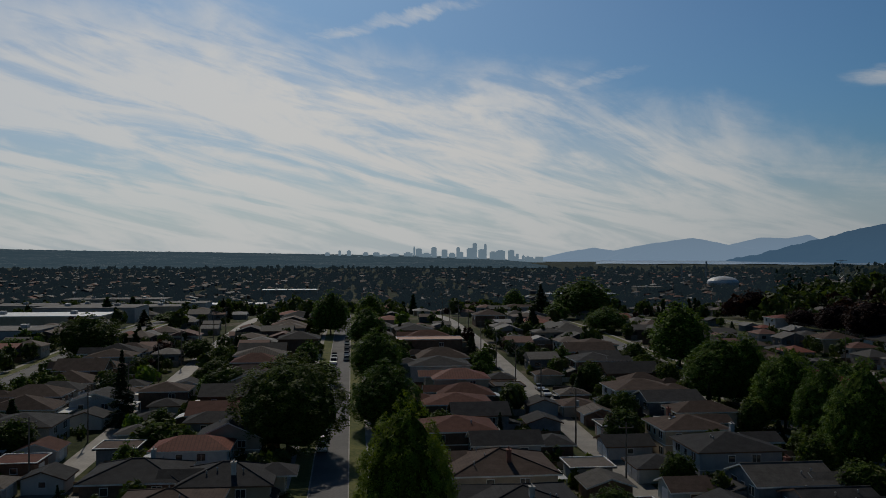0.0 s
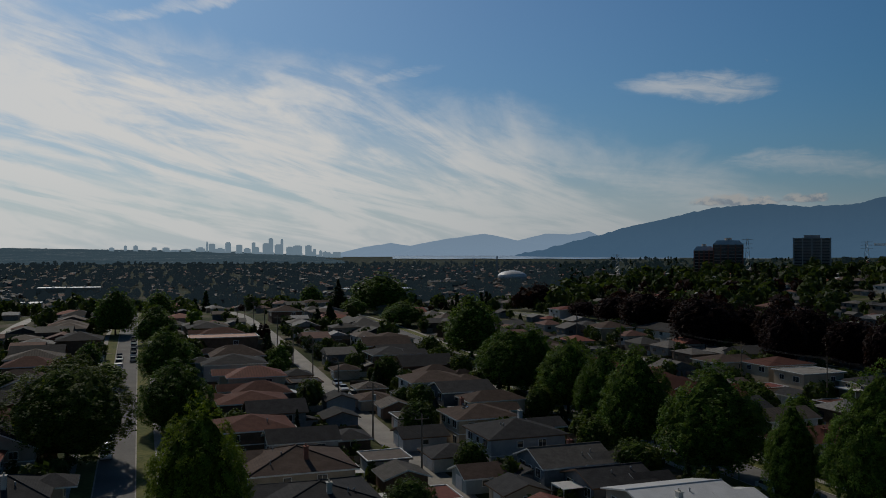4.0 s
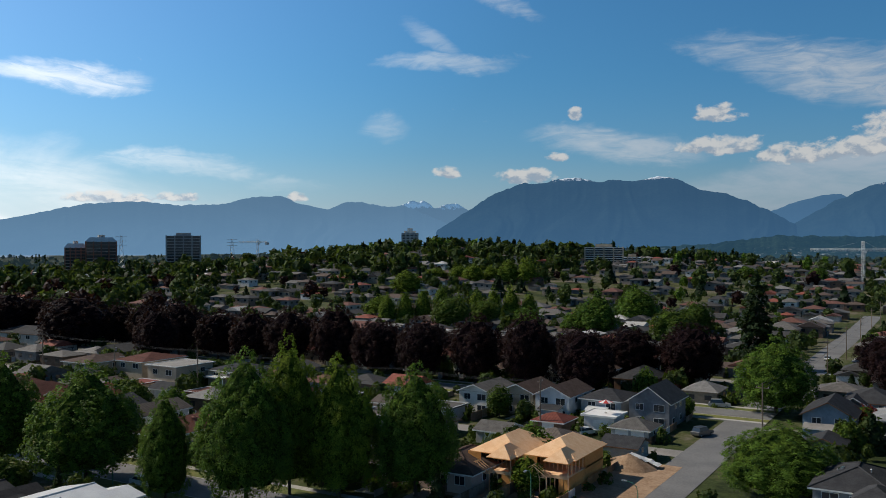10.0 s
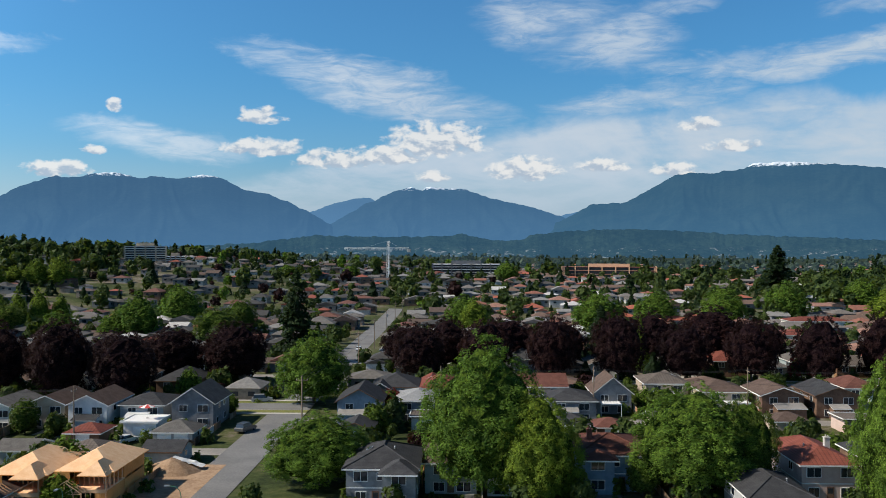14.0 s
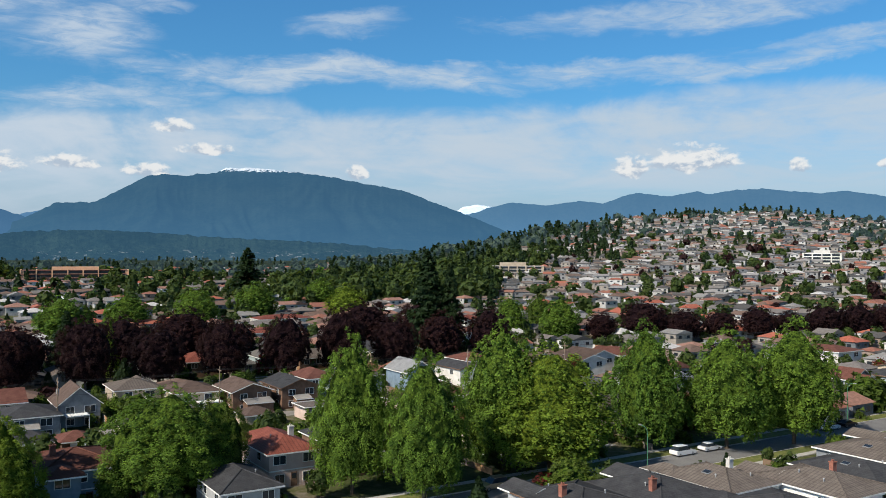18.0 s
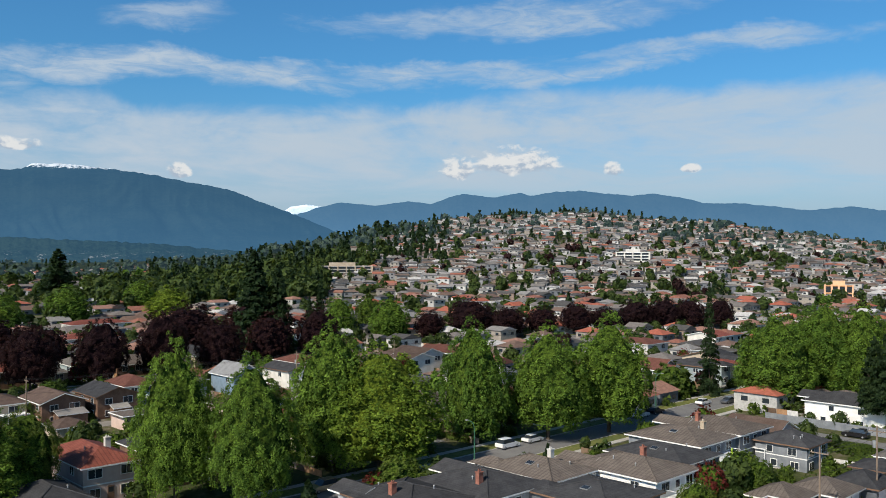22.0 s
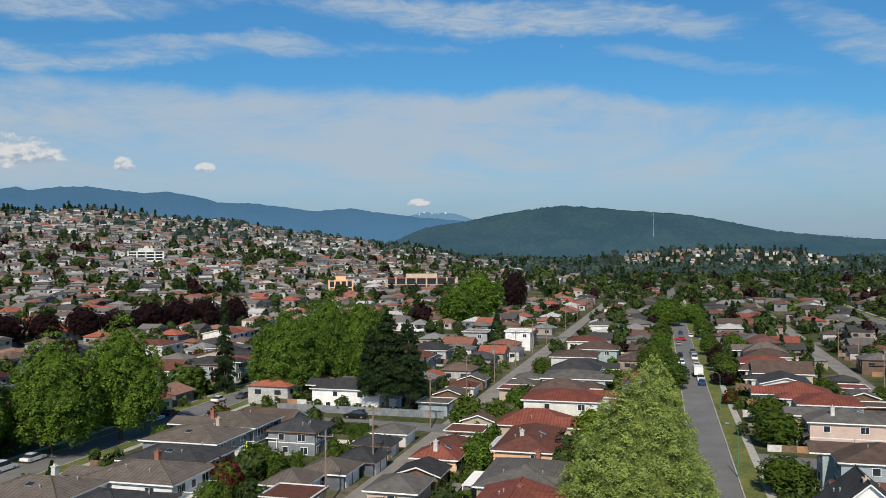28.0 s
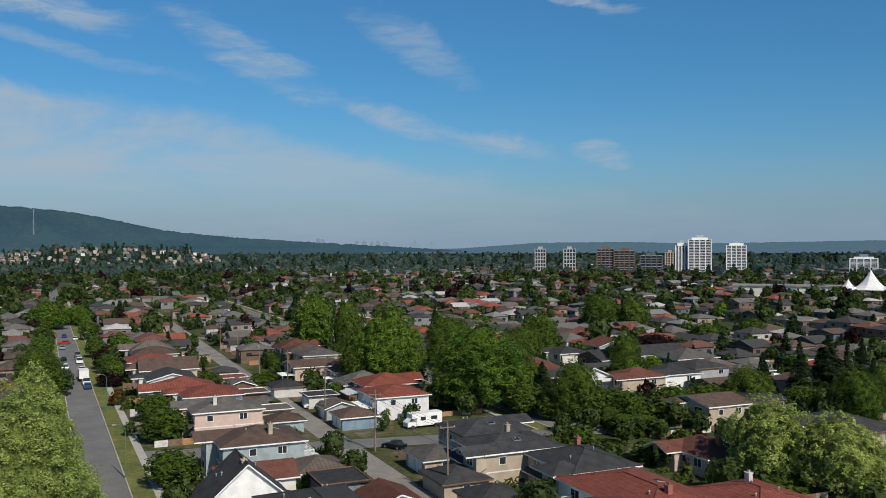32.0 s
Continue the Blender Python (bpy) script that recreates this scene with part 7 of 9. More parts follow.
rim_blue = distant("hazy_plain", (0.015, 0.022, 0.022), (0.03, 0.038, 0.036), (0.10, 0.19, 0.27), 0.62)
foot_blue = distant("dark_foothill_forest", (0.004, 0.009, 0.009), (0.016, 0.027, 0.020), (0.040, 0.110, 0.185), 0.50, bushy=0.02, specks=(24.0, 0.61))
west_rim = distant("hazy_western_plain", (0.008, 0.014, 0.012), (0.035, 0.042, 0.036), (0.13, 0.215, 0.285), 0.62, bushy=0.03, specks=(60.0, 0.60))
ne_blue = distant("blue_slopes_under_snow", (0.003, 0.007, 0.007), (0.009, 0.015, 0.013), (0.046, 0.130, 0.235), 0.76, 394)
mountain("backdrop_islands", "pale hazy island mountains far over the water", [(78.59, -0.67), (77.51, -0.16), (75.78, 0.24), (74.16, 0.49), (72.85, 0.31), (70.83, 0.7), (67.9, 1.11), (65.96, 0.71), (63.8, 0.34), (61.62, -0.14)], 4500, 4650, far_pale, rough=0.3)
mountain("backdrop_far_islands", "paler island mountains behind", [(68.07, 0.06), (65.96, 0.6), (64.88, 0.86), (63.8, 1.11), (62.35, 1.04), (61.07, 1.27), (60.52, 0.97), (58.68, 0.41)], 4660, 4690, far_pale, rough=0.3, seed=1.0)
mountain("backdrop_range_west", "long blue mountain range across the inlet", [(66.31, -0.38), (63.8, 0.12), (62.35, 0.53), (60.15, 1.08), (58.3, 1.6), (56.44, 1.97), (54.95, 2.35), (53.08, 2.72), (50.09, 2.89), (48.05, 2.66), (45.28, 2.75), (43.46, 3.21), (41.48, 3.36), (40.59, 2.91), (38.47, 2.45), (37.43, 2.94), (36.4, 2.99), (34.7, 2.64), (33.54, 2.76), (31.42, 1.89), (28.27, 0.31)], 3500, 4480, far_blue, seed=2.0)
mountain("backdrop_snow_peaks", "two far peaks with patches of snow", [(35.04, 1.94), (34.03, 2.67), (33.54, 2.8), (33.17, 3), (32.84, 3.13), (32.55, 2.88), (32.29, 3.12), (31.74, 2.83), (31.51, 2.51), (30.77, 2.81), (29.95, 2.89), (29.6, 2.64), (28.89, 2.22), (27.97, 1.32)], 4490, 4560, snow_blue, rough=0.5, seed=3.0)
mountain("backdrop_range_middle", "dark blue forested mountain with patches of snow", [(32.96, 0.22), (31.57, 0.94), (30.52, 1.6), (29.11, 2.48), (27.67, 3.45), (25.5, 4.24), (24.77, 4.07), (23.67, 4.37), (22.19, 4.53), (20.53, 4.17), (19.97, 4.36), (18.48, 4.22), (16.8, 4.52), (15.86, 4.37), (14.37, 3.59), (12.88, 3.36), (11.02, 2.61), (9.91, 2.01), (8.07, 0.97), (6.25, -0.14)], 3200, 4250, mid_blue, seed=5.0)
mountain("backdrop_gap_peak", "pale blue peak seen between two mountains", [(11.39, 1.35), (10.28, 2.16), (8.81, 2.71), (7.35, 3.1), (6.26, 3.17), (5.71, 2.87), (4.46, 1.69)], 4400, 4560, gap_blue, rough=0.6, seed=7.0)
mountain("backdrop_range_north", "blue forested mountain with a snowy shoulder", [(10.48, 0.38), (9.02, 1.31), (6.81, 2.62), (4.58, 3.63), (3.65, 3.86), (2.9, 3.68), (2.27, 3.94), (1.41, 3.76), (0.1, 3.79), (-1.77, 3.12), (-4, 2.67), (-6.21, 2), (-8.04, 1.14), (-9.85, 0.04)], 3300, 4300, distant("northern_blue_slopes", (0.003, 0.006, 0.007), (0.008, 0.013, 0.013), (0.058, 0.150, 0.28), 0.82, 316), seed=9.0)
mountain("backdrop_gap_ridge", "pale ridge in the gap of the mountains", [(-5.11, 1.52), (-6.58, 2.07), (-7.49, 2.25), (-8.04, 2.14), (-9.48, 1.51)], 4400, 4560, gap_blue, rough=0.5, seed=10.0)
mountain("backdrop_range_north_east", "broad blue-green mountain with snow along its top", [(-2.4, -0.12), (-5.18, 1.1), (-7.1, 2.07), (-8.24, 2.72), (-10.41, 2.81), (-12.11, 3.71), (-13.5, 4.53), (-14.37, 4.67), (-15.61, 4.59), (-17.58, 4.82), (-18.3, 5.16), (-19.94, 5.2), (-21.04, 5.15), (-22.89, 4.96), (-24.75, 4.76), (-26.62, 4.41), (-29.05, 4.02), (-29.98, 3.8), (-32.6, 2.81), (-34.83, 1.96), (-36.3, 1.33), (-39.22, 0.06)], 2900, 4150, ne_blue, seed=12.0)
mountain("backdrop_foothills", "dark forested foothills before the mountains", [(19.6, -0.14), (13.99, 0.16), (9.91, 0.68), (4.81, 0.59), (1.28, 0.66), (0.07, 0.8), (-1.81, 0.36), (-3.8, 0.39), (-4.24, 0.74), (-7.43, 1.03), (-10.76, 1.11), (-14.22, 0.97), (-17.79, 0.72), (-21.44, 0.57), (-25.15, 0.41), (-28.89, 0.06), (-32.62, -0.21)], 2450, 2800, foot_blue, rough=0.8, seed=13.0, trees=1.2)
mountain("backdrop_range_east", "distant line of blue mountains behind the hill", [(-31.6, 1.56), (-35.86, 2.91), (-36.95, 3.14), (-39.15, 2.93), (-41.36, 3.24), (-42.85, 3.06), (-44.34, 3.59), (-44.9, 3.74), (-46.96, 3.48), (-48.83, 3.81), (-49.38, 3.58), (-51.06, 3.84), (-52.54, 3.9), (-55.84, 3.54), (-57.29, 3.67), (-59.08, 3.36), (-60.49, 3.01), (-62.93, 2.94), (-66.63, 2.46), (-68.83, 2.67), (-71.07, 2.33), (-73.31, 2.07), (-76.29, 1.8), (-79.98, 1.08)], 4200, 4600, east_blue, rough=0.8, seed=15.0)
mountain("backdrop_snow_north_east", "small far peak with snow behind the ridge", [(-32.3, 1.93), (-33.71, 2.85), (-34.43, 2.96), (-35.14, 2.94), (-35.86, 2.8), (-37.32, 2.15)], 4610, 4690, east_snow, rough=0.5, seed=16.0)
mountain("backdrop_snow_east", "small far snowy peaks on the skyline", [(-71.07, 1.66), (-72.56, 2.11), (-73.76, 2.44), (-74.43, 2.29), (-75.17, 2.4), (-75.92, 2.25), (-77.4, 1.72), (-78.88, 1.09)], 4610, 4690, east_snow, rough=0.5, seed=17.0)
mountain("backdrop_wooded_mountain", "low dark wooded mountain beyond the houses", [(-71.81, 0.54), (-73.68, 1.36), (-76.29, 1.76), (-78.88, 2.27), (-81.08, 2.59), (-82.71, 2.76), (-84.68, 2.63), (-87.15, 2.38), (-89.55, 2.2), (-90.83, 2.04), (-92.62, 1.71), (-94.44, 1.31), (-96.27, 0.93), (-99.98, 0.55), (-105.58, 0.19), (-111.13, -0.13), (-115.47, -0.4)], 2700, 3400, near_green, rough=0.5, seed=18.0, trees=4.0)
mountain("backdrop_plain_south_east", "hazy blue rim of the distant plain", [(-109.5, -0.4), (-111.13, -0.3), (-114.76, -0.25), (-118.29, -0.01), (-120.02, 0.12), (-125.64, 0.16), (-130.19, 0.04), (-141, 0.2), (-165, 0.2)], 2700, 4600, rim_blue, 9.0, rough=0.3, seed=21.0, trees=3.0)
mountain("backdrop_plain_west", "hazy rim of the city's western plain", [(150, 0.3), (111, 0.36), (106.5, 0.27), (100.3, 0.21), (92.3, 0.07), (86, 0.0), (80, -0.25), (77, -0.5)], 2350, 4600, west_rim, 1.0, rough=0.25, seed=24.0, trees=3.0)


# ---------- tall buildings, crane and skyline ----------
def polar(az, r):
    a = radians(az)
    return -math.sin(a) * r, math.cos(a) * r


def high_rise(name, az, r, w, d, top, floors, wall, band, label, turn=None, crown="box"):
    """A block with floor slabs, window bands and a plant room."""
    x, y = polar(az, r)
    z = terrain(x, y)
    root = thing(name, x, y, z, radians(az) if turn is None else turn, label, "building")
    H = max(8.0, top - z)
    s = Shape()
    s.box(-w / 2, w / 2, -d / 2, d / 2, -3, H)
    part("wall", s.mesh("wall", [M[wall]]), root)
    step_z = H / floors
    s = Shape()
    s.box(-w / 2 - 0.3, w / 2 + 0.3, -d / 2 - 0.5, d / 2 + 0.5, -0.16, 0.22)
    slab = s.mesh("floor_slab", [M[band]])
    s = Shape()
    s.box(-w / 2 * 0.94, w / 2 * 0.94, -d / 2 - 0.12, d / 2 + 0.12, 0.6, step_z - 0.2)
    s.box(-w / 2 - 0.12, w / 2 + 0.12, -d / 2 * 0.9, d / 2 * 0.9, 0.6, step_z - 0.2)
    glass = s.mesh("window_band", [M["glass"]])
    s = Shape()
    s.box(-0.55, 0.55, -d / 2 - 0.65, d / 2 + 0.65, 0, H + 0.6)
    pier = s.mesh("pier", [M[band if floors > 12 else wall]])
    n = 4 if w < 40 else 7
    for i in range(n + 1):
        part("pier", pier, root, "", (-w / 2 + w * i / n, 0, 0))
    for i in range(floors):
        part("window_band", glass, root, "", (0, 0, i * step_z))
        part("floor_slab", slab, root, "", (0, 0, (i + 1) * step_z))
    s = Shape()
    if crown == "box" and floors > 12:      # narrower storeys at the top
        t = Shape()
        t.box(-w * 0.36, w * 0.36, -d * 0.38, d * 0.38, H, H + step_z * 1.6)
        part("upper_tier", t.mesh("upper_tier", [M[band]]), root)
        s.box(-w * 0.16, w * 0.16, -d * 0.2, d * 0.2, H + step_z * 1.6, H + step_z * 1.6 + 3)
        part("plant_room", s.mesh("plant_room", [M[wall]]), root)
    elif crown == "box":
        s.box(-w * 0.22, w * 0.22, -d * 0.25, d * 0.25, H, H + 3.2)
        part("plant_room", s.mesh("plant_room", [M[wall]]), root)
    else:                                   # sloped metal skirt round the top
        W, D = w / 2 + 0.8, d / 2 + 0.8
        for a, b in (((-W, -D), (W, -D)), ((W, -D), (W, D)), ((W, D), (-W, D)), ((-W, D), (-W, -D))):
            s.face([(*a, H), (*b, H), (b[0] * 0.7, b[1] * 0.7, H + 4.5), (a[0] * 0.7, a[1] * 0.7, H + 4.5)])
        s.face([(-W * 0.7, -D * 0.7, H + 4.5), (W * 0.7, -D * 0.7, H + 4.5), (W * 0.7, D * 0.7, H + 4.5), (-W * 0.7, D * 0.7, H + 4.5)])
        part("mansard_roof", s.mesh("mansard_roof", [M["sheet"]], True), root, "sloped pale metal roof skirt")
        s = Shape()
        s.beam((0, 0, H + 4.5), (0, 0, H + 7), w * 0.12, w * 0.12, 8)
        part("plant_room", s.mesh("plant_room", [M["concrete"]]), root)
    return root


def lift(el, r):
    return 36 + r * math.tan(radians(el))


high_rise("apartment_tower", 53.9, 960, 20, 18, lift(-0.02, 960), 9, "brick", "concrete", "dark brick apartment tower with a sloped metal top", crown="skirt")
high_rise("apartment_tower", 52.45, 950, 29, 20, lift(0.35, 950), 10, "brick", "concrete", "broad dark brick apartment tower with sloped metal top", crown="skirt")
high_rise("apartment_tower", 47.6, 940, 34, 18, lift(0.72, 940), 12, "stucco_g", "concrete", "grey-green apartment slab with long window bands")
high_rise("apartment_tower", 33.1, 980, 18, 18, lift(0.9, 980), 13, "stucco_w", "stucco_w", "pale concrete apartment tower on the ridge")
high_rise("apartment_block", 20.4, 800, 34, 20, lift(-0.05, 800), 8, "stucco_b", "white", "stepped cream apartment block with long balconies")
high_rise("apartment_block", 18.6, 790, 16, 18, lift(-0.9, 790), 5, "stucco_b", "white", "lower wing of the cream apartment block")
high_rise("apartment_block", -0.1, 800, 62, 18, lift(-1.2, 800), 5, "side_d", "white", "dark five-storey apartment block with white bands")
high_rise("apartment_block", -9.4, 880, 92, 16, lift(-1.35, 880), 3, "stucco_t", "brick", "long tan and brick apartment block")
high_rise("office_block", -37.0, 760, 52, 20, lift(-1.3, 760), 3, "stucco_b", "concrete", "low tan commercial building with dark windows")
high_rise("school_block", -73.5, 640, 52, 14, lift(-1.95, 640), 2, "stucco_b", "roof_r", "long low building with an orange-red roof band")
high_rise("yellow_block", -68.2, 600, 16, 12, lift(-2.1, 600), 2, "stucco_t", "cedar", "bright yellow-orange building among houses")
high_rise("apartment_block", -56.0, 820, 30, 12, lift(-0.55, 820), 3, "stucco_w", "white", "white apartment block at the foot of the hill")
for az_, el_, w_, n_, wall_, band_, text_ in (
        (-120.3, -0.3, 13, 7, "stucco_g", "white", "grey apartment tower with a pale top"), (-122.2, -0.3, 14, 7, "stucco_g", "white", "grey apartment tower with a pale top"),
        (-124.5, -0.3, 20, 10, "brown", "stucco_g", "dark brown apartment tower"), (-125.7, -0.42, 24, 10, "brown", "stucco_g", "dark banded apartment tower"), (-127.4, -0.72, 26, 7, "side_d", "stucco_g", "dark low apartment slab"),
        (-128.6, -0.55, 12, 9, "stucco_b", "stucco_b", "slim cream apartment tower block"), (-129.3, -0.12, 14, 14, "side_t", "white", "pale green glass tower"), (-130.4, 0.26, 26, 22, "stucco_g", "white", "tall white and grey apartment tower"),
        (-132.6, -0.1, 22, 19, "side_t", "white", "tall glass and white apartment tower"), (-139.8, -0.9, 28, 14, "side_b", "white", "blue glass apartment tower with white bands")):
    high_rise("apartment_tower", az_, 1080, w_, w_ * 0.8, lift(el_, 1080), n_, wall_, band_, text_)


def shopping_centre():
    x, y = polar(-135.5, 640)
    z = terrain(x, y)
    root = thing("shopping_centre", x, y, z, radians(-135.5), "long white and blue shopping centre with white tent roofs", "building")
    s = Shape()
    s.box(-34, 40, -12, 12, -2, 7.5)
    part("wall", s.mesh("wall", [M["stucco_w"]]), root)
    s = Shape()
    s.box(-35, 41, -13, 13, 7.5, 8.1)
    part("roof", s.mesh("roof", [M["tar"]]), root)
    s = Shape()
    s.box(-6, 6, -12.5, -11.9, 3.5, 8.8)
    part("sign_panel", s.mesh("sign_panel", [M["side_b"]]), root, "plain blue sign panel")
    tent_mat = M["white"]
    for cx, cy, rad, h in ((52, -4, 14, 13), (66, -8, 12, 10), (38, -10, 8, 7), (76, 2, 12, 9)):
        s = Shape()
        n = 16
        prev = None
        for k in range(7):
            t = k / 6
            ring = [(cx + math.cos(6.2832 * i / n) * rad * (1 - t) * (1 + 0.08 * (i % 2)), cy + math.sin(6.2832 * i / n) * rad * (1 - t) * (1 + 0.08 * (i % 2)), 6 + h * t ** 2.2) for i in range(n)]
            if prev:
                for i in range(n):
                    j = (i + 1) % n
                    s.face([prev[i], prev[j], ring[j], ring[i]])
            prev = ring
        part("tent_roof", s.mesh("tent_roof", [tent_mat], True), root, "white peaked tent roof")
        s = Shape()
        s.beam((cx, cy, 0), (cx, cy, 6 + h + 1), 0.25, 0.1, 8)
        part("mast", s.mesh("mast", [M["steel"]]), root)


shopping_centre()


def lattice(s, a, b, wide, bays, t=0.12):
    """A square trussed mast or jib from a to b."""
    a, b = Vector(a), Vector(b)
    w = (b - a).normalized()
    u = w.orthogonal().normalized()
    v = w.cross(u)
    offs = [(u * i + v * j) * wide / 2 for i, j in ((-1, -1), (1, -1), (1, 1), (-1, 1))]
    for o in offs:
        s.beam(a + o, b + o, t, t, 4)
    for k in range(bays):
        p, q = a + (b - a) * (k / bays), a + (b - a) * ((k + 1) / bays)
        for i in range(4):
            s.beam(p + offs[i], q + offs[(i + 1) % 4], t * 0.6, t * 0.6, 3)


def tower_crane(az, r, el_top, el_jib, az_jib, az_tail, label):
    x, y = polar(az, r)
    z = terrain(x, y)
    root = thing("tower_crane", x, y, z, 0, label, "crane")
    zt, zj = lift(el_top, r) - z, lift(el_jib, r) - z
    s = Shape()
    lattice(s, (0, 0, -1), (0, 0, zj), 1.9, 18, 0.16)
    part("mast", s.mesh("mast", [M["white"]]), root)
    s = Shape()
    lattice(s, (0, 0, zj), (0, 0, zt), 1.6, 4, 0.16)
    part("apex", s.mesh("apex", [M["white"]]), root)
    for nm, a2 in (("jib", az_jib), ("counter_jib", az_tail)):
        ex, ey = polar(a2, r)
        s = Shape()
        lattice(s, (0, 0, zj + 0.6), (ex - x, ey - y, zj + 0.6), 1.5, 20 if nm == "jib" else 8, 0.14)
        s.beam((0, 0, zt), ((ex - x) * 0.6, (ey - y) * 0.6, zj + 1.2), 0.07, 0.07, 4)
        part(nm, s.mesh(nm, [M["white"]]), root)
    ex, ey = polar(az_tail, r)
    s = Shape()
    s.box((ex - x) - 1.4, (ex - x) + 1.4, (ey - y) - 1.4, (ey - y) + 1.4, zj - 2.2, zj + 0.4)
    part("counterweight", s.mesh("counterweight", [M["concrete"]]), root)
    s = Shape()
    s.box(0.9, 2.6, -0.9, 0.9, zj - 2.0, zj)
    part("cab", s.mesh("cab", [M["white"]]), root)


tower_crane(5.05, 720, 0.32, -0.24, 7.95, 3.7, "white lattice tower crane above the roofs")
tower_crane(43.0, 960, 0.5, 0.3, 44.2, 42.4, "distant dark tower crane on the ridge")


def pylon(az, r, el, label="grey lattice transmission tower on the skyline"):
    x, y = polar(az, r)
    z = terrain(x, y)
    root = thing("transmission_tower", x, y, z, radians(az), label, "pylon")
    h = lift(el, r) - z
    s = Shape()
    for i, j in ((-1, -1), (1, -1), (1, 1), (-1, 1)):
        s.beam((i * 4, j * 4, -1), (i * 0.8, j * 0.8, h), 0.3, 0.2, 4)
    for k in range(6):
        t0, t1 = k / 6, (k + 1) / 6
        w0, w1 = 4 - 3.2 * t0, 4 - 3.2 * t1
        for i, j, a, b in ((-1, -1, 1, -1), (1, -1, -1, -1), (-1, 1, 1, 1), (1, 1, -1, 1)):
            s.beam((i * w0, j * w0, h * t0), (a * w1, b * w1, h * t1), 0.15, 0.15, 3)
    part("tower_frame", s.mesh("tower_frame", [M["steel"]]), root)
    for k in (0.72, 0.84, 0.96):
        s = Shape()
        s.beam((-6.5, 0, h * k), (6.5, 0, h * k), 0.3, 0.3, 4)
        part("cross_arm", s.mesh("cross_arm", [M["steel"]]), root)


for az_, r_, el_ in ((51.3, 1100, 0.75), (44.6, 1150, 0.55), (59.3, 1250, -0.25)):
    pylon(az_, r_, el_)
x_, y_ = polar(-88.6, 2900)
mast_ = thing("radio_mast", x_, y_, 80, 0, "thin radio mast on the wooded mountain", "mast")
sh_ = Shape()
lattice(sh_, (0, 0, -10), (0, 0, lift(2.2, 2900) - 80), 2.0, 14, 0.22)
part("mast_frame", sh_.mesh("mast_frame", [M["steel"]]), mast_)


def city_skyline():
    """Downtown towers at the horizon, their haze put in as emission."""
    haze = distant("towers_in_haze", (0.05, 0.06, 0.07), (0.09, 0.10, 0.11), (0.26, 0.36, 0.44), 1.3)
    # the stadium roof emits its pale brightness instead of catching it
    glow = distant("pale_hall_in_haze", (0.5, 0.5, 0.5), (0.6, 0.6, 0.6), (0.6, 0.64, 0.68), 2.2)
    tops = [(91.6, 48, 22), (90.8, 57, 13), (90.2, 57, 20), (89.1, 46, 27), (88.4, 48, 33), (87.9, 37, 44), (87.2, 42, 44), (86.3, 46, 44), (85.9, 74, 9), (85.6, 67, 31), (85.1, 44, 44), (84.6, 71, 27), (83.9, 62, 29), (83.4, 44, 33),
            (83.0, 74, 18), (82.8, 51, 22), (82.2, 66, 35), (81.9, 94, 22), (81.4, 62, 40), (81.2, 88, 13), (80.7, 51, 33), (80.2, 57, 44), (79.5, 60, 31), (79.1, 42, 15), (78.7, 33, 15), (78.4, 29, 15), (77.8, 15, 22)]
    rng = random.Random(4)
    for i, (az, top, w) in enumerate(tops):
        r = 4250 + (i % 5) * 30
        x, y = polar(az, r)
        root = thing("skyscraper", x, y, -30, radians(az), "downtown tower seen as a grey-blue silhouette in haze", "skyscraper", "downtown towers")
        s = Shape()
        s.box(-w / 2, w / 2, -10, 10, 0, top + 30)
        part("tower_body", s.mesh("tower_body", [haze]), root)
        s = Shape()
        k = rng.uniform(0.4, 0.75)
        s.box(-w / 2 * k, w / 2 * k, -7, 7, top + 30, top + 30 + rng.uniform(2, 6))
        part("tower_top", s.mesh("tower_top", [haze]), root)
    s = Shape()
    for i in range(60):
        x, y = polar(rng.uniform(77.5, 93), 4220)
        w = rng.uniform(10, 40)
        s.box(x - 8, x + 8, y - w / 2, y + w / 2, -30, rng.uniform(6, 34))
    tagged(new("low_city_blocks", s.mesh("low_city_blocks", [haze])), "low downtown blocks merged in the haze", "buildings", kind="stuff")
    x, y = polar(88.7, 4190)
    root = thing("stadium", x, y, 0, radians(88.7), "pale stadium roof below the towers, its brightness put in as emission", "building")
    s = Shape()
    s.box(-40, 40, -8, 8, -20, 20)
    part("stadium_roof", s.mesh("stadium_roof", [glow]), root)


city_skyline()


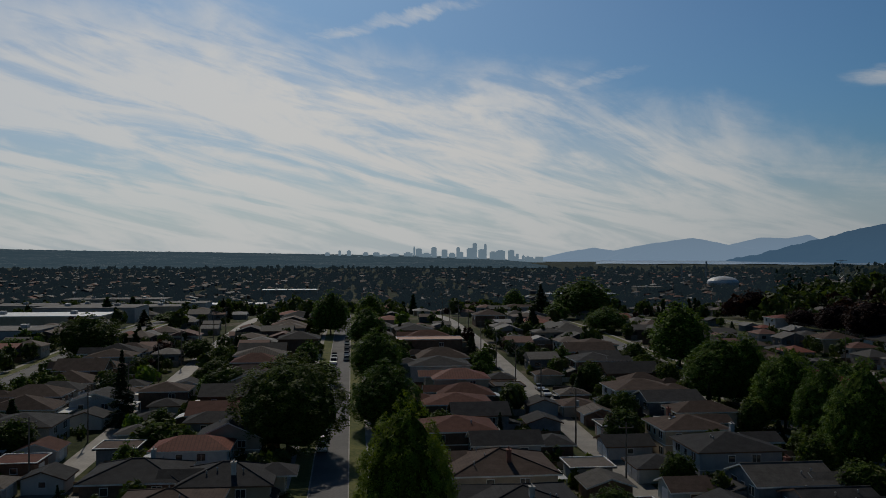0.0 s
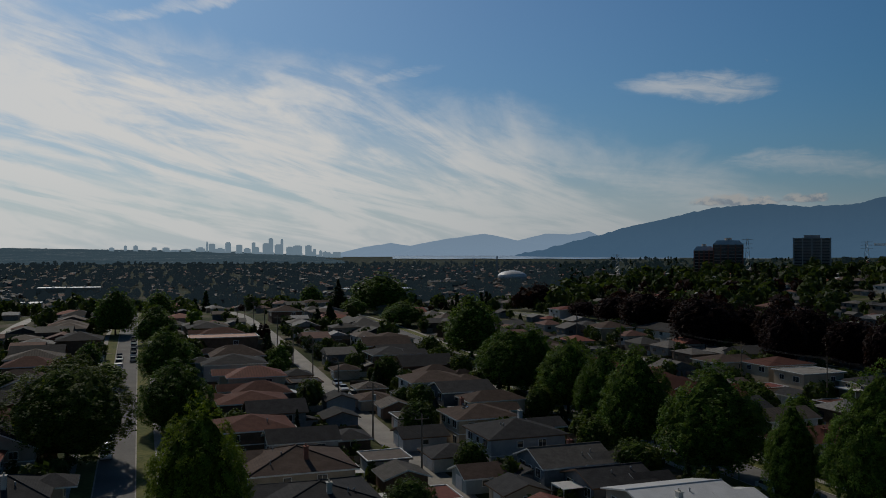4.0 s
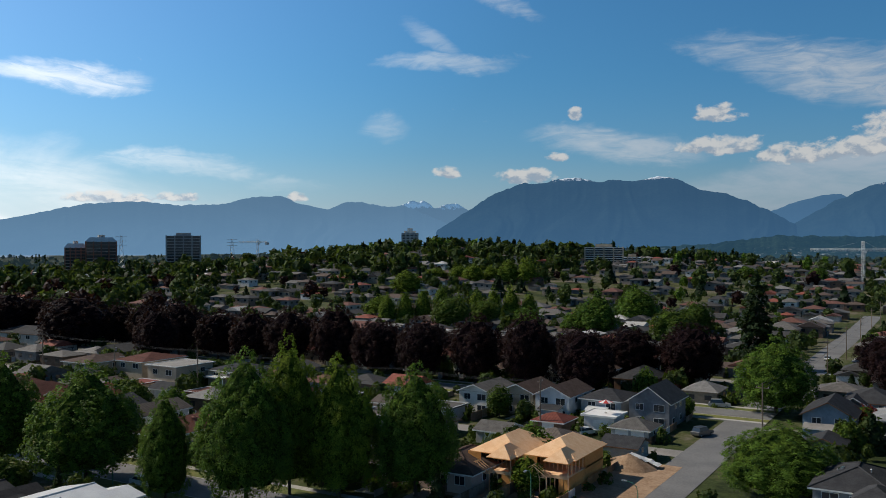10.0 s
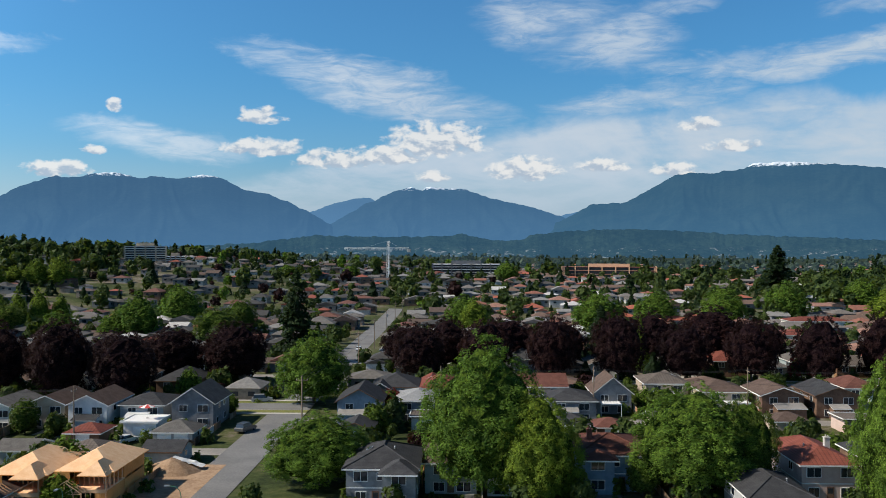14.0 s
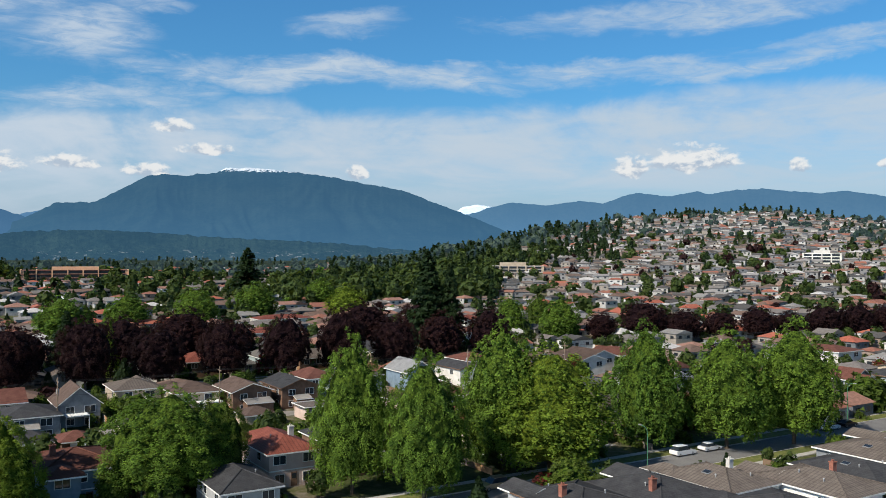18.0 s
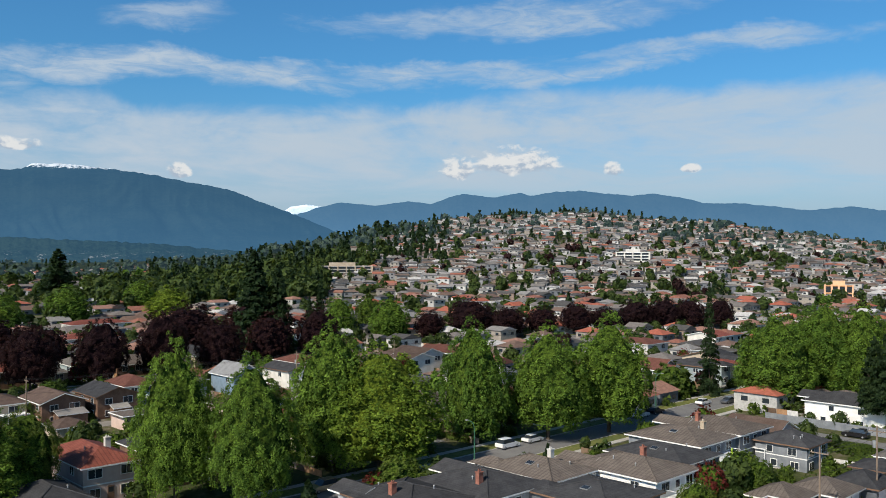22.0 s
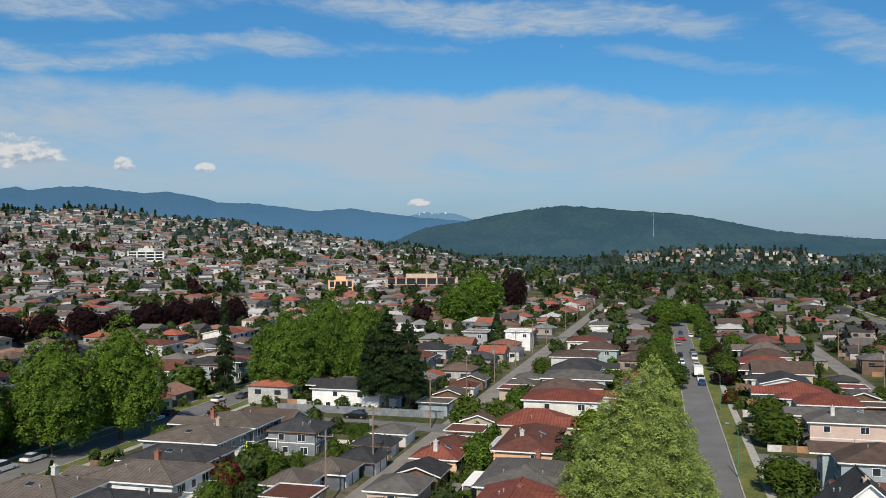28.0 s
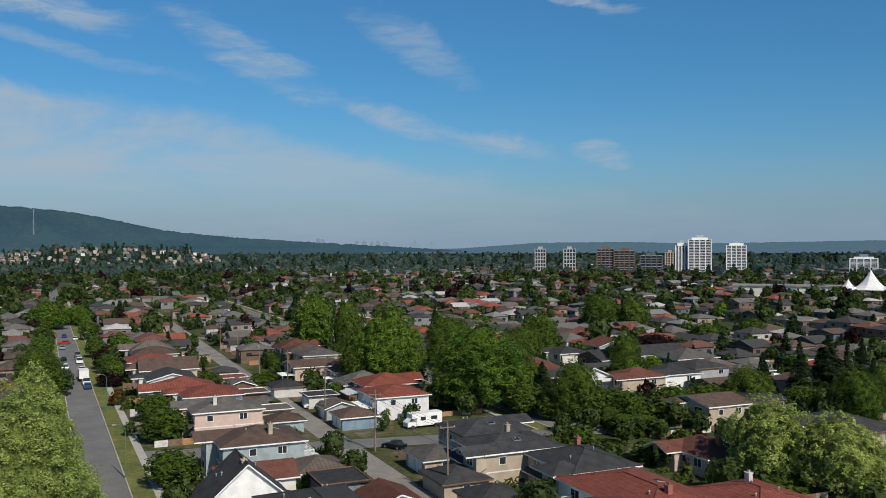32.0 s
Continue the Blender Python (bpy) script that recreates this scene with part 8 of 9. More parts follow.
def south_east_skyline():
    """Pale towers and a cable-stayed bridge on the far rim of the plain."""
    # towers and bridge glow faintly to give the haze before them
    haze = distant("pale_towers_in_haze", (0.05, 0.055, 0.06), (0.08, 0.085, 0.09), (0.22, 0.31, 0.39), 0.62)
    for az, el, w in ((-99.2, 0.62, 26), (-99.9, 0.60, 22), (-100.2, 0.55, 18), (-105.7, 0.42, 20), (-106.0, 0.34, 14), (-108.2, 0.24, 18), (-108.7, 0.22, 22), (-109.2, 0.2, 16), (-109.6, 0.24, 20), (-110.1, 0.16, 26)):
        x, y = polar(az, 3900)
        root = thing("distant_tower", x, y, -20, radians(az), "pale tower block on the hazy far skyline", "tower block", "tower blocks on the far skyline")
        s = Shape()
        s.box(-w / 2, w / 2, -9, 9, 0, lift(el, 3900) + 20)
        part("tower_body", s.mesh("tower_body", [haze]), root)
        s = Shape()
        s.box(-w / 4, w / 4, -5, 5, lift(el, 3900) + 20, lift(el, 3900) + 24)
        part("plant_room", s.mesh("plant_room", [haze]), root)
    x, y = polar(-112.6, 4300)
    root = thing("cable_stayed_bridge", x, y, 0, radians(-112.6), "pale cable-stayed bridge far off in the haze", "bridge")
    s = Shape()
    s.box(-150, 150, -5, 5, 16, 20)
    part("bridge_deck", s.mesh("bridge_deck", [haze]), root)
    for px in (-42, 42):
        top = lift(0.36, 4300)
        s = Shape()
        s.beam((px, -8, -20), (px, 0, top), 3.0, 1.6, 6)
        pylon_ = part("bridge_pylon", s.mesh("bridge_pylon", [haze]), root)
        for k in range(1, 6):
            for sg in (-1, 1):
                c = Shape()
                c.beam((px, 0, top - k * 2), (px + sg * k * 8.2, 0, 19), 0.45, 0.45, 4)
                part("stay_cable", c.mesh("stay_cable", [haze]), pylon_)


south_east_skyline()


def dome_hall():
    x, y = polar(66.1, 1180)
    root = thing("domed_arena", x, y, None, 0, "low white domed arena among trees", "building")
    s = Shape()
    prev = None
    for k in range(7):
        t = k / 6 * math.pi / 2
        ring = [(math.cos(6.2832 * i / 24) * 20 * math.cos(t), math.sin(6.2832 * i / 24) * 20 * math.cos(t), 8 + 8 * math.sin(t)) for i in range(24)]
        if prev:
            for i in range(24):
                j = (i + 1) % 24
                s.face([prev[i], prev[j], ring[j], ring[i]])
        prev = ring
    part("dome_roof", s.mesh("dome_roof", [M["sheet"]], True), root)
    s = Shape()
    s.beam((0, 0, -2), (0, 0, 8), 20, 20, 24)
    part("wall", s.mesh("wall", [M["stucco_g"]]), root)
    for az, el in ((68.6, -0.55), (67.1, -0.38)):
        px, py = polar(az, 1400)
        st = thing("chimney_stack", px, py, None, 0, "slender industrial chimney stack by the inlet", "chimney")
        q = Shape()
        q.beam((0, 0, -2), (0, 0, lift(el, 1400) - terrain(px, py)), 1.6, 1.2, 10)
        part("stack_shaft", q.mesh("stack_shaft", [M["concrete"]]), st)


dome_hall()


def inlet():
    """Bright water between the plain and the far shore."""
    verts, faces = [], []
    n = 60
    for i in range(n + 1):
        az = 74 - 30 * i / n
        for r in (3300 + 120 * math.sin(i * 0.7), 4500):
            x, y = polar(az, r)
            verts.append((x, y, 4.0 if r < 4400 else 9.0))
    for i in range(n):
        faces.append((2 * i, 2 * i + 1, 2 * i + 3, 2 * i + 2))
    ob = mesh_object("water", verts, faces, [M["water"]])
    tagged(ob, "pale bright water of the inlet", "water", kind="structure")


inlet()


# ---------- houses under construction ----------
def frame_house(x, y, w, d, label, gable_side):
    root = thing("house_under_construction", x, y, None, 0, label, "house", "houses under construction")
    s = Shape()
    hw, hd, e, top = w / 2, d / 2, 5.2, 7.1
    for x0, x1, y0, y1, z0, z1 in ((-hw, hw, hd - 0.15, hd, 0, e), (hw - 0.15, hw, -hd * 0.1 + 0.12, hd - 0.15, 0, e), (-hw, -hw + 0.15, -hd * 0.1 + 0.12, hd - 0.15, 0, e), (hw - 0.15, hw, -hd + 0.14, -hd * 0.1, 0, e * 0.5),
                                   (-hw, -hw + w * 0.3, -hd + 0.02, -hd + 0.14, 2.8, e), (hw - w * 0.22, hw - 0.15, -hd + 0.02, -hd + 0.14, 0, 2.5), (-hw, hw, -hd * 0.1, -hd * 0.1 + 0.12, 2.8, e)):
        s = Shape()
        s.box(x0, x1, y0, y1, z0, z1)
        part("sheathing", s.mesh("sheathing", [M["ply"]]), root, "orange sheathing board on the wall")
    s = Shape()
    s.box(-hw, hw, -hd, hd - 0.15, 2.55, 2.8)
    part("floor_deck", s.mesh("floor_deck", [M["stud"]]), root)
    s = Shape()
    s.box(-0.05, 0.05, -0.08, 0.08, 0, 2.5)
    stud = s.mesh("stud", [M["stud"]])
    n = 11
    for lev in (0.0, 2.8):
        for i in range(n):
            if i in (3, 4) and lev == 0:
                continue
            part("stud", stud, root, "", (-hw + 0.1 + (w - 0.2) * i / (n - 1), -hd + 0.1 + (0 if lev == 0 else hd * 0.4), lev))
    for i in range(5):
        part("stud", stud, root, "", (-hw + 0.08, -hd + 0.1 + i * hd * 0.4 * 0.5, 0))
        part("stud", stud, root, "", (hw - 0.08, -hd + 0.1 + i * hd * 0.4 * 0.5, 2.8))
    s = Shape()
    s.box(-hw, hw, -hd, -hd + 0.25, 2.3, 2.55)
    s.box(-hw, hw, -hd * 0.6, -hd * 0.6 + 0.25, 5.0, 5.2)
    part("beam", s.mesh("beam", [M["stud"]]), root)
    s = Shape()
    roof_shape(s, w, d * 0.85, e, top, "hip", "y", 0.6, 0.12)
    s.v = [(vx, vy + d * 0.06, vz) for vx, vy, vz in s.v]
    part("roof_deck", s.mesh("roof_deck", [M["stud"], M["ply"]], True), root, "bare plywood roof deck")
    s = Shape()
    roof_shape(s, w * 0.42, d * 0.35, e, top - 0.7, "hip", "y", 0.5, 0.12)
    s.v = [(vx + gable_side * w * 0.26, vy - d * 0.34, vz) for vx, vy, vz in s.v]
    part("wing_roof", s.mesh("wing_roof", [M["stud"], M["ply"]], True), root, "bare plywood wing roof")
    # open porch gable of trusses
    for k in range(3):
        s = Shape()
        gx, gy = -gable_side * w * 0.2, -hd - 1.6 + k * 0.7
        a, b, c = (gx - 2.4, gy, 2.6), (gx + 2.4, gy, 2.6), (gx, gy, 4.2)
        for p, q in ((a, b), (a, c), (b, c), ((gx, gy, 2.6), c), ((gx - 1.2, gy, 2.6), (gx - 0.6, gy, 3.8)), ((gx + 1.2, gy, 2.6), (gx + 0.6, gy, 3.8)), ((gx - 1.2, gy, 3.4), (gx, gy, 2.6)), ((gx + 1.2, gy, 3.4), (gx, gy, 2.6))):
            s.beam(p, q, 0.07, 0.07, 4)
        part("truss", s.mesh("truss", [M["stud"]]), root)
    for gx in (-2.3, -1.2, 1.2, 2.3):
        part("porch_post", stud, root, "", (-gable_side * w * 0.2 + gx, -hd - 1.6, 0))
    HOUSES.append((x, y, w, d))


frame_house(-60.6, 121.5, 7.2, 14.0, "unfinished house of orange sheathing and bare studs", 1)
frame_house(-52.3, 123.5, 7.2, 14.0, "unfinished house with a bare plywood roof", 1)
strip("bare_earth", (-44.5, 104), (-44.5, 141), 11, M["earth"], 0.09, "bare dusty earth of the building site", category="earth")
strip("bare_earth", (-66, 111), (-48, 111), 6, M["earth"], 0.085, "bare dusty earth in front of the unfinished houses", category="earth")


def soil_heap():
    verts, faces = [], []
    n, m = 22, 8
    for j in range(m):
        t = j / (m - 1)
        for i in range(n):
            a = 6.2832 * i / n
            r = (1 - t) * (1 + 0.25 * noise.noise(Vector((math.cos(a) * 2, math.sin(a) * 2, 1 + t))))
            verts.append((math.cos(a) * 4.8 * r, math.sin(a) * 3.4 * r, 2.3 * t ** 0.8 + 0.2 * noise.noise(Vector((math.cos(a) * 5, math.sin(a) * 5, t * 4)))))
    for j in range(m - 1):
        for i in range(n):
            k = (i + 1) % n
            faces.append((j * n + i, j * n + k, (j + 1) * n + k, (j + 1) * n + i))
    ob = new("soil_heap", mesh_from("soil_heap", verts, faces, [M["earth"]], smooth=True))
    ob.location = (-46.5, 136.5, 0.0)
    tagged(ob, "heap of dug-out sandy soil on the building site", "soil heap")
    s = Shape()
    rng = random.Random(2)
    for i in range(9):
        for j in range(4):
            p = lambda a, b: (-2.0 + a * 0.55, -1.0 + b * 0.5, 1.7 - a * 0.16 + 0.25 * noise.noise(Vector((a * 0.9, b * 0.9, 3))))
            s.face([p(i, j), p(i + 1, j), p(i + 1, j + 1), p(i, j + 1)])
    tarp = new("tarpaulin", s.mesh("tarpaulin", [M["white"]], True))
    tarp.location = (-44.8, 138.2, 0.35)
    tagged(tarp, "crumpled white plastic sheet over the soil heap", "tarpaulin")


soil_heap()


# ---------- cars ----------
PAINT = {}


def paint(name, col, metal=0.3):
    def build(N, p):
        p.inputs["Base Color"].default_value = (*col, 1)
        p.inputs["Metallic"].default_value = metal
        p.inputs["Roughness"].default_value = 0.28
        p.inputs["Coat Weight"].default_value = 0.6
    PAINT[name] = material(name + "_car_paint", build)


for nm, col in (("white", (0.78, 0.78, 0.77)), ("silver", (0.42, 0.43, 0.44)), ("black", (0.015, 0.015, 0.017)), ("grey", (0.12, 0.125, 0.13)), ("red", (0.42, 0.02, 0.02)), ("blue", (0.03, 0.08, 0.22)), ("gold", (0.36, 0.30, 0.20))):
    paint(nm, col, 0.0 if nm in ("white", "red") else 0.4)
RUBBER = mottled("tyre_rubber", (0.012, 0.012, 0.012), (0.025, 0.025, 0.025), 0.9, 2.0, 9.0, False, 0.1)
LAMP = mottled("lamp_glass", (0.55, 0.52, 0.48), (0.65, 0.62, 0.58), 0.2, 2.0, 9.0, False, 0.0)
CARS = {}


def car_parts(kind):
    """Body, cabin and wheel meshes for a saloon, a van or a pick-up."""
    if kind in CARS:
        return CARS[kind]
    L, W = (4.5, 1.78) if kind == "saloon" else (4.8, 1.9)
    roof = 1.45 if kind == "saloon" else 1.8
    belt = 0.92 if kind == "saloon" else 1.05
    low = 0.28
    prof = [(-L / 2, low + 0.15), (-L / 2, belt - 0.12), (-L / 2 + 0.12, belt), (L / 2 - 1.15, belt), (L / 2 - 0.15, belt - 0.2), (L / 2, belt - 0.36), (L / 2, low + 0.12), (L / 2 - 0.2, low), (-L / 2 + 0.2, low)]
    s = Shape()
    half = W / 2
    for y0, y1, k in ((-half, half, 1),):
        a = [(x, y0, z) for x, z in prof]
        b = [(x, y1, z) for x, z in prof]
        s.face(a)
        s.face(b[::-1])
        for i in range(len(prof)):
            j = (i + 1) % len(prof)
            s.face([a[j], a[i], b[i], b[j]])
    body = s.mesh("car_body", [], True)
    c0, c1 = (-L / 2 + 0.35, L / 2 - 1.3) if kind != "saloon" else (-L / 2 + 0.6, L / 2 - 1.35)
    r0, r1 = (c0 + 0.25, c1 - 0.75) if kind != "saloon" else (c0 + 0.55, c1 - 0.7)
    inn = half - 0.06
    up = half - 0.22
    s = Shape()
    lo = [(c0, -inn, belt), (c1, -inn, belt), (c1, inn, belt), (c0, inn, belt)]
    hi = [(r0, -up, roof - 0.06), (r1, -up, roof - 0.06), (r1, up, roof - 0.06), (r0, up, roof - 0.06)]
    for i in range(4):
        j = (i + 1) % 4
        s.face([lo[i], lo[j], hi[j], hi[i]])
    s.face(hi)
    cabin = s.mesh("car_windows", [M["glass"]], True)
    s = Shape()
    s.box(r0 - 0.05, r1 + 0.05, -up - 0.02, up + 0.02, roof - 0.07, roof)
    top = s.mesh("car_roof", [])
    s = Shape()
    s.beam((0, -0.1, 0), (0, 0.1, 0), 0.32, 0.32, 14)
    tyre = s.mesh("tyre", [RUBBER])
    s = Shape()
    s.beam((0, -0.12, 0), (0, 0.12, 0), 0.19, 0.19, 10)
    rim = s.mesh("rim", [M["steel"]])
    s = Shape()
    s.box(-0.03, 0.03, -0.18, 0.18, -0.07, 0.07)
    lamp = s.mesh("headlight", [LAMP])
    CARS[kind] = (body, cabin, top, tyre, rim, lamp, L, half, belt)
    return CARS[kind]


PAINTED = {}


def car(x, y, rz, colour, kind="saloon", where_at="parked beside the kerb"):
    body, cabin, top, tyre, rim, lamp, L, half, belt = car_parts(kind)
    key = (kind, colour)
    if key not in PAINTED:
        made = []
        for me in (body, top):
            c = me.copy()
            c.materials.clear()
            c.materials.append(PAINT[colour])
            made.append(c)
        PAINTED[key] = made
    b, t = PAINTED[key]
    root = thing("car", x, y, terrain(x, y) + 0.06, radians(rz), "%s %s %s" % (colour, {"saloon": "saloon car", "van": "family van", "truck": "pick-up"}[kind], where_at), "car")
    bd = part("body", b, root)
    part("glazing", cabin, root)
    part("roof", t, root)
    for sx in (-1, 1):
        for sy in (-1, 1):
            wh = part("wheel", tyre, root, "", (sx * (L / 2 - 0.85), sy * (half - 0.1), 0.32))
            if math.hypot(x, y) < 255:
                part("rim", rim, wh)
    for sy in (-0.6, 0.6) if math.hypot(x, y) < 200 else ():
        part("headlight", lamp, bd, "", (L / 2 - 0.01, sy, belt - 0.42))


SWING = lambda x: -7.8 + 0.0173 * (x - 30)       # the middle of the eastern street
car(-42.4, 166.7, 70, "grey", "van", "on a driveway by the avenue")
car(-46.5, 198.1, 10, "silver", "van", "parked near the avenue")
car(-61.6, 156.6, 60, "white", "saloon", "outside a garage")
car(173.0, 66.0, 92, "black", "van", "parked by a fence")
car(117.6, 106.2, 0, "white", "van")
car(124.6, 106.2, 0, "white")
car(189.7, 101.5, 180, "grey", "saloon", "driving along the street")
car(184.0, 104.6, 0, "white", "saloon", "driving along the street")
car(166.0, 106.0, 0, "black")
car(160.0, 106.0, 0, "white", "van")
car(59.2, 180.0, 40, "silver", "saloon", "in the back lane")
car(76.5, 106.0, 180, "gold", "van")
car(-114.6, 61.5, 20, "red", "saloon", "in a back garden")
car(-36.3, 296.9, 90, "white", "saloon", "driving along the avenue")
for i, (px, col, kd) in enumerate(((236, "blue", "saloon"), (243, "white", "van"), (262, "black", "saloon"), (269, "white", "saloon"), (288, "white", "van"), (296, "silver", "saloon"), (304, "grey", "van"))):
    car(px, SWING(px) - 2.15, 181, col, kd)
for i, (px, col, kd) in enumerate(((238, "black", "saloon"), (246, "grey", "saloon"), (256, "black", "van"), (262, "silver", "saloon"), (275, "white", "van"), (296, "black", "saloon"))):
    car(px, SWING(px) + 2.15, 1, col, kd)
for i, (px, py, col) in enumerate(((346, -1.5, "red"), (349, 4, "blue"), (343, -12, "white"), (360, -5.5, "white"), (371, -1.6, "blue"), (330, -0.8, "silver"))):
    car(px, py, 0 if i > 2 else 75, col, "saloon", "at the street crossing")
for i in range(16):
    car(-158 - i * 7.4 - (i % 3) * 1.2, -5.3, 0, ("white", "silver", "black", "grey", "blue", "silver", "white", "grey")[i % 8], "van" if i % 4 == 1 else "saloon")
for i in range(6):
    car(-262 - i * 9.0, -1.6, 180, ("silver", "white", "grey")[i % 3])
for px, py, a, col, kd in ((186.8, -51.5, 80, "white", "van"), (143.5, -54, 30, "black", "saloon"), (163.7, -57.0, 60, "white", "van"), (-150, 88.9, 0, "silver", "saloon"), (-168, 95.2, 180, "grey", "van"), (-106, 88.9, 0, "white", "saloon"), (-196, 88.9, 0, "white", "van"),
                           (-205, 46.5, 0, "white", "saloon"), (-212, 46.5, 0, "silver", "saloon"), (-196, 47, 0, "white", "van"), (219.9, 176, 10, "blue", "saloon"), (92, 99.6, 0, "grey", "saloon"), (160.1, 109, 90, "black", "saloon")):
    car(px, py, a, col, kd, "parked near the houses")


# ---------- poles, wires and street lamps ----------
def pole_meshes():
    s = Shape()
    s.beam((0, 0, -0.5), (0, 0, 10.8), 0.17, 0.11, 8)
    a = Shape()
    a.box(-1.2, 1.2, -0.06, 0.06, 9.9, 10.04)
    t = Shape()
    t.beam((0.36, 0, 7.6), (0.36, 0, 8.6), 0.26, 0.26, 10)
    i = Shape()
    i.beam((0, 0, 0), (0, 0, 0.22), 0.06, 0.04, 6)
    return s.mesh("pole_shaft", [M["pole"]]), a.mesh("cross_arm", [M["pole"]]), t.mesh("transformer", [M["steel"]]), i.mesh("insulator", [M["concrete"]])


POLE = pole_meshes()
WIRE = mottled("wire_sheath", (0.02, 0.02, 0.022), (0.035, 0.035, 0.037), 0.7, 1.0, 5.0, True, 0.0)


def pole_line(points, along_x=True):
    last = None
    for k, (x, y) in enumerate(points):
        z = terrain(x, y)
        root = thing("utility_pole", x, y, z, math.pi / 2 if along_x else 0, "weathered wooden utility pole with a crossarm", "pole", "utility poles along the lanes")
        part("shaft", POLE[0], root)
        arm = part("cross_arm", POLE[1], root)
        if k % 3 == 1:
            part("transformer", POLE[2], root, "grey transformer drum")
        for u in (-1.05, 0.0, 1.05) if math.hypot(x, y) < 190 else ():
            part("insulator", POLE[3], arm, "", (u, 0, 10.04))
        if last:
            s = Shape()
            for u, h in ((-1.05, 10.25), (0.0, 10.25), (1.05, 10.25), (0.0, 7.4)):
                a = Vector((last[0] + (0 if along_x else u), last[1] + (u if along_x else 0), last[2] + h))
                b = Vector((x + (0 if along_x else u), y + (u if along_x else 0), z + h))
                n, p = 6, a
                for i in range(1, n + 1):
                    t = i / n
                    q = a.lerp(b, t) - Vector((0, 0, 2.4 * t * (1 - t)))
                    s.beam(p, q, 0.022, 0.022, 3, cap=False)
                    p = q
            tagged(new("power_line", s.mesh("power_line", [WIRE], True)), "thin dark overhead wires between two poles", "wire", "overhead wires")
        last = (x, y, z)


pole_line([(-126.7 - i * 29.5, 41.0) for i in range(10)])
pole_line([(112, 47.2), (131.5, 47.2), (166.5, 47.6), (196, 47.2), (228, 47.2), (260, 47.2), (292, 47.2), (324, 47.2), (380, 47), (430, 47), (480, 47)])
pole_line([(-140 - i * 30, -49.6) for i in range(8)])
pole_line([(112.6, -50.5), (142.8, -50.2), (174, -50.2), (206, -50.2), (238, -50.2), (270, -50.2), (302, -50.2)])
pole_line([(-69.9 - i * 31, 153.2) for i in range(8)])
pole_line([(-5 + i * 32, 182.0) for i in range(9)])
pole_line([(-31.5, 167 + i * 45) for i in range(8)], False)
pole_line([(-20 + i * 36, 270) for i in range(8)])


def street_lamp(x, y, rz):
    root = thing("street_lamp", x, y, None, radians(rz), "green-painted street lamp with a curved arm", "street lamp", "street lamps")
    s = Shape()
    s.beam((0, 0, 0), (0, 0, 7.2), 0.1, 0.06, 8)
    pts = [(0, 0, 7.2), (0.15, 0, 7.9), (0.6, 0, 8.3), (1.4, 0, 8.45)]
    for a, b in zip(pts, pts[1:]):
        s.beam(a, b, 0.05, 0.045, 6)
    part("lamp_post", s.mesh("lamp_post", [M["green_paint"]]), root)
    s = Shape()
    s.box(1.3, 1.95, -0.12, 0.12, 8.38, 8.52)
    part("lamp_head", s.mesh("lamp_head", [M["steel"]]), root)


for a in ((142.4, -9.2, 90), (162, 2.2, -90), (200, -9.2, 90), (246, 2.2, -90), (300, -9.2, 90), (-46, 98, -90), (-32.5, 98.5, 180), (170, 108.5, -90), (205, 98, 90), (100, 97.5, 90), (-110, 86.5, 90), (-160, 97.5, -90), (-180, -9.2, 90), (-240, 2.2, -90)):
    street_lamp(*a)


# ---------- gardens: fences, hedges and shrubs ----------
def picket(x0, y0, x1, y1, h, mat, label):
    """A board fence: posts, rails and boards."""
    d = Vector((x1 - x0, y1 - y0))
    root = thing("fence", x0, y0, 0.0, math.atan2(d.y, d.x), label, "fence")
    L = d.length
    z0 = terrain((x0 + x1) / 2, (y0 + y1) / 2)
    root.location.z = z0
    s = Shape()
    n = max(1, int(L / 2.4))
    for i in range(n + 1):
        s.box(L * i / n - 0.06, L * i / n + 0.06, -0.06, 0.06, -0.3, h + 0.12)
    part("post", s.mesh("post", [M[mat]]), root)
    for i in range(n):
        a, b = L * i / n + 0.06, L * (i + 1) / n - 0.06
        s = Shape()
        s.box(a, b, -0.02, 0.02, 0.08, h)
        s.box(a, b, 0.02, 0.06, h * 0.75, h * 0.75 + 0.09)
        part("fence_panel", s.mesh("fence_panel", [M[mat]]), root)


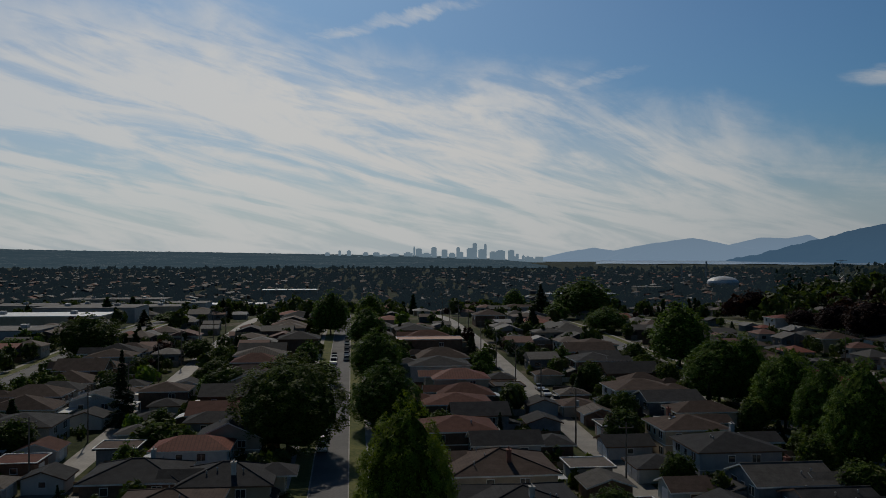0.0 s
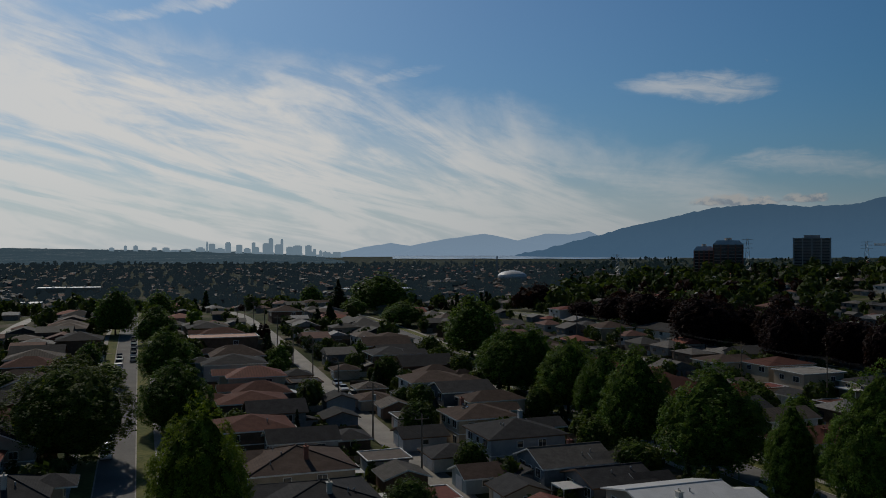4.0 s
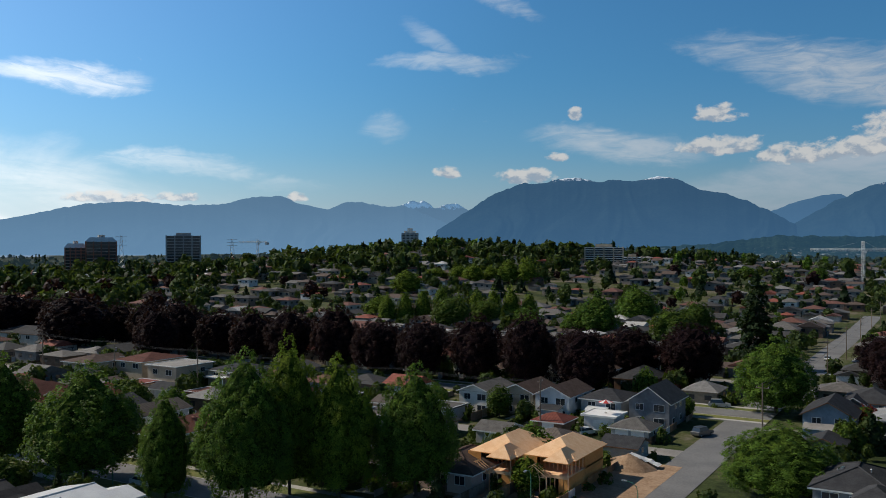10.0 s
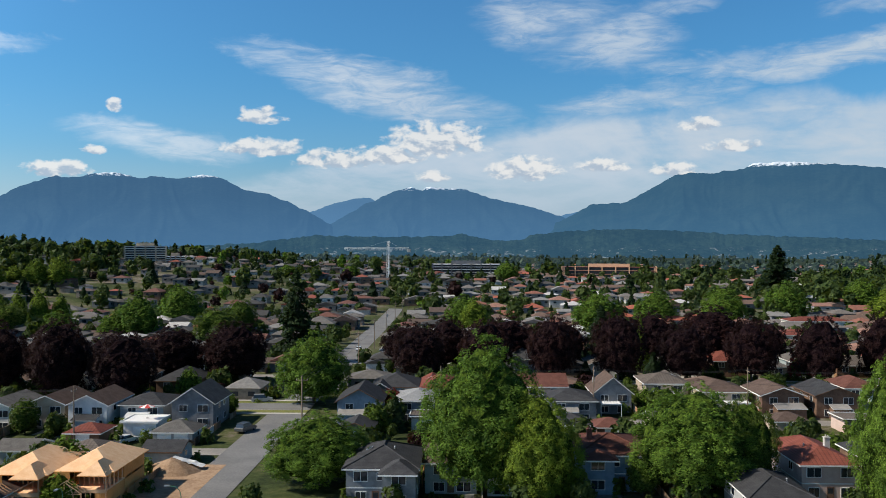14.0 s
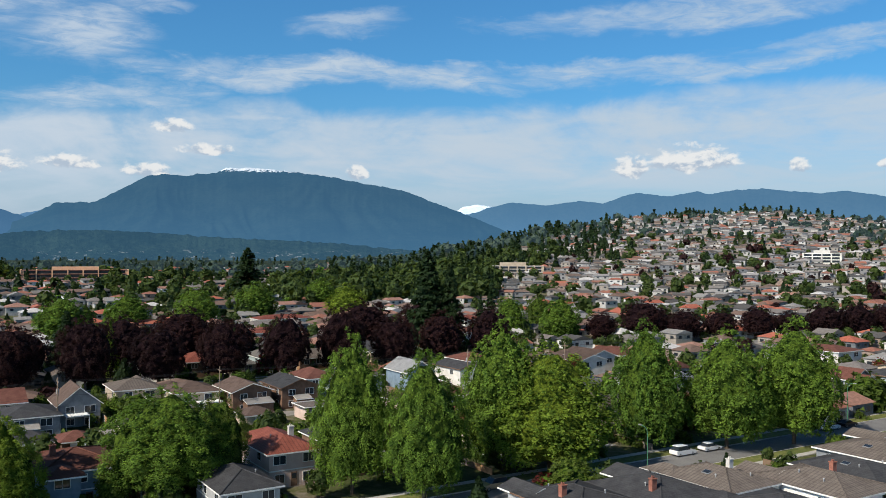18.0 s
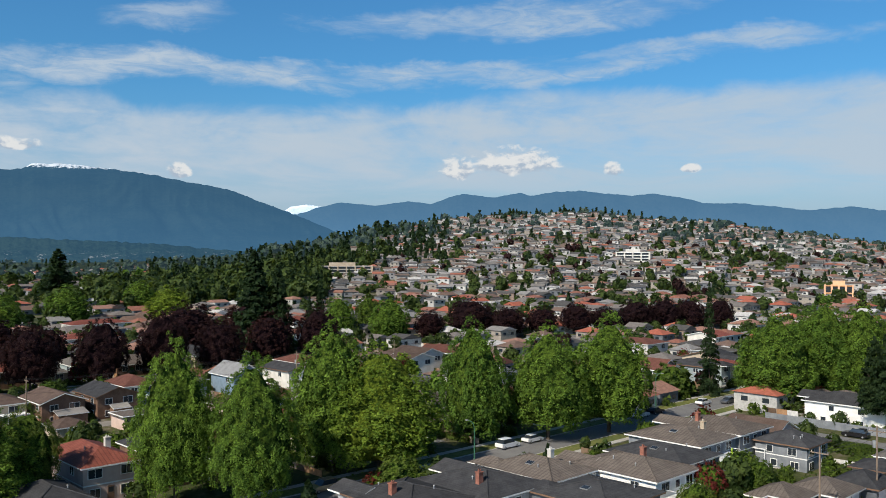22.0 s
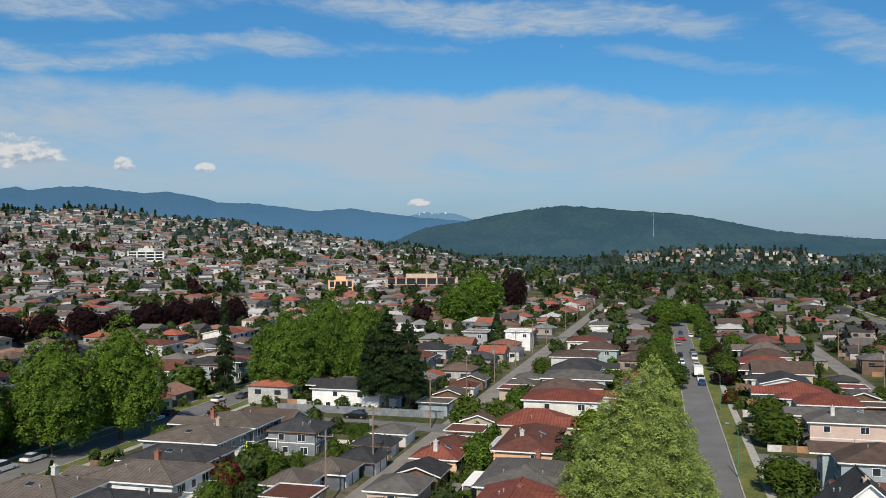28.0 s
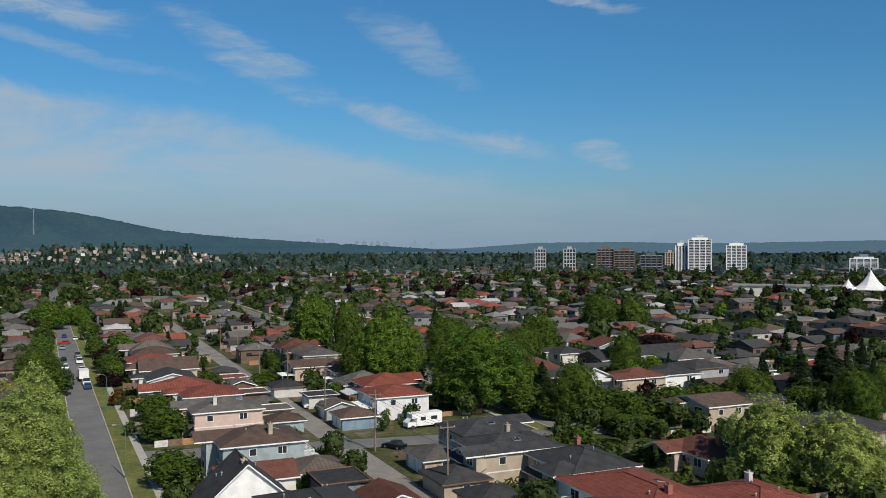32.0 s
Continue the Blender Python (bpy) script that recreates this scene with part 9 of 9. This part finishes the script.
def gardens():
    rng = random.Random(9)
    shrubs = []
    made = 0
    for hx, hy, w, d in list(HOUSES):
        r = math.hypot(hx, hy)
        if r > 265 or (w < 7.2 and d < 7.2 and r > 200):
            continue
        for k in range(rng.randint(8, 13)):
            a = rng.uniform(0, 6.283)
            px, py = hx + math.cos(a) * (w / 2 + rng.uniform(0.8, 3.0)), hy + math.sin(a) * (d / 2 + rng.uniform(0.8, 6.5))
            if any(abs(px - q[0]) < q[2] / 2 + 0.4 and abs(py - q[1]) < q[3] / 2 + 0.4 for q in HOUSES) or any(abs(py - l[0]) < 4.6 for l in LANES + STREETS if l[1] < px < l[2]) or any(abs(px - l[0]) < 6 and l[1] < py < l[2] for l in AVENUES):
                continue
            shrubs.append((px, py, rng.uniform(0.7, 3.0), rng.uniform(1.0, 3.2)))
        if r < 210 and made < 110 and d > 9:
            side = rng.choice((-1, 1)) * (w / 2 + 0.55)
            fy = hy + (d / 2 if hy > 0 else -d / 2)
            y1 = fy + (8 if rng.random() < 0.5 else -8)
            if not any(abs(hx + side - q[0]) < q[2] / 2 + 0.2 and min(fy, y1) - 0.2 < q[1] + q[3] / 2 and max(fy, y1) + 0.2 > q[1] - q[3] / 2 for q in HOUSES if (q[0], q[1]) != (hx, hy)) and not any(min(fy, y1) - 3 < l[0] < max(fy, y1) + 3 for l in LANES + STREETS if l[1] < hx < l[2]):
                m = rng.choice(("brown", "brown", "cedar", "white", "stucco_g"))
                picket(hx + side, fy, hx + side, y1, rng.uniform(1.2, 1.8), m, {"brown": "weathered brown board fence", "cedar": "new cedar board fence", "white": "white painted board fence", "stucco_g": "grey board fence"}[m] + " beside a house")
                made += 1
    # lot lines: board fences and hedges from the house to the lane, paving beside them
    fence, slab = Shape(), Shape()
    for hx, hy, w, d in list(HOUSES):
        r = math.hypot(hx, hy)
        if r > 330 or d < 9:
            continue
        for sg in (-1, 1):
            fx = hx + sg * (w / 2 + 0.8)
            for end in (-1, 1):
                y = hy + end * d * 0.3
                hh = rng.uniform(1.0, 1.8)
                kind = rng.random()
                for k in range(7):
                    ya, yb = y + end * k * 2.4, y + end * (k + 1) * 2.4 - end * 0.06
                    ym = (ya + yb) / 2
                    if any(abs(fx - q[0]) < q[2] / 2 + 0.15 and abs(ym - q[1]) < q[3] / 2 + 1.3 for q in HOUSES) or any(abs(ym - l[0]) < (5.0 if l in LANES else 9.5) for l in LANES + STREETS if l[1] < fx < l[2]) or any(abs(fx - l[0]) < 6 and l[1] < ym < l[2] for l in AVENUES):
                        break
                    z = terrain(fx, ym)
                    if kind < 0.62:
                        fence.box(fx - 0.03, fx + 0.03, min(ya, yb), max(ya, yb), z - 0.1, z + hh)
                    elif kind < 0.85:
                        for q in range(2):
                            shrubs.append((fx + rng.uniform(-0.2, 0.2), ya + end * 1.2 * q, hh * rng.uniform(0.9, 1.3), rng.uniform(1.3, 1.8)))
        for end in (-1, 1):
            pw, pd = rng.uniform(1.4, w * 0.8), rng.uniform(3, 7)
            px, py = hx + rng.uniform(-0.5, 0.5) * (w - pw), hy + end * (d / 2 + 0.2 + pd / 2)
            if rng.random() < 0.75 and not any(abs(py - l[0]) < pd / 2 + 3 for l in LANES + STREETS if l[1] < px < l[2]):
                z = terrain(px, py)
                slab.box(px - pw / 2, px + pw / 2, py - pd / 2, py + pd / 2, z - 0.3, z + 0.055)
    boards = island("weathered_boards", [(0, (0.17, 0.115, 0.075)), (0.3, (0.24, 0.20, 0.165)), (0.55, (0.12, 0.08, 0.055)), (0.75, (0.33, 0.19, 0.10)), (0.88, (0.55, 0.54, 0.52))], 0.9)
    paving = island("garden_paving", [(0, (0.30, 0.29, 0.27)), (0.35, (0.20, 0.195, 0.185)), (0.6, (0.38, 0.36, 0.33)), (0.85, (0.26, 0.21, 0.17))], 0.95)
    tagged(new("lot_fences", fence.mesh("lot_fences", [boards])), "weathered board fences between the lots", "fences", kind="stuff")
    tagged(new("yard_paving", slab.mesh("yard_paving", [paving])), "concrete and brick paving in the yards", "paving", kind="stuff")
    rngn = np.random.default_rng(8)
    chunks = []
    for x, y, h, w in shrubs:
        r = math.hypot(x, y)
        n = int(np.clip(11000 / r, 30, 90))
        d = rngn.normal(0, 1, (n, 3))
        d[:, 2] = np.abs(d[:, 2])
        d /= np.linalg.norm(d, axis=1)[:, None]
        c = d * np.array([w / 2, w / 2, h]) * (0.8 + 0.25 * np.sin(d[:, :1] * 6 + x)) + np.array([x, y, terrain(x, y)])
        chunks.append(leaf_cards(rngn, c, d, 1.6 * math.sqrt(w * h) / math.sqrt(n), 1.0))
    tagged(new("garden_shrubs", cards_mesh("garden_shrubs", np.concatenate(chunks), M["leaf_s"])), "shrubs and hedges round the houses", "shrubs", kind="stuff")
    # the long grey fence and clipped hedges on the corner
    picket(176.4, 47.5, 176.9, 86, 1.7, "side_g", "long grey board fence beside the side street")


gardens()


def warehouses():
    """Flat-roofed sheds and stores in the valley to the south-west."""
    for az, r, w, d, hh in ((109, 420, 60, 26, 7), (106, 470, 48, 30, 8), (103.5, 520, 54, 24, 7), (108, 560, 70, 30, 8), (101, 600, 40, 26, 9), (111, 360, 34, 22, 6), (98, 700, 60, 24, 8), (104.5, 760, 80, 30, 9), (94, 980, 60, 26, 9), (75, 900, 70, 26, 8), (70, 1050, 60, 20, 8)):
        x, y = polar(az, r)
        root = thing("warehouse", x, y, None, 0, "flat-roofed pale warehouse in the valley", "warehouse", "warehouses in the valley")
        s = Shape()
        s.box(-d / 2, d / 2, -w / 2, w / 2, -3, hh)
        part("wall", s.mesh("wall", [M["stucco_b" if w > 50 else "stucco_g"]]), root)
        s = Shape()
        s.box(-d / 2 - 0.2, d / 2 + 0.2, -w / 2 - 0.2, w / 2 + 0.2, hh, hh + 0.4)
        part("roof", s.mesh("roof", [M["sheet" if r % 40 == 20 else "tar"]]), root)
        for i in range(int(w / 9)):
            s = Shape()
            s.box(d / 2, d / 2 + 0.1, -w / 2 + 3 + i * 9, -w / 2 + 7 + i * 9, 0.2, 3.6)
            part("loading_door", s.mesh("loading_door", [M["stucco_g"]]), root)
        for i in range(2):
            s = Shape()
            s.box(-1.5, 1.5, -w / 4 + i * w / 2 - 1.2, -w / 4 + i * w / 2 + 1.2, hh + 0.4, hh + 1.8)
            part("roof_unit", s.mesh("roof_unit", [M["steel"]]), root)


warehouses()


# ---------- single things in the yards and on the streets ----------
def parasol(x, y, z, shut, cloth, label):
    root = thing("parasol", x, y, z, 0, label, "parasol")
    s = Shape()
    s.beam((0, 0, 0), (0, 0, 2.6), 0.03, 0.03, 8)
    part("pole", s.mesh("pole", [M["white"]]), root)
    s = Shape()
    s.beam((0, 0, 0), (0, 0, 0.08), 0.28, 0.26, 12)
    part("base", s.mesh("base", [M["concrete"]]), root)
    s = Shape()
    if shut:
        s.beam((0, 0, 1.0), (0, 0, 2.75), 0.34, 0.05, 10)
    else:
        for i in range(8):
            a, b = 0.7854 * i, 0.7854 * (i + 1)
            s.face([(1.5 * math.cos(a), 1.5 * math.sin(a), 2.1), (1.5 * math.cos(b), 1.5 * math.sin(b), 2.1), (0, 0, 2.65)], i % 2)
    part("canopy", s.mesh("canopy", [cloth, M["white"]], True), root)


def glass_deck(x, y, w, d, z):
    root = thing("sun_deck", x, y, 0, 0, "dark raised sun deck with a glass railing", "deck")
    s = Shape()
    s.box(-w / 2, w / 2, -d / 2, d / 2, z - 0.25, z)
    part("deck_floor", s.mesh("deck_floor", [M["side_d"]]), root)
    s = Shape()
    s.box(-0.09, 0.09, -0.09, 0.09, 0, z - 0.25)
    post = s.mesh("post", [M["side_d"]])
    s = Shape()
    s.box(-0.55, 0.55, -0.015, 0.015, z + 0.08, z + 1.0)
    pane = s.mesh("glass_panel", [M["side_t"]])
    for px in (-w / 2 + 0.1, w / 2 - 0.1):
        for py in (-d / 2 + 0.1, d / 2 - 0.1):
            part("post", post, root, "", (px, py, 0))
    n = int(w / 1.2)
    for i in range(n):
        part("glass_panel", pane, root, "tinted glass panel", (-w / 2 + (i + 0.5) * w / n, -d / 2 + 0.05, 0))
    n = int(d / 1.2)
    for i in range(n):
        for sg in (-1, 1):
            part("glass_panel", pane, root, "tinted glass panel", (sg * (w / 2 - 0.05), -d / 2 + (i + 0.5) * d / n, 0), math.pi / 2)


def cedar_stair(x, y0, y1, z):
    root = thing("outdoor_stair", x, (y0 + y1) / 2, 0, 0, "new orange cedar stair down to the yard", "stair")
    n = 14
    L = y1 - y0
    s = Shape()
    s.box(-0.55, 0.55, -0.14, 0.14, -0.04, 0)
    tread = s.mesh("tread", [M["cedar"]])
    for i in range(n):
        part("tread", tread, root, "", (0, -L / 2 + L * (i + 0.5) / n, z * (i + 1) / n))
    for sx in (-0.58, 0.58):
        s = Shape()
        s.beam((sx, -L / 2, 0.05), (sx, L / 2, z), 0.12, 0.12, 4)
        part("stringer", s.mesh("stringer", [M["cedar"]]), root)
        s = Shape()
        s.beam((sx, -L / 2, 1.0), (sx, L / 2, z + 0.95), 0.05, 0.05, 4)
        part("handrail", s.mesh("handrail", [M["cedar"]]), root)
        s = Shape()
        s.box(-0.05, 0.05, -0.05, 0.05, 0, 1.0)
        for py in (-L / 2, 0, L / 2):
            part("baluster", s.mesh("baluster", [M["cedar"]]), root, "", (sx, py, z * (py + L / 2) / L))


def motorhome(x, y, rz):
    root = thing("motorhome", x, y, 0, rz, "white motorhome parked beside the side street", "motorhome")
    s = Shape()
    s.box(-1.15, 1.15, -3.3, 2.4, 0.55, 3.0)
    s.box(-1.15, 1.15, 2.4, 3.4, 2.1, 2.95)
    part("body", s.mesh("body", [M["white"]]), root)
    s = Shape()
    s.box(-1.0, 1.0, 2.4, 4.3, 0.5, 1.3)
    s.face([(-1.0, 4.3, 1.3), (1.0, 4.3, 1.3), (0.95, 3.4, 2.1), (-0.95, 3.4, 2.1)])
    part("cab", s.mesh("cab", [M["white"]]), root)
    s = Shape()
    s.box(-1.17, 1.17, -2.2, -0.8, 1.6, 2.3)
    s.box(-1.17, 1.17, 0.4, 1.5, 1.6, 2.3)
    part("window", s.mesh("window", [M["glass"]]), root)
    s = Shape()
    s.beam((-0.13, 0, 0), (0.13, 0, 0), 0.38, 0.38, 14)
    tyre = s.mesh("wheel", [M["dark"]])
    for px in (-1.0, 1.0):
        for py in (-2.0, 3.2):
            part("wheel", tyre, root, "", (px, py, 0.38))


def digger(x, y, rz):
    root = thing("excavator", x, y, None, rz, "yellow excavator working on the far street", "excavator")
    yellow = paint("machine_yellow", (0.75, 0.38, 0.02), 0.1)
    s = Shape()
    s.box(-1.3, 1.3, -1.6, 1.6, 0.9, 2.0)
    part("body", s.mesh("body", [yellow]), root)
    s = Shape()
    s.box(-1.2, -0.2, 0.1, 1.5, 2.0, 3.1)
    part("cab", s.mesh("cab", [M["glass"]]), root)
    for px in (-1.2, 1.2):
        s = Shape()
        s.box(px - 0.3, px + 0.3, -1.9, 1.9, 0.05, 0.85)
        part("track", s.mesh("track", [M["dark"]]), root)
    s = Shape()
    s.beam((0.4, 1.4, 1.8), (0.4, 3.6, 4.6), 0.28, 0.22, 4)
    s.beam((0.4, 3.6, 4.6), (0.4, 5.4, 2.4), 0.22, 0.16, 4)
    part("boom", s.mesh("boom", [yellow]), root)
    s = Shape()
    s.box(-0.1, 0.9, 5.1, 5.8, 1.7, 2.5)
    part("bucket", s.mesh("bucket", [M["dark"]]), root)


def work_truck(x, y, rz, mat, label):
    root = thing("work_truck", x, y, None, rz, label, "truck")
    s = Shape()
    s.box(-1.2, 1.2, -4.2, 1.6, 0.9, 3.0)
    part("box_body", s.mesh("box_body", [mat]), root)
    s = Shape()
    s.box(-1.1, 1.1, 1.7, 3.6, 0.6, 2.3)
    part("cab", s.mesh("cab", [M["white"]]), root)
    s = Shape()
    s.box(-1.0, 1.0, 3.58, 3.63, 1.4, 2.1)
    part("windscreen", s.mesh("windscreen", [M["glass"]]), root)
    s = Shape()
    s.beam((-0.15, 0, 0), (0.15, 0, 0), 0.5, 0.5, 14)
    tyre = s.mesh("wheel", [M["dark"]])
    for px in (-1.05, 1.05):
        for py in (-2.8, 2.6):
            part("wheel", tyre, root, "", (px, py, 0.5))


def box_hedge(x0, y0, x1, y1, h, wide, label):
    """A clipped hedge: sprays all over a straight block."""
    rng = np.random.default_rng(int(abs(x0 * 7 + y0)))
    L = math.hypot(x1 - x0, y1 - y0)
    root = thing("hedge", (x0 + x1) / 2, (y0 + y1) / 2, None, math.atan2(y1 - y0, x1 - x0), label, "hedge")
    # added block in the darkened core colour, as shade between the sprays
    s = Shape()
    s.box(-L / 2, L / 2, -wide * 0.42, wide * 0.42, 0, h * 0.92)
    part("inner_mass", s.mesh("inner_mass", [M["core"]]), root)
    n = int(130 * (L * (h * 2 + wide)) ** 0.9)
    n = min(n, 9000)
    p = rng.uniform(-0.5, 0.5, (n, 3)) * np.array([L, wide, h])
    f = rng.integers(0, 5, n)
    p[f < 2, 1] = np.sign(rng.uniform(-1, 1, (f < 2).sum())) * wide / 2
    p[f == 2, 2] = h / 2
    p[f == 3, 2] = h / 2
    p[f == 4, 0] = np.sign(rng.uniform(-1, 1, (f == 4).sum())) * L / 2
    nr = p / np.array([L, wide, h]) * 2
    nr = np.where(np.abs(nr) > 0.98, nr, nr * 0.2)
    c = p + rng.normal(0, 0.06, (n, 3)) + np.array([0, 0, h / 2])
    part("foliage", cards_mesh("hedge_foliage", leaf_cards(rng, c, nr, 0.13, 1.0), M["leaf_s"]), root)


lime = mottled("lime_cloth", (0.42, 0.62, 0.03), (0.5, 0.7, 0.06), 0.8, 1.0, 8.0, False, 0.1)
red_cloth = mottled("red_cloth", (0.5, 0.05, 0.05), (0.6, 0.08, 0.07), 0.8, 1.0, 8.0, False, 0.1)
glass_deck(121.5, 65.5, 11.0, 6.5, 2.6)
parasol(125.6, 66.5, 2.6, True, lime, "closed lime-green parasol on a sun deck")
cedar_stair(141.5, 63.0, 69.5, 3.0)
motorhome(158.2, -66.0, 0.1)
parasol(-60.4, 163.4, 3.16, False, red_cloth, "open red and white parasol on a rear deck")
parasol(-122.0, 100.5, 0.0, False, M["white"], "open white parasol in a garden")
digger(352, 105.5, 1.1)
digger(362, 101.5, -0.6)
work_truck(468, 100.5, 1.5, M["stucco_t"], "orange and white box truck on the far street")
work_truck(252, SWING(252) - 1.8, -1.55, M["white"], "white box truck parked along the street")
box_hedge(160.4, 58.5, 160.4, 76, 1.5, 1.9, "long clipped hedge round the corner lawn")
box_hedge(149, 57.2, 160, 57.2, 1.4, 1.8, "clipped hedge along the corner lawn")
box_hedge(140.5, -97.5, 146.5, -101.5, 3.6, 2.4, "tall clipped hedge beside the brown-roofed house")
